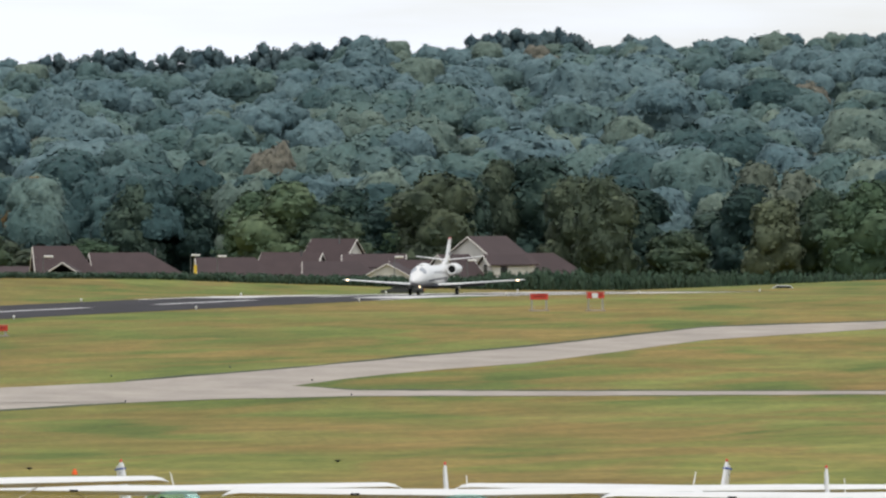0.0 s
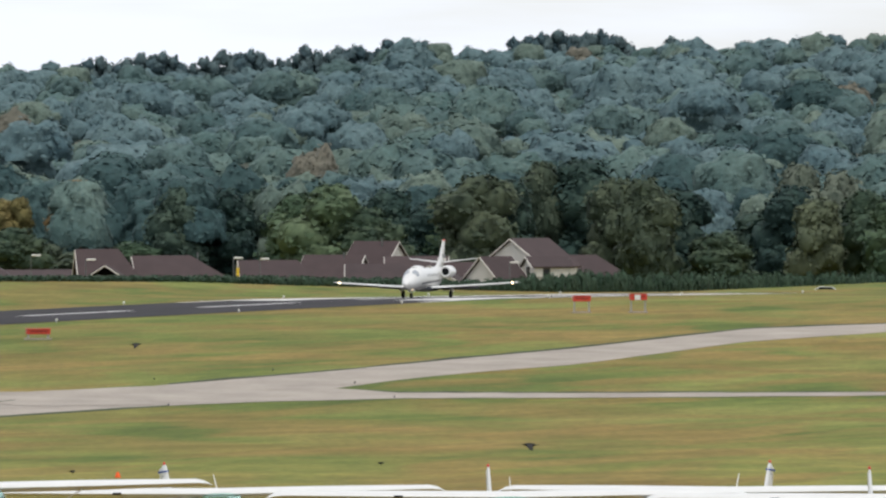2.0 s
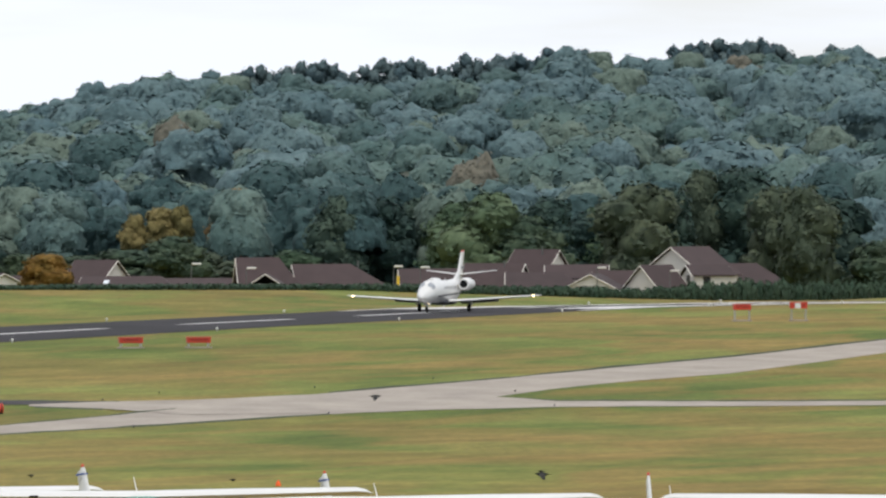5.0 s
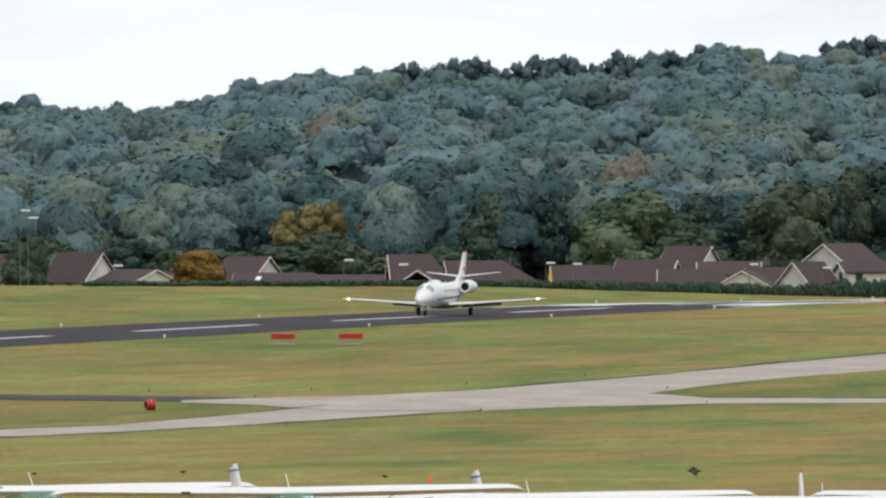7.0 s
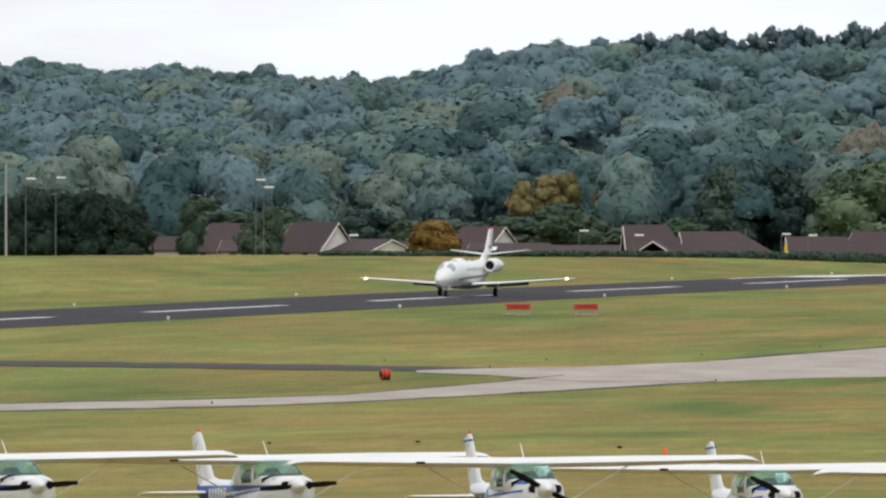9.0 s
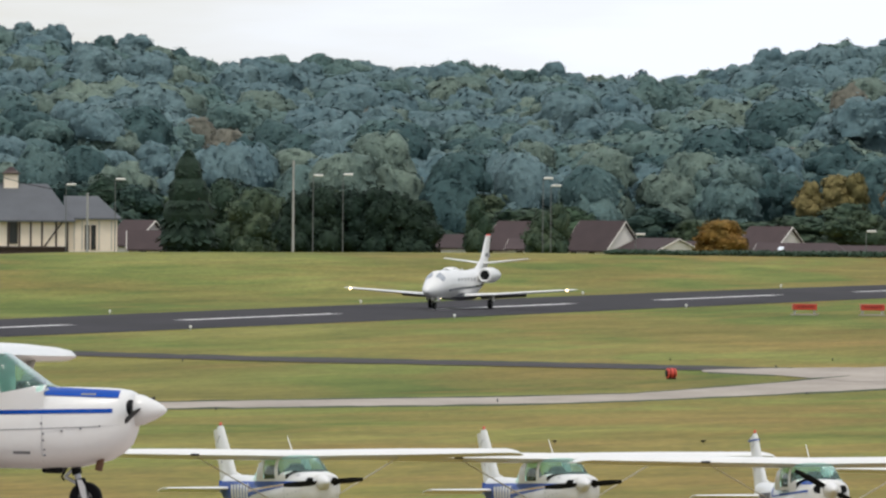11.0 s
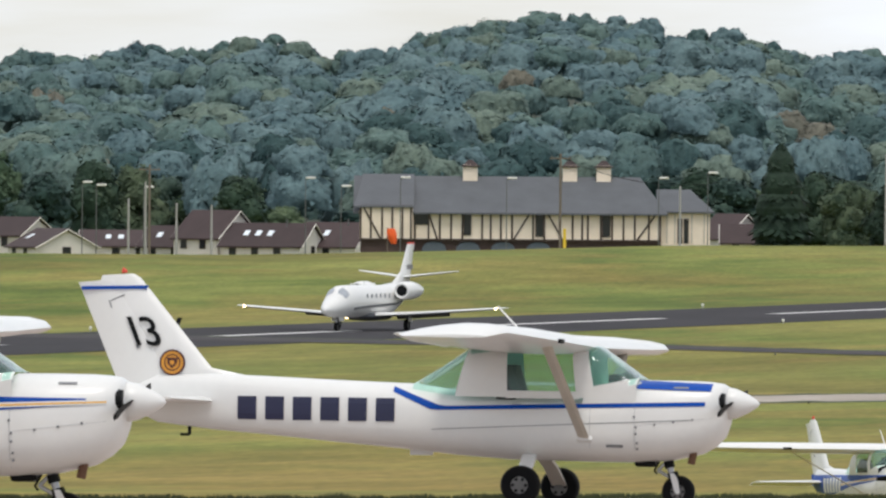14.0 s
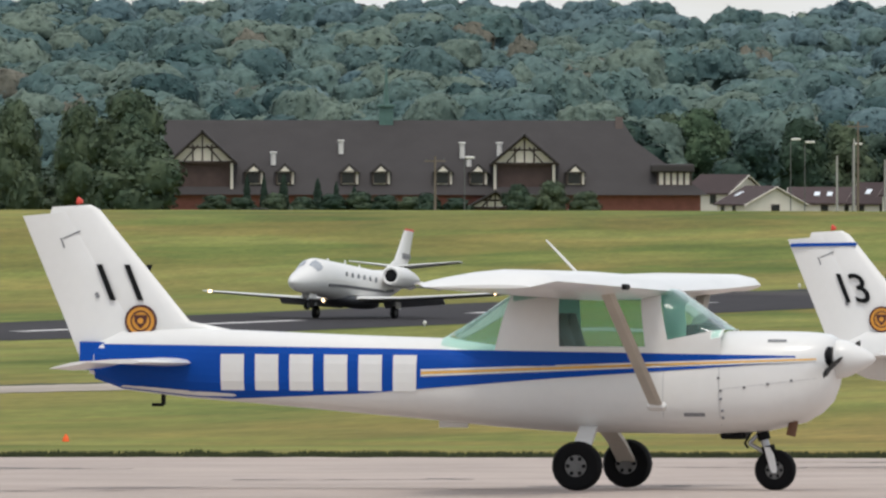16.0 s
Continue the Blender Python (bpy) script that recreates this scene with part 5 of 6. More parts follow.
FRONT = ((-3600, 440), (-3050, 440), (-2900, 430), (-2500, 420), (-2100, 380), (-1900, 352), (-1700, 360), (-1600, 400), (-1300, 440), (-900, 420), (-720, 350), (-520, 375), (-430, 405), (-170, 410),
         (0, 415), (300, 420), (750, 400), (860, 350), (980, 345), (1110, 338), (1240, 328), (1400, 338), (1620, 312), (1700, 320), (1800, 375), (1890, 388), (2000, 330), (2150, 330), (2700, 330))


def build_trees():
    rng = random.Random(8)
    u = -3500.0
    while u < 2600:
        u += rng.uniform(40, 92)
        d = rng.uniform(1740, 1825)
        top = float(table(FRONT, u)) + rng.uniform(-12, 60)
        tree(u, d, top, rng.uniform(4.0, 6.8), TREE_TONES[rng.choice((0, 0, 1, 2, 2, 3))], "broadleaf tree in full dark green leaf", group="trees at the foot of the hill", low=0.12)
    for u, top, half in ((692, 334, 3.0), (658, 372, 2.0), (-212, 388, 2.5), (2280, 290, 2.4)):
        tree(u, 1826, top, half, AUTUMN, "broadleaf tree turning orange in early autumn", group="turning trees", low=0.5)
    for u, top, half in ((555, 366, 2.6), (590, 362, 2.2), (510, 376, 2.3)):
        tree(u, 1826, top, half, YELLOWING, "broadleaf tree turning yellow in early autumn", group="turning trees", low=0.52)
    for u, top, half in ((1968, 318, 4.6), (2035, 330, 4.2), (1530, 395, 3.2), (2190, 420, 4.4)):
        tree(u, 1745 if top > 400 else 1828, top, half, PALELEAF, "silvery pale-leaved tree at the wood's edge", low=0.1)
    tree(-592, 1420, 344, 4.7, PINE, "tall dark spruce beside the long half-timbered building", "spruce", "spruce", 0.02, CONE)
    for u, top in ((-395, 405), (-350, 398), (-300, 402), (-258, 396), (-215, 405), (-185, 418)):
        tree(u, 1500, top, 2.9, PINE, "dark bushy evergreen in a dense screen", "evergreen", "evergreen", 0.0, group="evergreen screen")
    for u, top, half in ((-80, 411, 1.9), (62, 421, 1.7), (40, 432, 2.4)):
        tree(u, 1480, top, half, LEAF, "small green tree among the houses", low=0.05)
    tree(352, 1500, 447, 3.4, AUTUMN_BUSH, "round shrub half green and half orange", "shrub", "shrub", 0.0)
    tree(-3085, 1500, 352, 3.2, LEAF, "dark green tree behind the clubhouse trees", low=0.02)
    tree(-3200, 1380, 345, 3.5, LEAF, "large dense green tree beside the clubhouse", low=0.02)
    tree(-2995, 1375, 328, 4.3, LEAF, "large dense green tree beside the clubhouse", low=0.02)
    tree(-2985, 1372, 395, 4.5, LEAF, "large dense green tree beside the clubhouse", low=0.0)
    tree(-480, 1510, 400, 3.0, LEAF, "broadleaf tree behind the spruce", low=0.0)
    tree(-440, 1520, 415, 3.0, LEAF, "broadleaf tree behind the spruce", low=0.0)
    tree(-530, 1520, 385, 3.2, LEAF, "broadleaf tree behind the spruce", low=0.0)
    for u, top, half in ((-2790, 472, 0.8), (-2760, 474, 0.8), (-2725, 470, 1.0), (-2665, 478, 1.0), (-2632, 484, 0.8), (-2600, 490, 0.8)):
        tree(u, 1392, top, half, PINE, "small clipped dark conifer before the clubhouse", "conifer", "conifer", 0.0, CONE, "conifers before the clubhouse")
    for k, u in enumerate((-2845, -2800, -2740, -2690, -2640, -2590, -2545, -2500, -2470, -2420, -2310, -2250, -2190)):
        tree(u, 1386, (504, 508, 500, 506, 502, 498, 504, 506, 500, 508, 486, 480, 498)[k], 1.9, LEAF, "low green shrub before the clubhouse", "shrub", "shrub", 0.0, group="shrubs before the clubhouse")
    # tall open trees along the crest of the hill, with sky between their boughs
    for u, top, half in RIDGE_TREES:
        tree(u, RIDGE_FAR + 25, top, half, HAZED_CRESTLEAF, "tall open-crowned tree on the hill's crest", group="trees on the crest", low=rng.uniform(0.48, 0.6), form=rng.choice(OPEN), thin=True)
    # hedge along the far edge of the field
    forms = [crown_template(np.random.default_rng(21 + k), 6, 160, 2, 2.0) for k in range(4)]
    placed = []
    u = 150.0
    while u < 2700:
        u += 9
        d = float(runway_distance(u)) + 222 + rng.uniform(-2, 2)
        tall = float(table(((150, 0.35), (880, 0.5), (1000, 0.7), (1400, 0.9), (1560, 1.75), (2700, 1.8)), u)) * rng.uniform(0.85, 1.12)
        p = spot(u, d, float(ground_z(u, d)))
        placed.append((rng.randrange(4), p.x, p.y, p.z + tall * 0.45, 0.8, tall * 0.75, rng.random() * 6))
    mass("hedge", "long clipped dark green hedge on the field's edge", "hedge", HEDGE, placed, forms)


# ---- houses ----
def prism(length, deep, eave, ridge, over=0.35, thick=0.18, hip=0.0):
    """Two roof slabs over a ridge along x; hip shortens the ridge at the right end."""
    b = bmesh.new()
    l, w = length / 2 + over, deep / 2 + over
    drop = over * (ridge - eave) / (deep / 2)
    for s in (1, -1):
        pts = [(-l, s * w, eave - drop), (l, s * w, eave - drop), (l - hip, 0, ridge), (-l, 0, ridge)]
        lo, hi = [b.verts.new(p) for p in pts], [b.verts.new((p[0], p[1], p[2] + thick)) for p in pts]
        b.faces.new(lo)
        b.faces.new(hi[::-1])
        for i in range(4):
            j = (i + 1) % 4
            b.faces.new((lo[i], lo[j], hi[j], hi[i]))
    if hip:
        pts = [(l, -w, eave - drop), (l, w, eave - drop), (l - hip, 0, ridge)]
        lo, hi = [b.verts.new(p) for p in pts], [b.verts.new((p[0], p[1], p[2] + thick)) for p in pts]
        b.faces.new(lo)
        b.faces.new(hi[::-1])
    bmesh.ops.recalc_face_normals(b, faces=b.faces)
    return b


def gabled(length, deep, eave, ridge):
    """Walls of a house with a pointed gable at both ends."""
    b = bmesh.new()
    l, w = length / 2, deep / 2
    ends = [[b.verts.new((x, y, z)) for y, z in ((-w, -1.5), (w, -1.5), (w, eave), (0, ridge), (-w, eave))] for x in (-l, l)]
    b.faces.new(ends[0][::-1])
    b.faces.new(ends[1])
    for i in (1, 4):
        j = (i + 1) % 5
        b.faces.new((ends[0][i], ends[0][j], ends[1][j], ends[1][i]))
    bmesh.ops.recalc_face_normals(b, faces=b.faces)
    return b


def facing(u, turn=0.0):
    """Degrees that turn a house's front to the camera's side, and by `turn` past it."""
    return turn - math.degrees((u - 784) / LENS)


def window(parent, x, y, z, w, h, name="window"):
    """A framed window standing on a wall that faces -y."""
    f = part(name, box((w, 0.12, h), (x, y, z), bevel=0.02), TIMBER, parent)
    part("pane", box((w - 0.16, 0.06, h - 0.16), (x, y - 0.05, z)), PANE, f)
    return f


def cottage(u, d, wide, deep, eave_v, ridge_v, turn, lights=0, chimney=False):
    z0 = float(ground_z(u, d))
    eave, ridge = max(1.0, height(eave_v, d) - z0), height(ridge_v, d) - z0
    h = thing("house", "pale-sided house under a steep brown shingle roof", "house", Matrix.Translation(spot(u, d, z0)) @ pose(0, 0, 0, 0, 0, facing(u, turn)), "houses beyond the field")
    hip = HIPS.get(u, 0.0)
    part("wall", box((wide, deep, eave + 1.5), (0, 0, eave / 2 - 0.75)) if hip else gabled(wide, deep, eave, ridge - 0.1), SIDING, h)
    roof = part("roof", prism(wide, deep, eave, ridge, hip=hip), ROOF, h)
    for s in (-1,) if hip else (1, -1):
        b = bmesh.new()
        for q in (1, -1):
            tube((s * (wide / 2 + 0.38), q * (deep / 2 + 0.3), eave - 0.15), (s * (wide / 2 + 0.38), 0, ridge + 0.05), 0.08, sides=4, bm=b)
        part("bargeboard", b, SIDING, roof)
        w = part("window", box((0.1, 1.1, 1.2), (s * (wide / 2 + 0.03), 0, max(0.9, eave - 0.6)), bevel=0.02), TIMBER, h)
        part("pane", box((0.06, 0.95, 1.05), (s * (wide / 2 + 0.08), 0, max(0.9, eave - 0.6))), PANE, w)
    for k in range(max(1, int(wide / 3))):
        window(h, -wide / 2 + 1.5 + k * 2.8, -deep / 2 - 0.02, eave - 0.75, 0.9, 1.1)
    slope = math.degrees(math.atan2(ridge - eave, deep / 2))
    for k in range(lights):
        x = -wide * 0.25 + k * 1.5
        part("skylight", box((0.65, 1.1, 0.12), (x, -deep / 4, (eave + ridge) / 2 + 0.22), (slope, 0, 0), bevel=0.03), BRIGHTPANE, roof, "bright skylight")
    if chimney:
        part("vent_pipe", tube((wide * 0.2, -0.6, ridge - 0.6), (wide * 0.2, -0.6, ridge + 0.55), 0.09, sides=8), POLE, roof)
    return h


HIPS = {1590: 3.6, 870: 4.5, 1045: 2.5, 1235: 3.0, -1730: 3.0, 505: 3.0, 742: 2.4}
HOUSES = ((1490, 1600, 7.5, 9, 482, 436, 55, 0, 0), (1520, 1590, 4.6, 5, 484, 468, 18, 0, 0), (1430, 1586, 6, 6.5, 520, 468, 55, 0, 0), (1590, 1612, 9, 9, 502, 466, 8, 0, 0),
          (1220, 1612, 6.0, 7, 492, 440, -35, 0, 1), (1290, 1604, 7, 6, 488, 467, 0, 0, 0), (1322, 1585, 8, 8, 514, 483, 82, 0, 0), (1368, 1592, 6.5, 7, 516, 478, -22, 1, 0),
          (1235, 1598, 9, 8, 506, 480, 0, 0, 0), (1145, 1606, 7, 7, 502, 464, -18, 0, 1), (1045, 1606, 9, 8, 506, 473, 4, 0, 0), (870, 1620, 11, 9, 504, 464, 8, 0, 1),
          (742, 1616, 7, 8, 500, 452, 5, 0, 0), (742, 1605, 4, 3.4, 496, 480, 84, 0, 0), (505, 1632, 12, 8, 506, 484, -10, 1, 0), (440, 1642, 6, 7, 497, 455, -38, 0, 0), (625, 1632, 9, 8, 506, 488, 0, 0, 0),
          (142, 1640, 6.5, 7, 495, 447, -38, 0, 0), (242, 1636, 7, 7, 496, 477, -50, 0, 0), (-10, 1642, 5.5, 7, 495, 449, -42, 0, 0), (24, 1632, 6, 6, 496, 479, -10, 0, 0),
          (-125, 1640, 5.5, 6, 494, 473, -10, 0, 0), (320, 1645, 7, 6, 500, 482, 0, 0, 0),
          (-1945, 1560, 6.5, 7, 496, 466, -38, 0, 0), (-1880, 1548, 7, 8, 516, 486, -62, 1, 0), (-1590, 1560, 6.5, 8, 498, 452, -38, 0, 0), (-1490, 1555, 10, 8, 512, 474, -22, 3, 1),
          (-1375, 1558, 8, 8, 512, 472, -25, 2, 1), (-1730, 1570, 13, 8, 514, 488, -5, 2, 0), (-1655, 1565, 7, 8, 514, 480, -20, 1, 0), (-678, 1520, 5, 6, 492, 452, -50, 0, 0), (-640, 1515, 7, 6, 500, 470, 0, 0, 0))


def timbered_wall(parent, x0, x1, y, z0, z1, posts, diagonals, thick=0.16):
    """Dark posts, rails and braces on a pale wall that faces -y."""
    for x in posts:
        part("timber", box((thick, 0.1, z1 - z0), (x, y - 0.06, (z0 + z1) / 2)), TIMBER, parent)
    for z in (z0, z1):
        part("timber", box((x1 - x0, 0.12, 0.2), ((x0 + x1) / 2, y - 0.065, z)), TIMBER, parent)
    for a, c in diagonals:
        n = math.hypot(c - a, z1 - z0)
        part("timber", box((n, 0.09, 0.18), ((a + c) / 2, y - 0.055, (z0 + z1) / 2), (0, -math.degrees(math.atan2(z1 - z0, c - a)), 0)), TIMBER, parent)


def build_hall():
    """The long half-timbered building with three roof cupolas."""
    d, u0 = 1450.0, -1060.0
    k = d / LENS
    z0 = height(520, d)
    at = lambda x: (x - 1755 - u0) * k
    up = lambda y: (516 - (y + 69)) * k
    h = thing("half_timbered_hall", "long cream half-timbered building under a grey slate roof", "building", Matrix.Translation(spot(u0, d, z0)) @ pose(0, 0, 0, 0, 0, facing(u0)))
    L, R, deep = at(418), at(952), 11.0
    eave, sill, ridge = up(374), up(426), up(317)
    part("wall", box((R - L, deep, eave - sill + 0.1), ((L + R) / 2, deep / 2, (eave + sill) / 2)), STUCCO, h)
    part("base_wall", box((R - L - 0.2, deep - 0.2, sill + 2), ((L + R) / 2, deep / 2 + 0.15, sill / 2 - 1)), DARKBRICK, h, "dark brick ground floor")
    roof = prism(R - L, deep, eave, ridge, over=0.7, thick=0.2, hip=3.0)
    bmesh.ops.translate(roof, vec=((L + R) / 2, deep / 2, 0), verts=roof.verts)
    roof = part("roof", roof, SLATE, h)
    # left bay stands forward with its own eave
    l2 = at(512)
    part("bay_wall", box((l2 - L, 1.2, up(367) - sill + 0.1), ((L + l2) / 2, -0.5, (up(367) + sill) / 2)), STUCCO, h)
    b = bmesh.new()
    w0, w1 = L - 0.6, l2 + 0.1
    pts = [(w0, -1.4, up(370)), (w1, -1.4, up(370)), (w1, deep / 2, ridge + 0.25), (w0 + 0.9, deep / 2, ridge + 0.25)]
    lo, hi = [b.verts.new(p) for p in pts], [b.verts.new((p[0], p[1], p[2] + 0.15)) for p in pts]
    b.faces.new(lo)
    b.faces.new(hi[::-1])
    for i in range(4):
        b.faces.new((lo[i], lo[(i + 1) % 4], hi[(i + 1) % 4], hi[i]))
    bmesh.ops.recalc_face_normals(b, faces=b.faces)
    part("bay_roof", b, SLATE, roof)
    part("bay_base", box((l2 - L - 0.2, 1.0, sill + 2), ((L + l2) / 2, -0.35, sill / 2 - 1)), DARKBRICK, h)
    timbered_wall(h, L, l2, -1.1, sill, up(367), [at(x) for x in (420, 438, 458, 476, 494, 509)], [(at(456), at(424))], 0.2)
    timbered_wall(h, l2, R, 0.0, sill, eave, [at(x) for x in (516, 540, 560, 580, 600, 635, 650, 668, 688, 725, 745, 772, 795, 812, 822, 845, 865, 885, 905, 930, 950)],
                  [(at(556), at(538)), (at(690), at(722)), (at(778), at(748)), (at(908), at(946))], 0.2)
    for x0, x1, y0, y1 in ((515, 540, 376, 400), (602, 616, 381, 418), (729, 744, 381, 420), (847, 862, 381, 420)):
        window(h, (at(x0) + at(x1)) / 2, -0.05, (up(y0) + up(y1)) / 2, at(x1) - at(x0), up(y0) - up(y1))
    for x in (550, 610, 672, 735):
        part("garage_arch", loft([oval(0, 0, 0, 1.35, 1.1, 1.1, 18, 2.4), oval(0.1, 0, 0, 1.3, 1.05, 1.05, 18, 2.4)]), GREYDOOR, h, "blue-grey arched door").matrix_basis = pose(at(x), 0.2, up(447), 0, 0, -90)
    # lower wing at the right end
    r2 = at(1038)
    part("wing_wall", box((r2 - R, 8, eave - up(433) + 0.1), ((R + r2) / 2, 4.4, (eave + up(433)) / 2)), STUCCO, h)
    wr = prism(r2 - R, 8, eave + 0.1, up(338), over=0.5, thick=0.2, hip=2.6)
    bmesh.ops.translate(wr, vec=((R + r2) / 2, 4.4, 0), verts=wr.verts)
    part("wing_roof", wr, SLATE, roof)
    for x in (985, 996):
        window(h, at(x), 0.38, up(408), 0.55, up(386) - up(430))
    for x in (962, 976, 1006, 1028):
        part("timber", box((0.14, 0.1, up(378) - up(430)), (at(x), 0.36, up(404))), BEIGE, h)
    for x in (613, 790, 850):
        c = part("cupola", box((1.6, 1.6, 1.9), (at(x), deep / 2, up(305) - 0.2), bevel=0.04), STUCCO, roof, "square cream roof cupola")
        part("cupola_cap", box((2.1, 2.1, 0.16), (at(x), deep / 2, up(296)), bevel=0.03), TIMBER, c)
        cap = bmesh.new()
        bmesh.ops.create_cone(cap, segments=4, radius1=1.35, radius2=0.3, depth=0.7, cap_ends=True)
        bmesh.ops.transform(cap, matrix=pose(at(x), deep / 2, up(290), 0, 0, 45), verts=cap.verts)
        part("cupola_roof", cap, ROOF, c)


def gable_front(parent, roof, x, z0, z_eave, z_top, half, y, deep=4.0):
    """A half-timbered gable standing out of the main roof."""
    g = part("gable", loft([[(x - half, yy, z_eave), (x + half, yy, z_eave), (x, yy, z_top)] for yy in (y, y + deep)]), IVORY, parent, "half-timbered gable")
    part("gable_recess", box((half * 1.7, 0.3, z_eave - z0), (x, y + 0.5, (z_eave + z0) / 2)), DARKBRICK, g, "dark recessed wall under the gable")
    for s in (1, -1):
        part("gable_post", box((0.3, 0.6, z_eave - z0), (x + s * half * 0.92, y + 0.3, (z_eave + z0) / 2)), IVORY, g)
        a = math.degrees(math.atan2(z_top - z_eave, half))
        n = math.hypot(z_top - z_eave, half) + 0.5
        part("gable_roof", box((n, deep + 1.2, 0.16), (x + s * half * 0.52, y + deep / 2 - 0.4, (z_top + z_eave) / 2 + 0.12), (0, s * a, 0)), CLUBROOF, roof)
        part("bargeboard", box((n, 0.14, 0.28), (x + s * half * 0.52, y - 0.35, (z_top + z_eave) / 2), (0, s * a, 0)), TIMBER, g)
        part("timber", box((0.16, 0.1, (z_top - z_eave) * 0.6), (x + s * half * 0.3, y - 0.06, z_eave + (z_top - z_eave) * 0.3)), TIMBER, g)
        part("timber", box((half * 0.7, 0.1, 0.16), (x + s * half * 0.36, y - 0.055, z_eave + (z_top - z_eave) * 0.3), (0, s * 48, 0)), TIMBER, g)
    part("timber", box((0.16, 0.1, (z_top - z_eave) * 0.92), (x, y - 0.06, z_eave + (z_top - z_eave) * 0.46)), TIMBER, g)
    part("timber", box((half * 2, 0.12, 0.24), (x, y - 0.065, z_eave)), TIMBER, g)
    part("timber", box((half * 1.0, 0.12, 0.18), (x, y - 0.066, z_eave + (z_top - z_eave) * 0.5)), TIMBER, g)


def build_clubhouse():
    d, u0 = 1410.0, -2520.0
    k = d / LENS
    z0 = height(530, d)
    at = lambda x: (x - 3049 - u0) * k
    up = lambda y: (530 - (y + 151)) * k
    h = thing("clubhouse", "long clubhouse with a huge dark roof, dormers and timbered gables", "building", Matrix.Translation(spot(u0, d, z0)) @ pose(0, 0, 0, 0, 0, facing(u0)))
    L, R, deep = at(120), at(1062), 20.0
    eave, ridge = up(346), up(218)
    part("wall", box((R - L, deep, eave + 2), ((L + R) / 2, deep / 2, eave / 2 - 1)), BRICK, h, "red brick wall")
    b = bmesh.new()
    y0, ym, y1 = -0.8, deep / 2, deep + 0.8
    e0, rr = eave - 0.2, at(925)
    v = [b.verts.new(p) for p in ((L - 0.6, y0, e0), (R + 0.8, y0, e0), (R + 0.8, y1, e0), (L - 0.6, y1, e0), (L - 0.6, ym, ridge), (rr, ym, ridge), (at(948), ym - 3.2, up(255)), (at(948), ym + 3.2, up(255)))]
    for f in ((0, 1, 6, 5, 4), (3, 4, 5, 7, 2), (1, 2, 7, 6), (5, 6, 7), (0, 4, 3), (0, 3, 2, 1)):
        b.faces.new([v[i] for i in f])
    bmesh.ops.recalc_face_normals(b, faces=b.faces)
    roof = part("roof", b, CLUBROOF, h)
    part("gablet", loft([[(rr + 0.1, ym - 2.6, up(255)), (rr + 0.1, ym + 2.6, up(255)), (rr + 0.1, ym, ridge + 0.4)], [(rr - 0.7, ym - 2.6, up(255)), (rr - 0.7, ym + 2.6, up(255)), (rr - 0.7, ym, ridge + 0.4)]]), TIMBER, roof, "dark gablet")
    slope_y = lambda z: y0 + (ym - y0) * (z - e0) / (ridge - e0)
    gable_front(h, roof, at(180), up(346), up(292), up(240), 3.4, 0.0)
    gable_front(h, roof, at(750), up(346), up(294), up(246), 3.4, 0.0)
    for x in (271, 326, 440, 496, 606, 668, 840):
        zb, zt = up(331), up(309)
        y = slope_y(zb) - 0.3
        m = part("dormer", box((1.9, 2.4, zt - zb), (at(x), y + 1.2, (zb + zt) / 2)), IVORY, roof, "small dormer with pale cheeks")
        part("pane", box((1.3, 0.1, (zt - zb) * 0.85), (at(x) - 0.12, y - 0.04, (zb + zt) / 2)), PANE, m)
        part("timber", box((0.18, 0.12, zt - zb), (at(x) + 0.62, y - 0.05, (zb + zt) / 2)), TIMBER, m)
        part("timber", box((0.18, 0.12, zt - zb), (at(x) - 0.88, y - 0.05, (zb + zt) / 2)), TIMBER, m)
        part("dormer_roof", loft([[(at(x) - 1.15, yy, zt - 0.05), (at(x) + 1.15, yy, zt - 0.05), (at(x), yy, zt + 0.95)] for yy in (y - 0.35, y + 3.2)]), CLUBROOF, m)
        part("dormer_gable", loft([[(at(x) - 0.55, yy, zt + 0.05), (at(x) + 0.55, yy, zt + 0.05), (at(x), yy, zt + 0.6)] for yy in (y - 0.4, y - 0.3)]), IVORY, m)
    for x, zt, zb in ((305, 275, 298), (425, 254, 278), (640, 258, 285), (706, 258, 290), (652, 283, 300)):
        part("roof_vent", tube((at(x), slope_y(up(zb)), up(zb)), (at(x), slope_y(up(zb)), up(zt)), 0.28, sides=12, bm=box((0.75, 0.75, 0.2), (at(x), slope_y(up(zb)), up(zt)), bevel=0.05)), LAMPHEAD, roof, "pale metal roof vent")
    cup = part("roof_lantern", box((1.5, 1.5, 2.2), (at(505), ym, up(212)), bevel=0.05), COPPER, roof, "green copper roof lantern")
    part("lantern_cap", box((2.0, 2.0, 0.3), (at(505), ym, up(192)), bevel=0.06), COPPER, cup)
    part("spire", tube((at(505), ym, up(192)), (at(505), ym, up(122)), 0.42, 0.05, 8), COPPER, cup, "thin green copper spire")
    # timbered side wing under the hip
    xs, xe = at(985), at(1046)
    part("side_bay", box((xe - xs, 5, up(308) - up(336)), ((xs + xe) / 2, 3.2, (up(308) + up(336)) / 2)), IVORY, h)
    part("side_bay_roof", box((xe - xs + 1.0, 6.2, 0.9), ((xs + xe) / 2 - 0.2, 3.3, up(302)), bevel=0.2), CLUBROOF, roof)
    for k2 in range(6):
        part("timber", box((0.24, 0.1, up(308) - up(336)), (xs + 0.1 + k2 * (xe - xs - 0.2) / 5, 0.64, (up(308) + up(336)) / 2)), TIMBER, h)
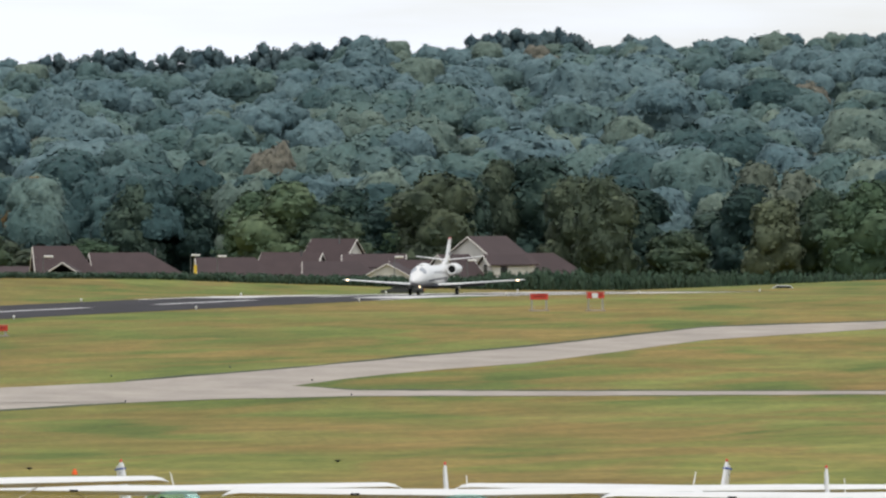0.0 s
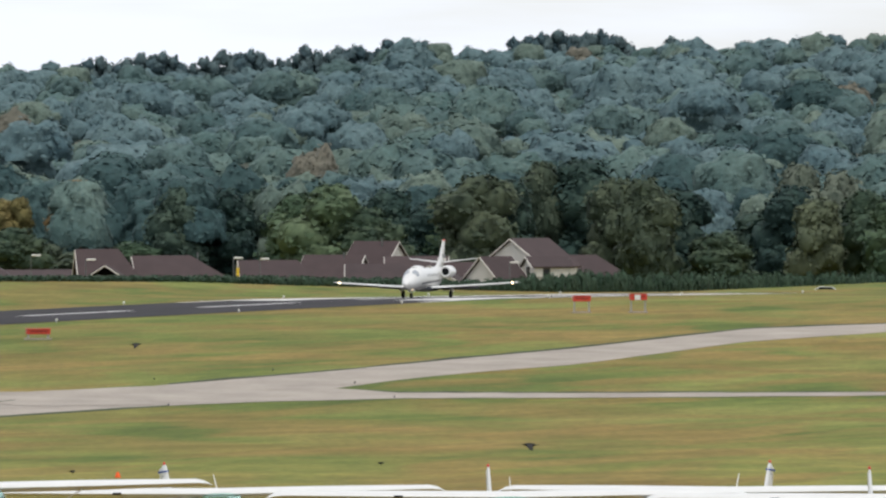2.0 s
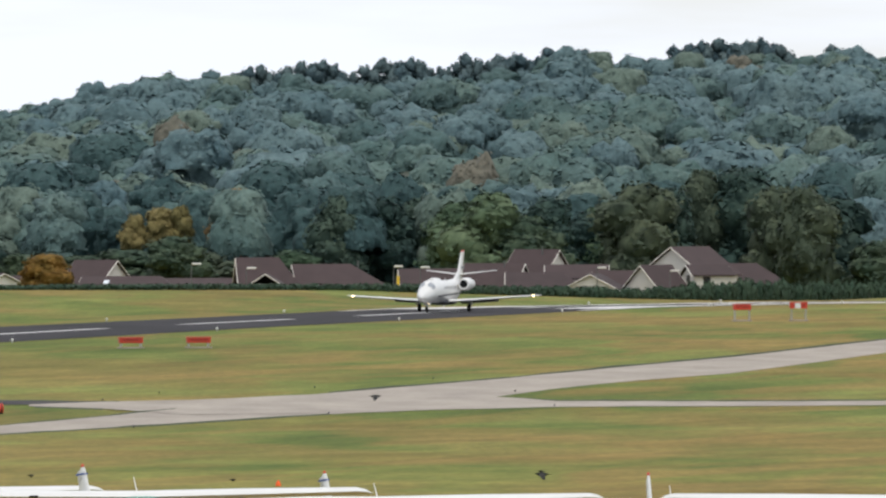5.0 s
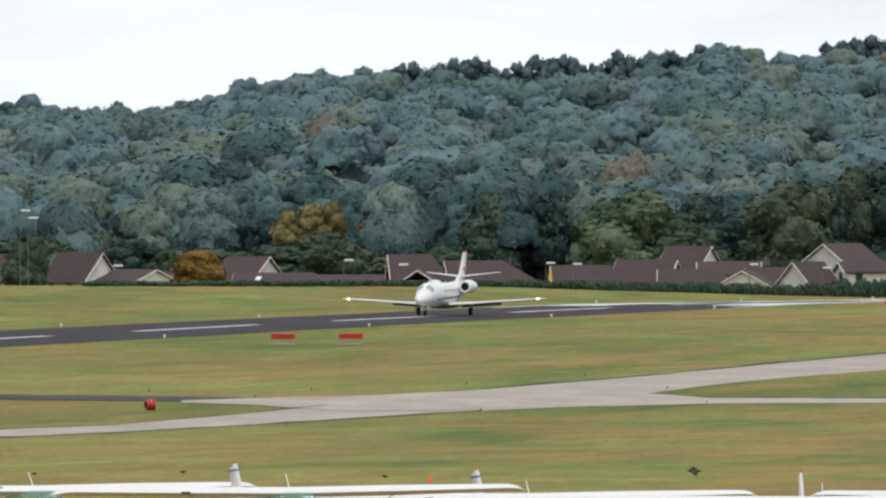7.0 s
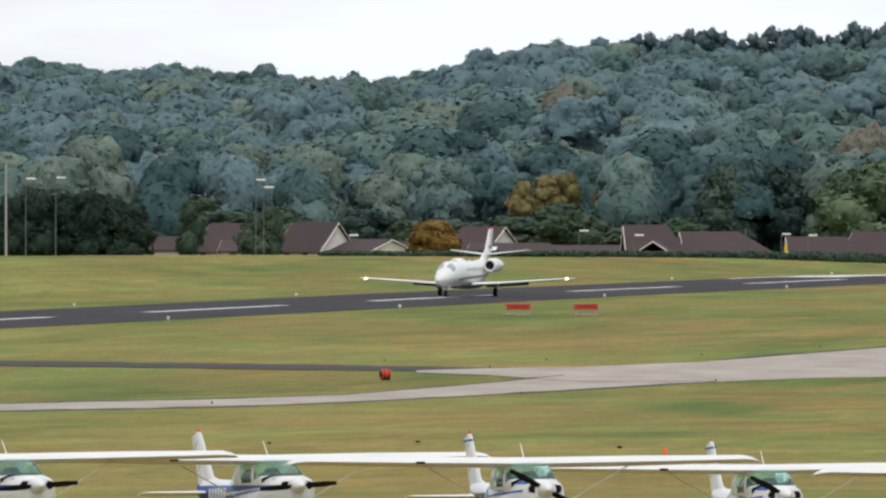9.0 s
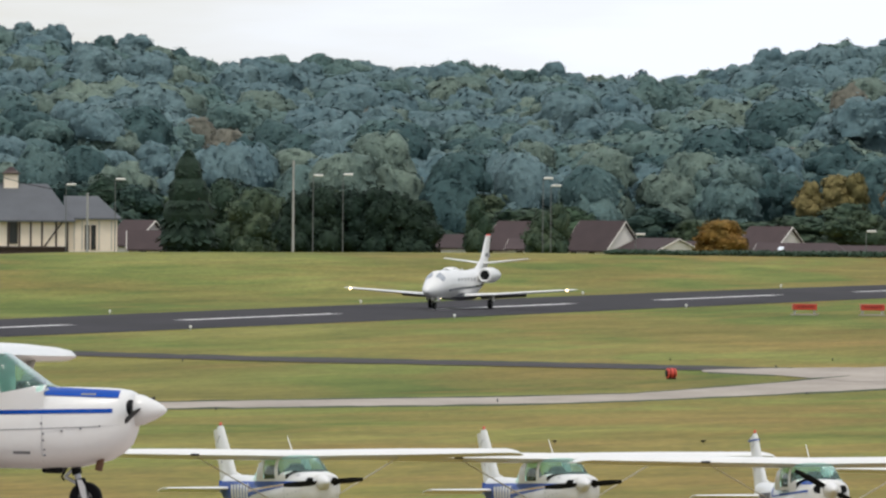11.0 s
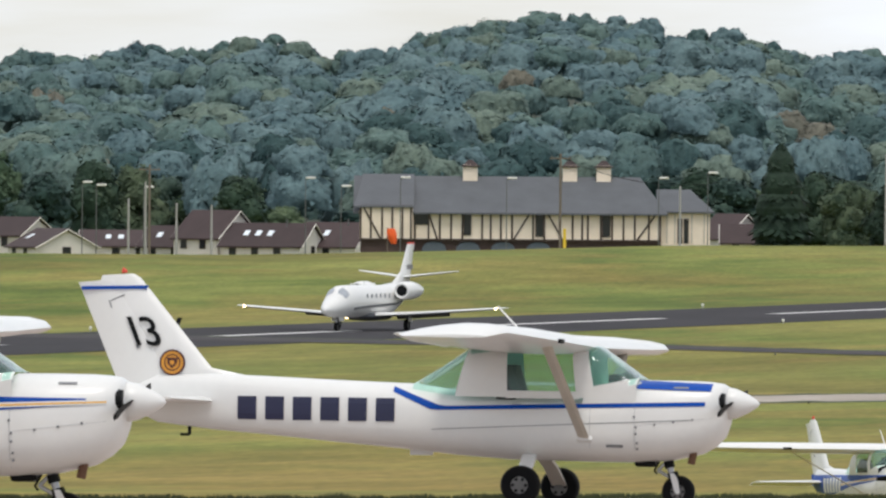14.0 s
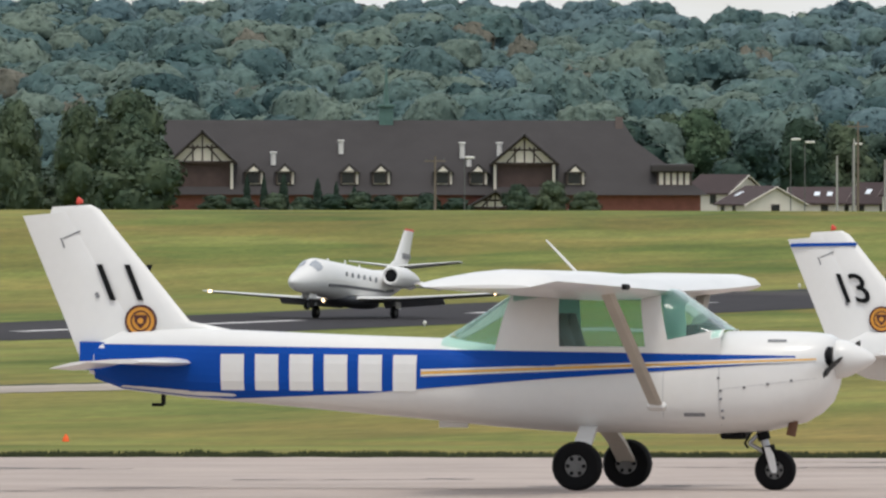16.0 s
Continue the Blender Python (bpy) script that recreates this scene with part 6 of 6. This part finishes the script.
    # entrance porch
    gable_front(h, roof, at(698), up(376), up(372), up(345), 2.9, -3.2, 3.0)


def build_poles():
    def post(u, d, top_v, r, material, label, head="", name="street_lamp", group="street lamps"):
        z0 = float(ground_z(u, d))
        top = height(top_v, d) - z0
        t = thing(name, label, "lamp post" if head else "utility pole", Matrix.Translation(spot(u, d, z0)) @ pose(0, 0, 0, 0, 0, facing(u)), group)
        part("pole", tube((0, 0, -0.3), (0, 0, top), r, r * 0.7, 8), material, t)
        if head:
            part("lamp_arm", tube((0, 0, top - 0.05), (0.5, 0, top + 0.05), 0.05, 0.04, 6), material, t)
            part("lamp_head", box((1.0, 0.5, 0.22), (0.55, 0, top + 0.1), bevel=0.07), LAMPHEAD, t, "pale lamp head")
        elif name == "utility_pole":
            part("crossarm", box((2.2, 0.14, 0.14), (0, 0, top - 0.5)), WOODPOLE, t)
            for s in (-0.9, 0.9):
                part("insulator", tube((s, 0, top - 0.45), (s, 0, top - 0.2), 0.06, sides=6), POLE, t)
        return t

    for u, v in ((-1711, 411), (-1425, 393), (-1362, 407), (-1257, 391), (-1069, 391), (-800, 389), (-713, 379), (-363, 370), (-310, 368), (44, 372), (58, 385), (-1795, 408), (-1820, 403), (-2397, 436)):
        post(u - 8, 1370, v, 0.06, POLE, "tall grey car-park lamp post with a pale head", "lamp")
    for u, v in ((608, 462), (705, 470), (966, 468), (1013, 470), (1326, 472), (1455, 478), (200, 470)):
        post(u, 1395 if u < 900 else 1480, v, 0.06, POLE, "low grey lamp post with a pale head", "lamp")
    for u, v in ((-2457, 432), (-1709, 370), (-982, 345)):
        post(u, 1360, v, 0.15, WOODPOLE, "weathered wooden utility pole", name="utility_pole", group="utility poles")
    for u, v in ((-1746, 430), (-1716, 400), (-1661, 437), (-1599, 440), (-406, 342), (-770, 402)):
        post(u, 1355, v, 0.14, PALEPOLE, "plain pale grey pole", name="plain_pole", group="plain poles")
    # wires between the utility poles
    b = bmesh.new()
    a, c = spot(-982, 1360, height(352, 1360)), spot(-700, 1360, height(395, 1360))
    for k in range(8):
        p, q = a.lerp(c, k / 8), a.lerp(c, (k + 1) / 8)
        sag = lambda t: Vector((0, 0, -1.2 * 4 * t * (1 - t)))
        tube(p + sag(k / 8), q + sag((k + 1) / 8), 0.03, sides=4, bm=b)
    tagged(part("overhead_wire", b, BLACK), "thin black overhead wire sagging from a pole", "wire")
    # orange windsock, hanging slack
    d = 1080.0
    u, z0 = -1281, float(ground_z(-1281, 1080.0))
    t = thing("windsock", "slack orange windsock hanging from a thin mast", "windsock", Matrix.Translation(spot(u, d, z0)) @ pose(0, 0, 0, 0, 0, facing(u)))
    top = height(480, d) - z0
    part("mast", tube((-0.3, 0, -0.2), (-0.3, 0, top + 0.1), 0.04, sides=8), WOODPOLE, t)
    part("sock", loft([[(x0 + r * math.cos(a), r * math.sin(a), top - z) for a in [2 * math.pi * i / 12 for i in range(12)]] for x0, z, r in ((-0.02, 0.0, 0.3), (0.03, 0.35, 0.4), (0.1, 0.8, 0.38), (0.22, 1.25, 0.2))]), ORANGE, t, "slack orange cloth sock", smooth=True)
    # yellow marker at a pole's foot and by the lamp
    for u, d, v0, v1 in ((-974, 1340, 478, 506), (974, 1478, 484, 506)):
        z0 = height(v1, d)
        t = thing("marker_post", "yellow marker post beside a pole", "marker", Matrix.Translation(spot(u, d, float(ground_z(u, d)))), "yellow markers")
        part("post", box((0.3, 0.25, height(v0, d) - float(ground_z(u, d))), (0, 0, (height(v0, d) - float(ground_z(u, d))) / 2), bevel=0.05), YELLOW, t)


def build_field_things():
    # red approach-slope light units on legs
    for u, v_top, v_low, v_foot, w, face in ((500, 591, 600, 609, 1.65, 0), (620, 591, 600, 609, 1.65, 0), (1582, 537, 546, 566, 1.4, 0), (1682, 534, 544, 566, 1.35, 1), (2640, 520, 530, 548, 1.5, 0)):
        d = lay(u, v_foot)
        z0 = float(ground_z(u, d))
        t = thing("approach_light_unit", "weathered red approach light box on thin legs", "airfield light", Matrix.Translation(spot(u, d, z0)) @ pose(0, 0, 0, 0, 0, facing(u, 6)), "approach lights")
        lo, hi = height(v_low, d) - z0, height(v_top, d) - z0
        body = part("housing", box((w, 1.0, hi - lo), (0, 0, (lo + hi) / 2), bevel=0.05), RED, t)
        part("lid", box((w * 1.04, 1.08, 0.05), (0, 0, hi + 0.03), bevel=0.015), RED, body)
        part("aperture", box((w * 0.7, 0.04, (hi - lo) * 0.1), (0, -0.51, lo + (hi - lo) * 0.6)), DARK, body)
        if face:
            part("pale_panel", box((w * 0.35, 0.04, (hi - lo) * 0.9), (-0.1, -0.53, (lo + hi) / 2)), WHITE, body, "white panel")
        for x in (-w * 0.42, w * 0.42):
            for y in (-0.4, 0.4):
                part("leg", tube((x, y, -0.1), (x, y, lo + 0.02), 0.03, sides=8), METAL, t)
        part("footing", box((w * 1.1, 1.3, 0.1), (0, 0, 0.02), bevel=0.02), CONCRETE, t)
    # red and black marker drum by the taxiway
    u = 265
    d = lay(u, 724)
    t = thing("marker_drum", "round red marker drum with a dark end by the taxiway", "marker", Matrix.Translation(spot(u, d, float(ground_z(u, d)))) @ pose(0, 0, 0, 0, 0, facing(u, 20)) @ Matrix.Diagonal((0.8, 0.8, 0.8, 1)))
    part("drum", loft([oval(x, 0, 0.36, r, r, r, 24, 2) for x, r in ((-0.3, 0.26), (-0.27, 0.33), (0.27, 0.33), (0.3, 0.26))]), RED, t, smooth=True)
    for x in (-0.14, 0.14):
        part("hoop", loft([oval(xx, 0, 0.36, 0.345, 0.345, 0.345, 24, 2) for xx in (x - 0.025, x + 0.025)]), DARK, t, smooth=True)
    part("end_plate", tube((-0.34, 0, 0.36), (-0.29, 0, 0.36), 0.22, sides=20), DARK, t)
    part("foot", box((0.5, 0.5, 0.08), (0, 0, 0.03), bevel=0.02), DARK, t)
    # runway edge lights
    made = None
    for side, phase in ((12.3, EDGE_PHASE[0]), (-12.3, EDGE_PHASE[1])):
        for n in range(-6, 8):
            p = RUN_ZERO + RUN_DIR * ((n + phase) * PERIOD) + RUN_SIDE * side
            m = Matrix.Translation((p.x, p.y, float(table(FALL, p.length)) - 0.02))
            if made:
                copy_thing(made, m)
                continue
            made = thing("runway_edge_light", "small white runway edge light on a short stem", "airfield light", m, "runway edge lights")
            part("stem", tube((0, 0, 0), (0, 0, 0.14), 0.04, sides=8), METAL, made)
            part("lens", loft([oval(z, 0, 0, r, r, r, 12, 2) for z, r in ((0, 0.08), (0.1, 0.1), (0.18, 0.05))]), LAMPHEAD, made, "white glass lens").matrix_basis = pose(0, 0, 0.12, 0, -90, 0)
    # small taxiway lights
    made = None
    for u, v in ((505, 750), (850, 728), (450, 703), (-42, 767), (825, 682), (1250, 716), (-540, 785), (1035, 667), (550, 690), (-600, 700), (263, 692)):
        d = lay(u, v)
        m = Matrix.Translation(spot(u, d, float(ground_z(u, d))))
        if made:
            copy_thing(made, m)
            continue
        made = thing("taxiway_light", "small dark taxiway edge light", "airfield light", m, "taxiway lights")
        part("stem", tube((0, 0, 0), (0, 0, 0.06), 0.025, sides=8), DARK, made)
        part("lens", loft([oval(z, 0, 0, r, r, r, 10, 2) for z, r in ((0, 0.035), (0.04, 0.045), (0.07, 0.02))]), NAVY, made).matrix_basis = pose(0, 0, 0.055, 0, -90, 0)
    # orange cone-shaped tie-down markers near the apron
    for u, v in ((-3110, 938), (-490, 932), (760, 855)):
        d = lay(u, v)
        t = thing("orange_marker", "small orange marker lying in the grass", "marker", Matrix.Translation(spot(u, d, float(ground_z(u, d)))), "orange markers")
        part("cap", loft([oval(z, 0, 0, r, r, r, 12, 2) for z, r in ((0, 0.1), (0.08, 0.09), (0.2, 0.03))]), ORANGE, t).matrix_basis = pose(0, 0, 0, 0, -90, 0)


def build_bird(name, label, spread):
    """A dark bird: body along +x, wings to both sides."""
    t = thing(name, label, "bird", Matrix.Identity(4), "dark birds")
    b = loft([oval(x, 0, z, r, r, r, 12, 2) for x, r, z in ((0.2, 0.015, 0.02), (0.15, 0.04, 0.02), (0.09, 0.045, 0.015), (0.04, 0.07, 0), (-0.05, 0.075, 0), (-0.14, 0.04, 0.005), (-0.2, 0.02, 0.01))])
    part("body", b, FEATHER, t, smooth=True)
    part("tail", loft([[(-0.16, -0.03, 0.0), (-0.16, 0.03, 0.0), (-0.16, 0.03, 0.012), (-0.16, -0.03, 0.012)], [(-0.32, -0.06, 0.0), (-0.32, 0.06, 0.0), (-0.32, 0.06, 0.008), (-0.32, -0.06, 0.008)]]), FEATHER, t)
    part("beak", tube((0.2, 0, 0.02), (0.25, 0, 0.01), 0.014, 0.003, 6), DARK, t)
    wings = []
    for s in (1, -1):
        if spread:
            w = part("bird_wing", loft([foil((0.09, 0.0, 0.0), (-0.09, 0.0, 0.0), 0.02), foil((0.1, 0.22 * s, 0.02), (-0.1, 0.22 * s, 0.02), 0.015), foil((-0.02, 0.46 * s, 0.0), (-0.1, 0.46 * s, 0.0), 0.005)]), FEATHER, t)
            w.matrix_basis = Matrix.Translation((0.0, 0.05 * s, 0.03))
        else:
            w = part("folded_wing", loft([oval(x, 0.06 * s, 0.02, 0.02, r, r, 10, 2) for x, r in ((0.08, 0.02), (0.02, 0.055), (-0.1, 0.045), (-0.2, 0.01))]), FEATHER, t)
        wings.append(w)
    if not spread:
        for s in (1, -1):
            part("leg", tube((0.0, 0.03 * s, -0.05), (0.01, 0.03 * s, -0.14), 0.007, sides=5), DARK, t)
    return t, wings


def build_cars():
    out = []
    for label in ("dark car with red tail lamps passing behind the field's crest", "pale silver car parked behind the field's crest"):
        c = thing("car", label, "car", Matrix.Identity(4), "cars beyond the field")
        prof = ((2.2, 0.55), (2.15, 0.8), (1.2, 0.95), (0.5, 1.45), (-0.9, 1.48), (-1.7, 1.05), (-2.15, 0.98), (-2.2, 0.55))
        b = loft([[(x, s * w, z) for x, z in prof] for s, w in ((1, 0.86), (1, 0.7), (-1, 0.7), (-1, 0.86))][0:4])
        body = part("body", b, CARPAINT if "silver" in label else DARKCAR, c)
        for s in (1, -1):
            part("side_window", loft([[(x, s * y, z) for x, z in ((0.95, 1.0), (0.4, 1.4), (-0.85, 1.42), (-1.45, 1.05))] for y in (0.87, 0.85)]), PANE, body)
            part("tail_lamp", box((0.3, 0.28, 0.2), (-2.08, 0.66 * s, 0.86), bevel=0.03), RED, body, "red tail lamp")
            for x in (1.35, -1.35):
                ring_parts("wheel", (x, 0.78 * s, 0.32), 1, 0.32, 0.2, c)
        out.append(c)
    u, d = 2018, 1420.0
    out[1].matrix_basis = Matrix.Translation(spot(u, d, height(521, d) - 1.5)) @ pose(0, 0, 0, 0, 0, facing(u))
    return out[0]


for row in HOUSES:
    cottage(*row)
build_hall()
build_clubhouse()
build_poles()
build_trees()
EDGE_PHASE = (0.78, 0.79)
build_field_things()
CAR = build_cars()
FLYERS = [build_bird("black_bird", "black bird flying low over the airfield grass", True) for _ in range(3)]
for u, v in ((323, 838), (680, 848), (1225, 835), (1180, 690), (60, 840)):
    d = lay(u, v)
    bird = build_bird("black_bird", "black bird standing in the airfield grass", False)[0]
    bird.matrix_basis = Matrix.Translation(spot(u, d, float(ground_z(u, d)) + 0.08)) @ pose(0, 0, 0, 0, 0, u % 360) @ Matrix.Diagonal((0.6, 0.6, 0.6, 1))


def build_apron_detail():
    """Tar cracks on the apron and rough grass along its edge."""
    rng = random.Random(4)
    for k in range(20):
        u, d = rng.uniform(-3400, -300), rng.uniform(96, 154)
        a = rng.uniform(-0.12, 0.12) if rng.random() < 0.8 else rng.uniform(1.2, 1.9)
        b, rows = bmesh.new(), []
        p = spot(u, d)
        for i in range(int(rng.uniform(8, 22))):
            a += rng.uniform(-0.6, 0.6)
            p = p + Vector((math.cos(a), math.sin(a), 0)) * rng.uniform(0.12, 0.3)
            dd = p.xy.length
            if dd > 155:
                break
            w = rng.uniform(0.02, 0.12)
            q = Vector((0, w, 0))
            z = float(ground_z(math.atan2(p.x, p.y) * LENS + 784, dd)) + 0.016
            rows.append([b.verts.new((p.x + q.x * s, p.y + q.y * s, z)) for s in (1, -1)])
        for r, s in zip(rows, rows[1:]):
            b.faces.new((r[0], r[1], s[1], s[0]))
        ob = tagged(part("tar_crack", b, TAR), "ragged dark tar-filled crack in the apron", "crack", "cracks in the apron", "structure")
    verts, faces = [], []
    nr = np.random.default_rng(9)
    for _ in range(16000):
        u = nr.uniform(-3900, 300)
        edge = 158 + 12 * float(ease((u + 1700) / 1200)) + noise.noise((u * 0.011, 3, 0)) * 0.6
        d = edge - 0.15 + nr.random() ** 2.5 * 6
        p = spot(u, d, float(ground_z(u, d)) - 0.03)
        tall = 0.03 + 0.03 * nr.random() + (0.02 if d < edge + 0.4 else 0)
        w = 0.006 + 0.012 * nr.random()
        lean = nr.normal(size=2) * 0.04
        a = nr.random() * 3.14
        k = len(verts)
        verts += [(p.x - w * math.cos(a), p.y - w * math.sin(a), p.z), (p.x + w * math.cos(a), p.y + w * math.sin(a), p.z), (p.x + lean[0], p.y + lean[1], p.z + tall)]
        faces.append((k, k + 1, k + 2))
    rank_v, rank_f = [], []
    for _ in range(15000):
        u = nr.uniform(-3900, 300)
        edge = 158 + 12 * float(ease((u + 1700) / 1200)) + noise.noise((u * 0.011, 3, 0)) * 0.6
        d = edge - 0.25 + nr.random() * 0.5
        p = spot(u, d, float(ground_z(u, d)) - 0.03)
        w, tall, k = 0.01 + 0.02 * nr.random(), 0.07 + 0.06 * nr.random() + 0.04 * noise.noise((u * 0.02, 0, 1)), len(rank_v)
        rank_v += [(p.x - w, p.y, p.z), (p.x + w, p.y, p.z), (p.x + nr.normal() * 0.03, p.y, p.z + tall)]
        rank_f.append((k, k + 1, k + 2))
    me = bpy.data.meshes.new("verge_grass")
    me.from_pydata(rank_v, [], rank_f)
    me.materials.append(VERGE)
    tagged(new("verge_grass", me), "rank dark green grass along the apron's edge", "grass", kind="stuff")
    me = bpy.data.meshes.new("grass_blades")
    me.from_pydata(verts, [], faces)
    me.materials.append(BLADES)
    tagged(new("grass_blades", me), "rough green and straw grass blades along the apron", "grass", kind="stuff")


build_apron_detail()


def flight(bird, wings, rows, d, last):
    """Carries a bird through (seconds, u, v) at about the distance d, flapping while it flies."""
    ts = np.arange(0, 16.01, 0.25)
    us = np.interp(ts, [r[0] for r in rows], [r[1] for r in rows])
    vs = np.interp(ts, [r[0] for r in rows], [r[2] for r in rows])
    turn = 180 if us[-1] < us[0] else 0
    walk(bird, [(float(t), Matrix.Translation(spot(u, d, height(v, d))) @ pose(0, 0, 0, 0, 0, turn)) for t, u, v in zip(ts, us, vs)])
    for w, s in zip(wings, (1, -1)):
        at = w.matrix_basis.translation.copy()
        beats, k = [], 0
        while k * 0.1 < last:
            beats.append((k * 0.1, Matrix.Translation(at) @ pose(0, 0, 0, s * (35 if k % 2 else -25))))
            k += 1
        beats.append((16.0, Matrix.Translation(at) @ pose(0, 0, 0, s * 5)))
        walk(w, beats)


def motions():
    rows = []
    for k in range(33):
        t = k * 0.5
        n = 6.198 - 0.117 * t - 0.02816 * t * t
        p = RUN_ZERO + RUN_DIR * (n * PERIOD)
        tip = -5.0 * float(ease((t - 15.0) / 1.0))
        z = float(table(FALL, p.length)) + 0.01
        rows.append((t, Matrix.Translation((p.x, p.y, z)) @ pose(0, 0, 0, 0, 0, math.degrees(math.atan2(-RUN_DIR.y, -RUN_DIR.x)))
                     @ pose(0, 0, 0, 0, tip, 0)))
    walk(JET, rows)
    cars = []
    for t in (0.0, 2.0, 4.0, 6.0, 8.0, 12.0, 16.0):
        u = 1340 - 257 * t
        d = 1330.0
        cars.append((t, Matrix.Translation(spot(u, d, height(float(table(CREST, u)) - 7, d) - 1.5)) @ pose(0, 0, 0, 0, 0, facing(u, 180))))
    walk(CAR, cars)
    paths = (((0.0, 2270, 812), (0.5, 2087, 815), (1.0, 1897, 826), (1.5, 1695, 817), (2.0, 1489, 800), (2.5, 1309, 797), (3.0, 1232, 813), (3.5, 1227, 836), (16.0, 1227, 836)),
             ((0.0, -200, 570), (2.0, 793, 619), (2.5, 1045, 642), (3.0, 1300, 673), (3.5, 1566, 686), (4.0, 1785, 680), (6.0, 2700, 640), (16.0, 5200, 560)),
             ((0.0, -1200, 760), (3.0, 0, 745), (4.0, 457, 737), (4.2, 560, 735), (6.3, 1540, 634), (8.0, 2400, 600), (16.0, 5200, 560)))
    for bird, path, d, last in zip(FLYERS, paths, (430.0, 600.0, 560.0), (3.5, 7.0, 8.0)):
        flight(bird[0], bird[1], path, d, last)


motions()
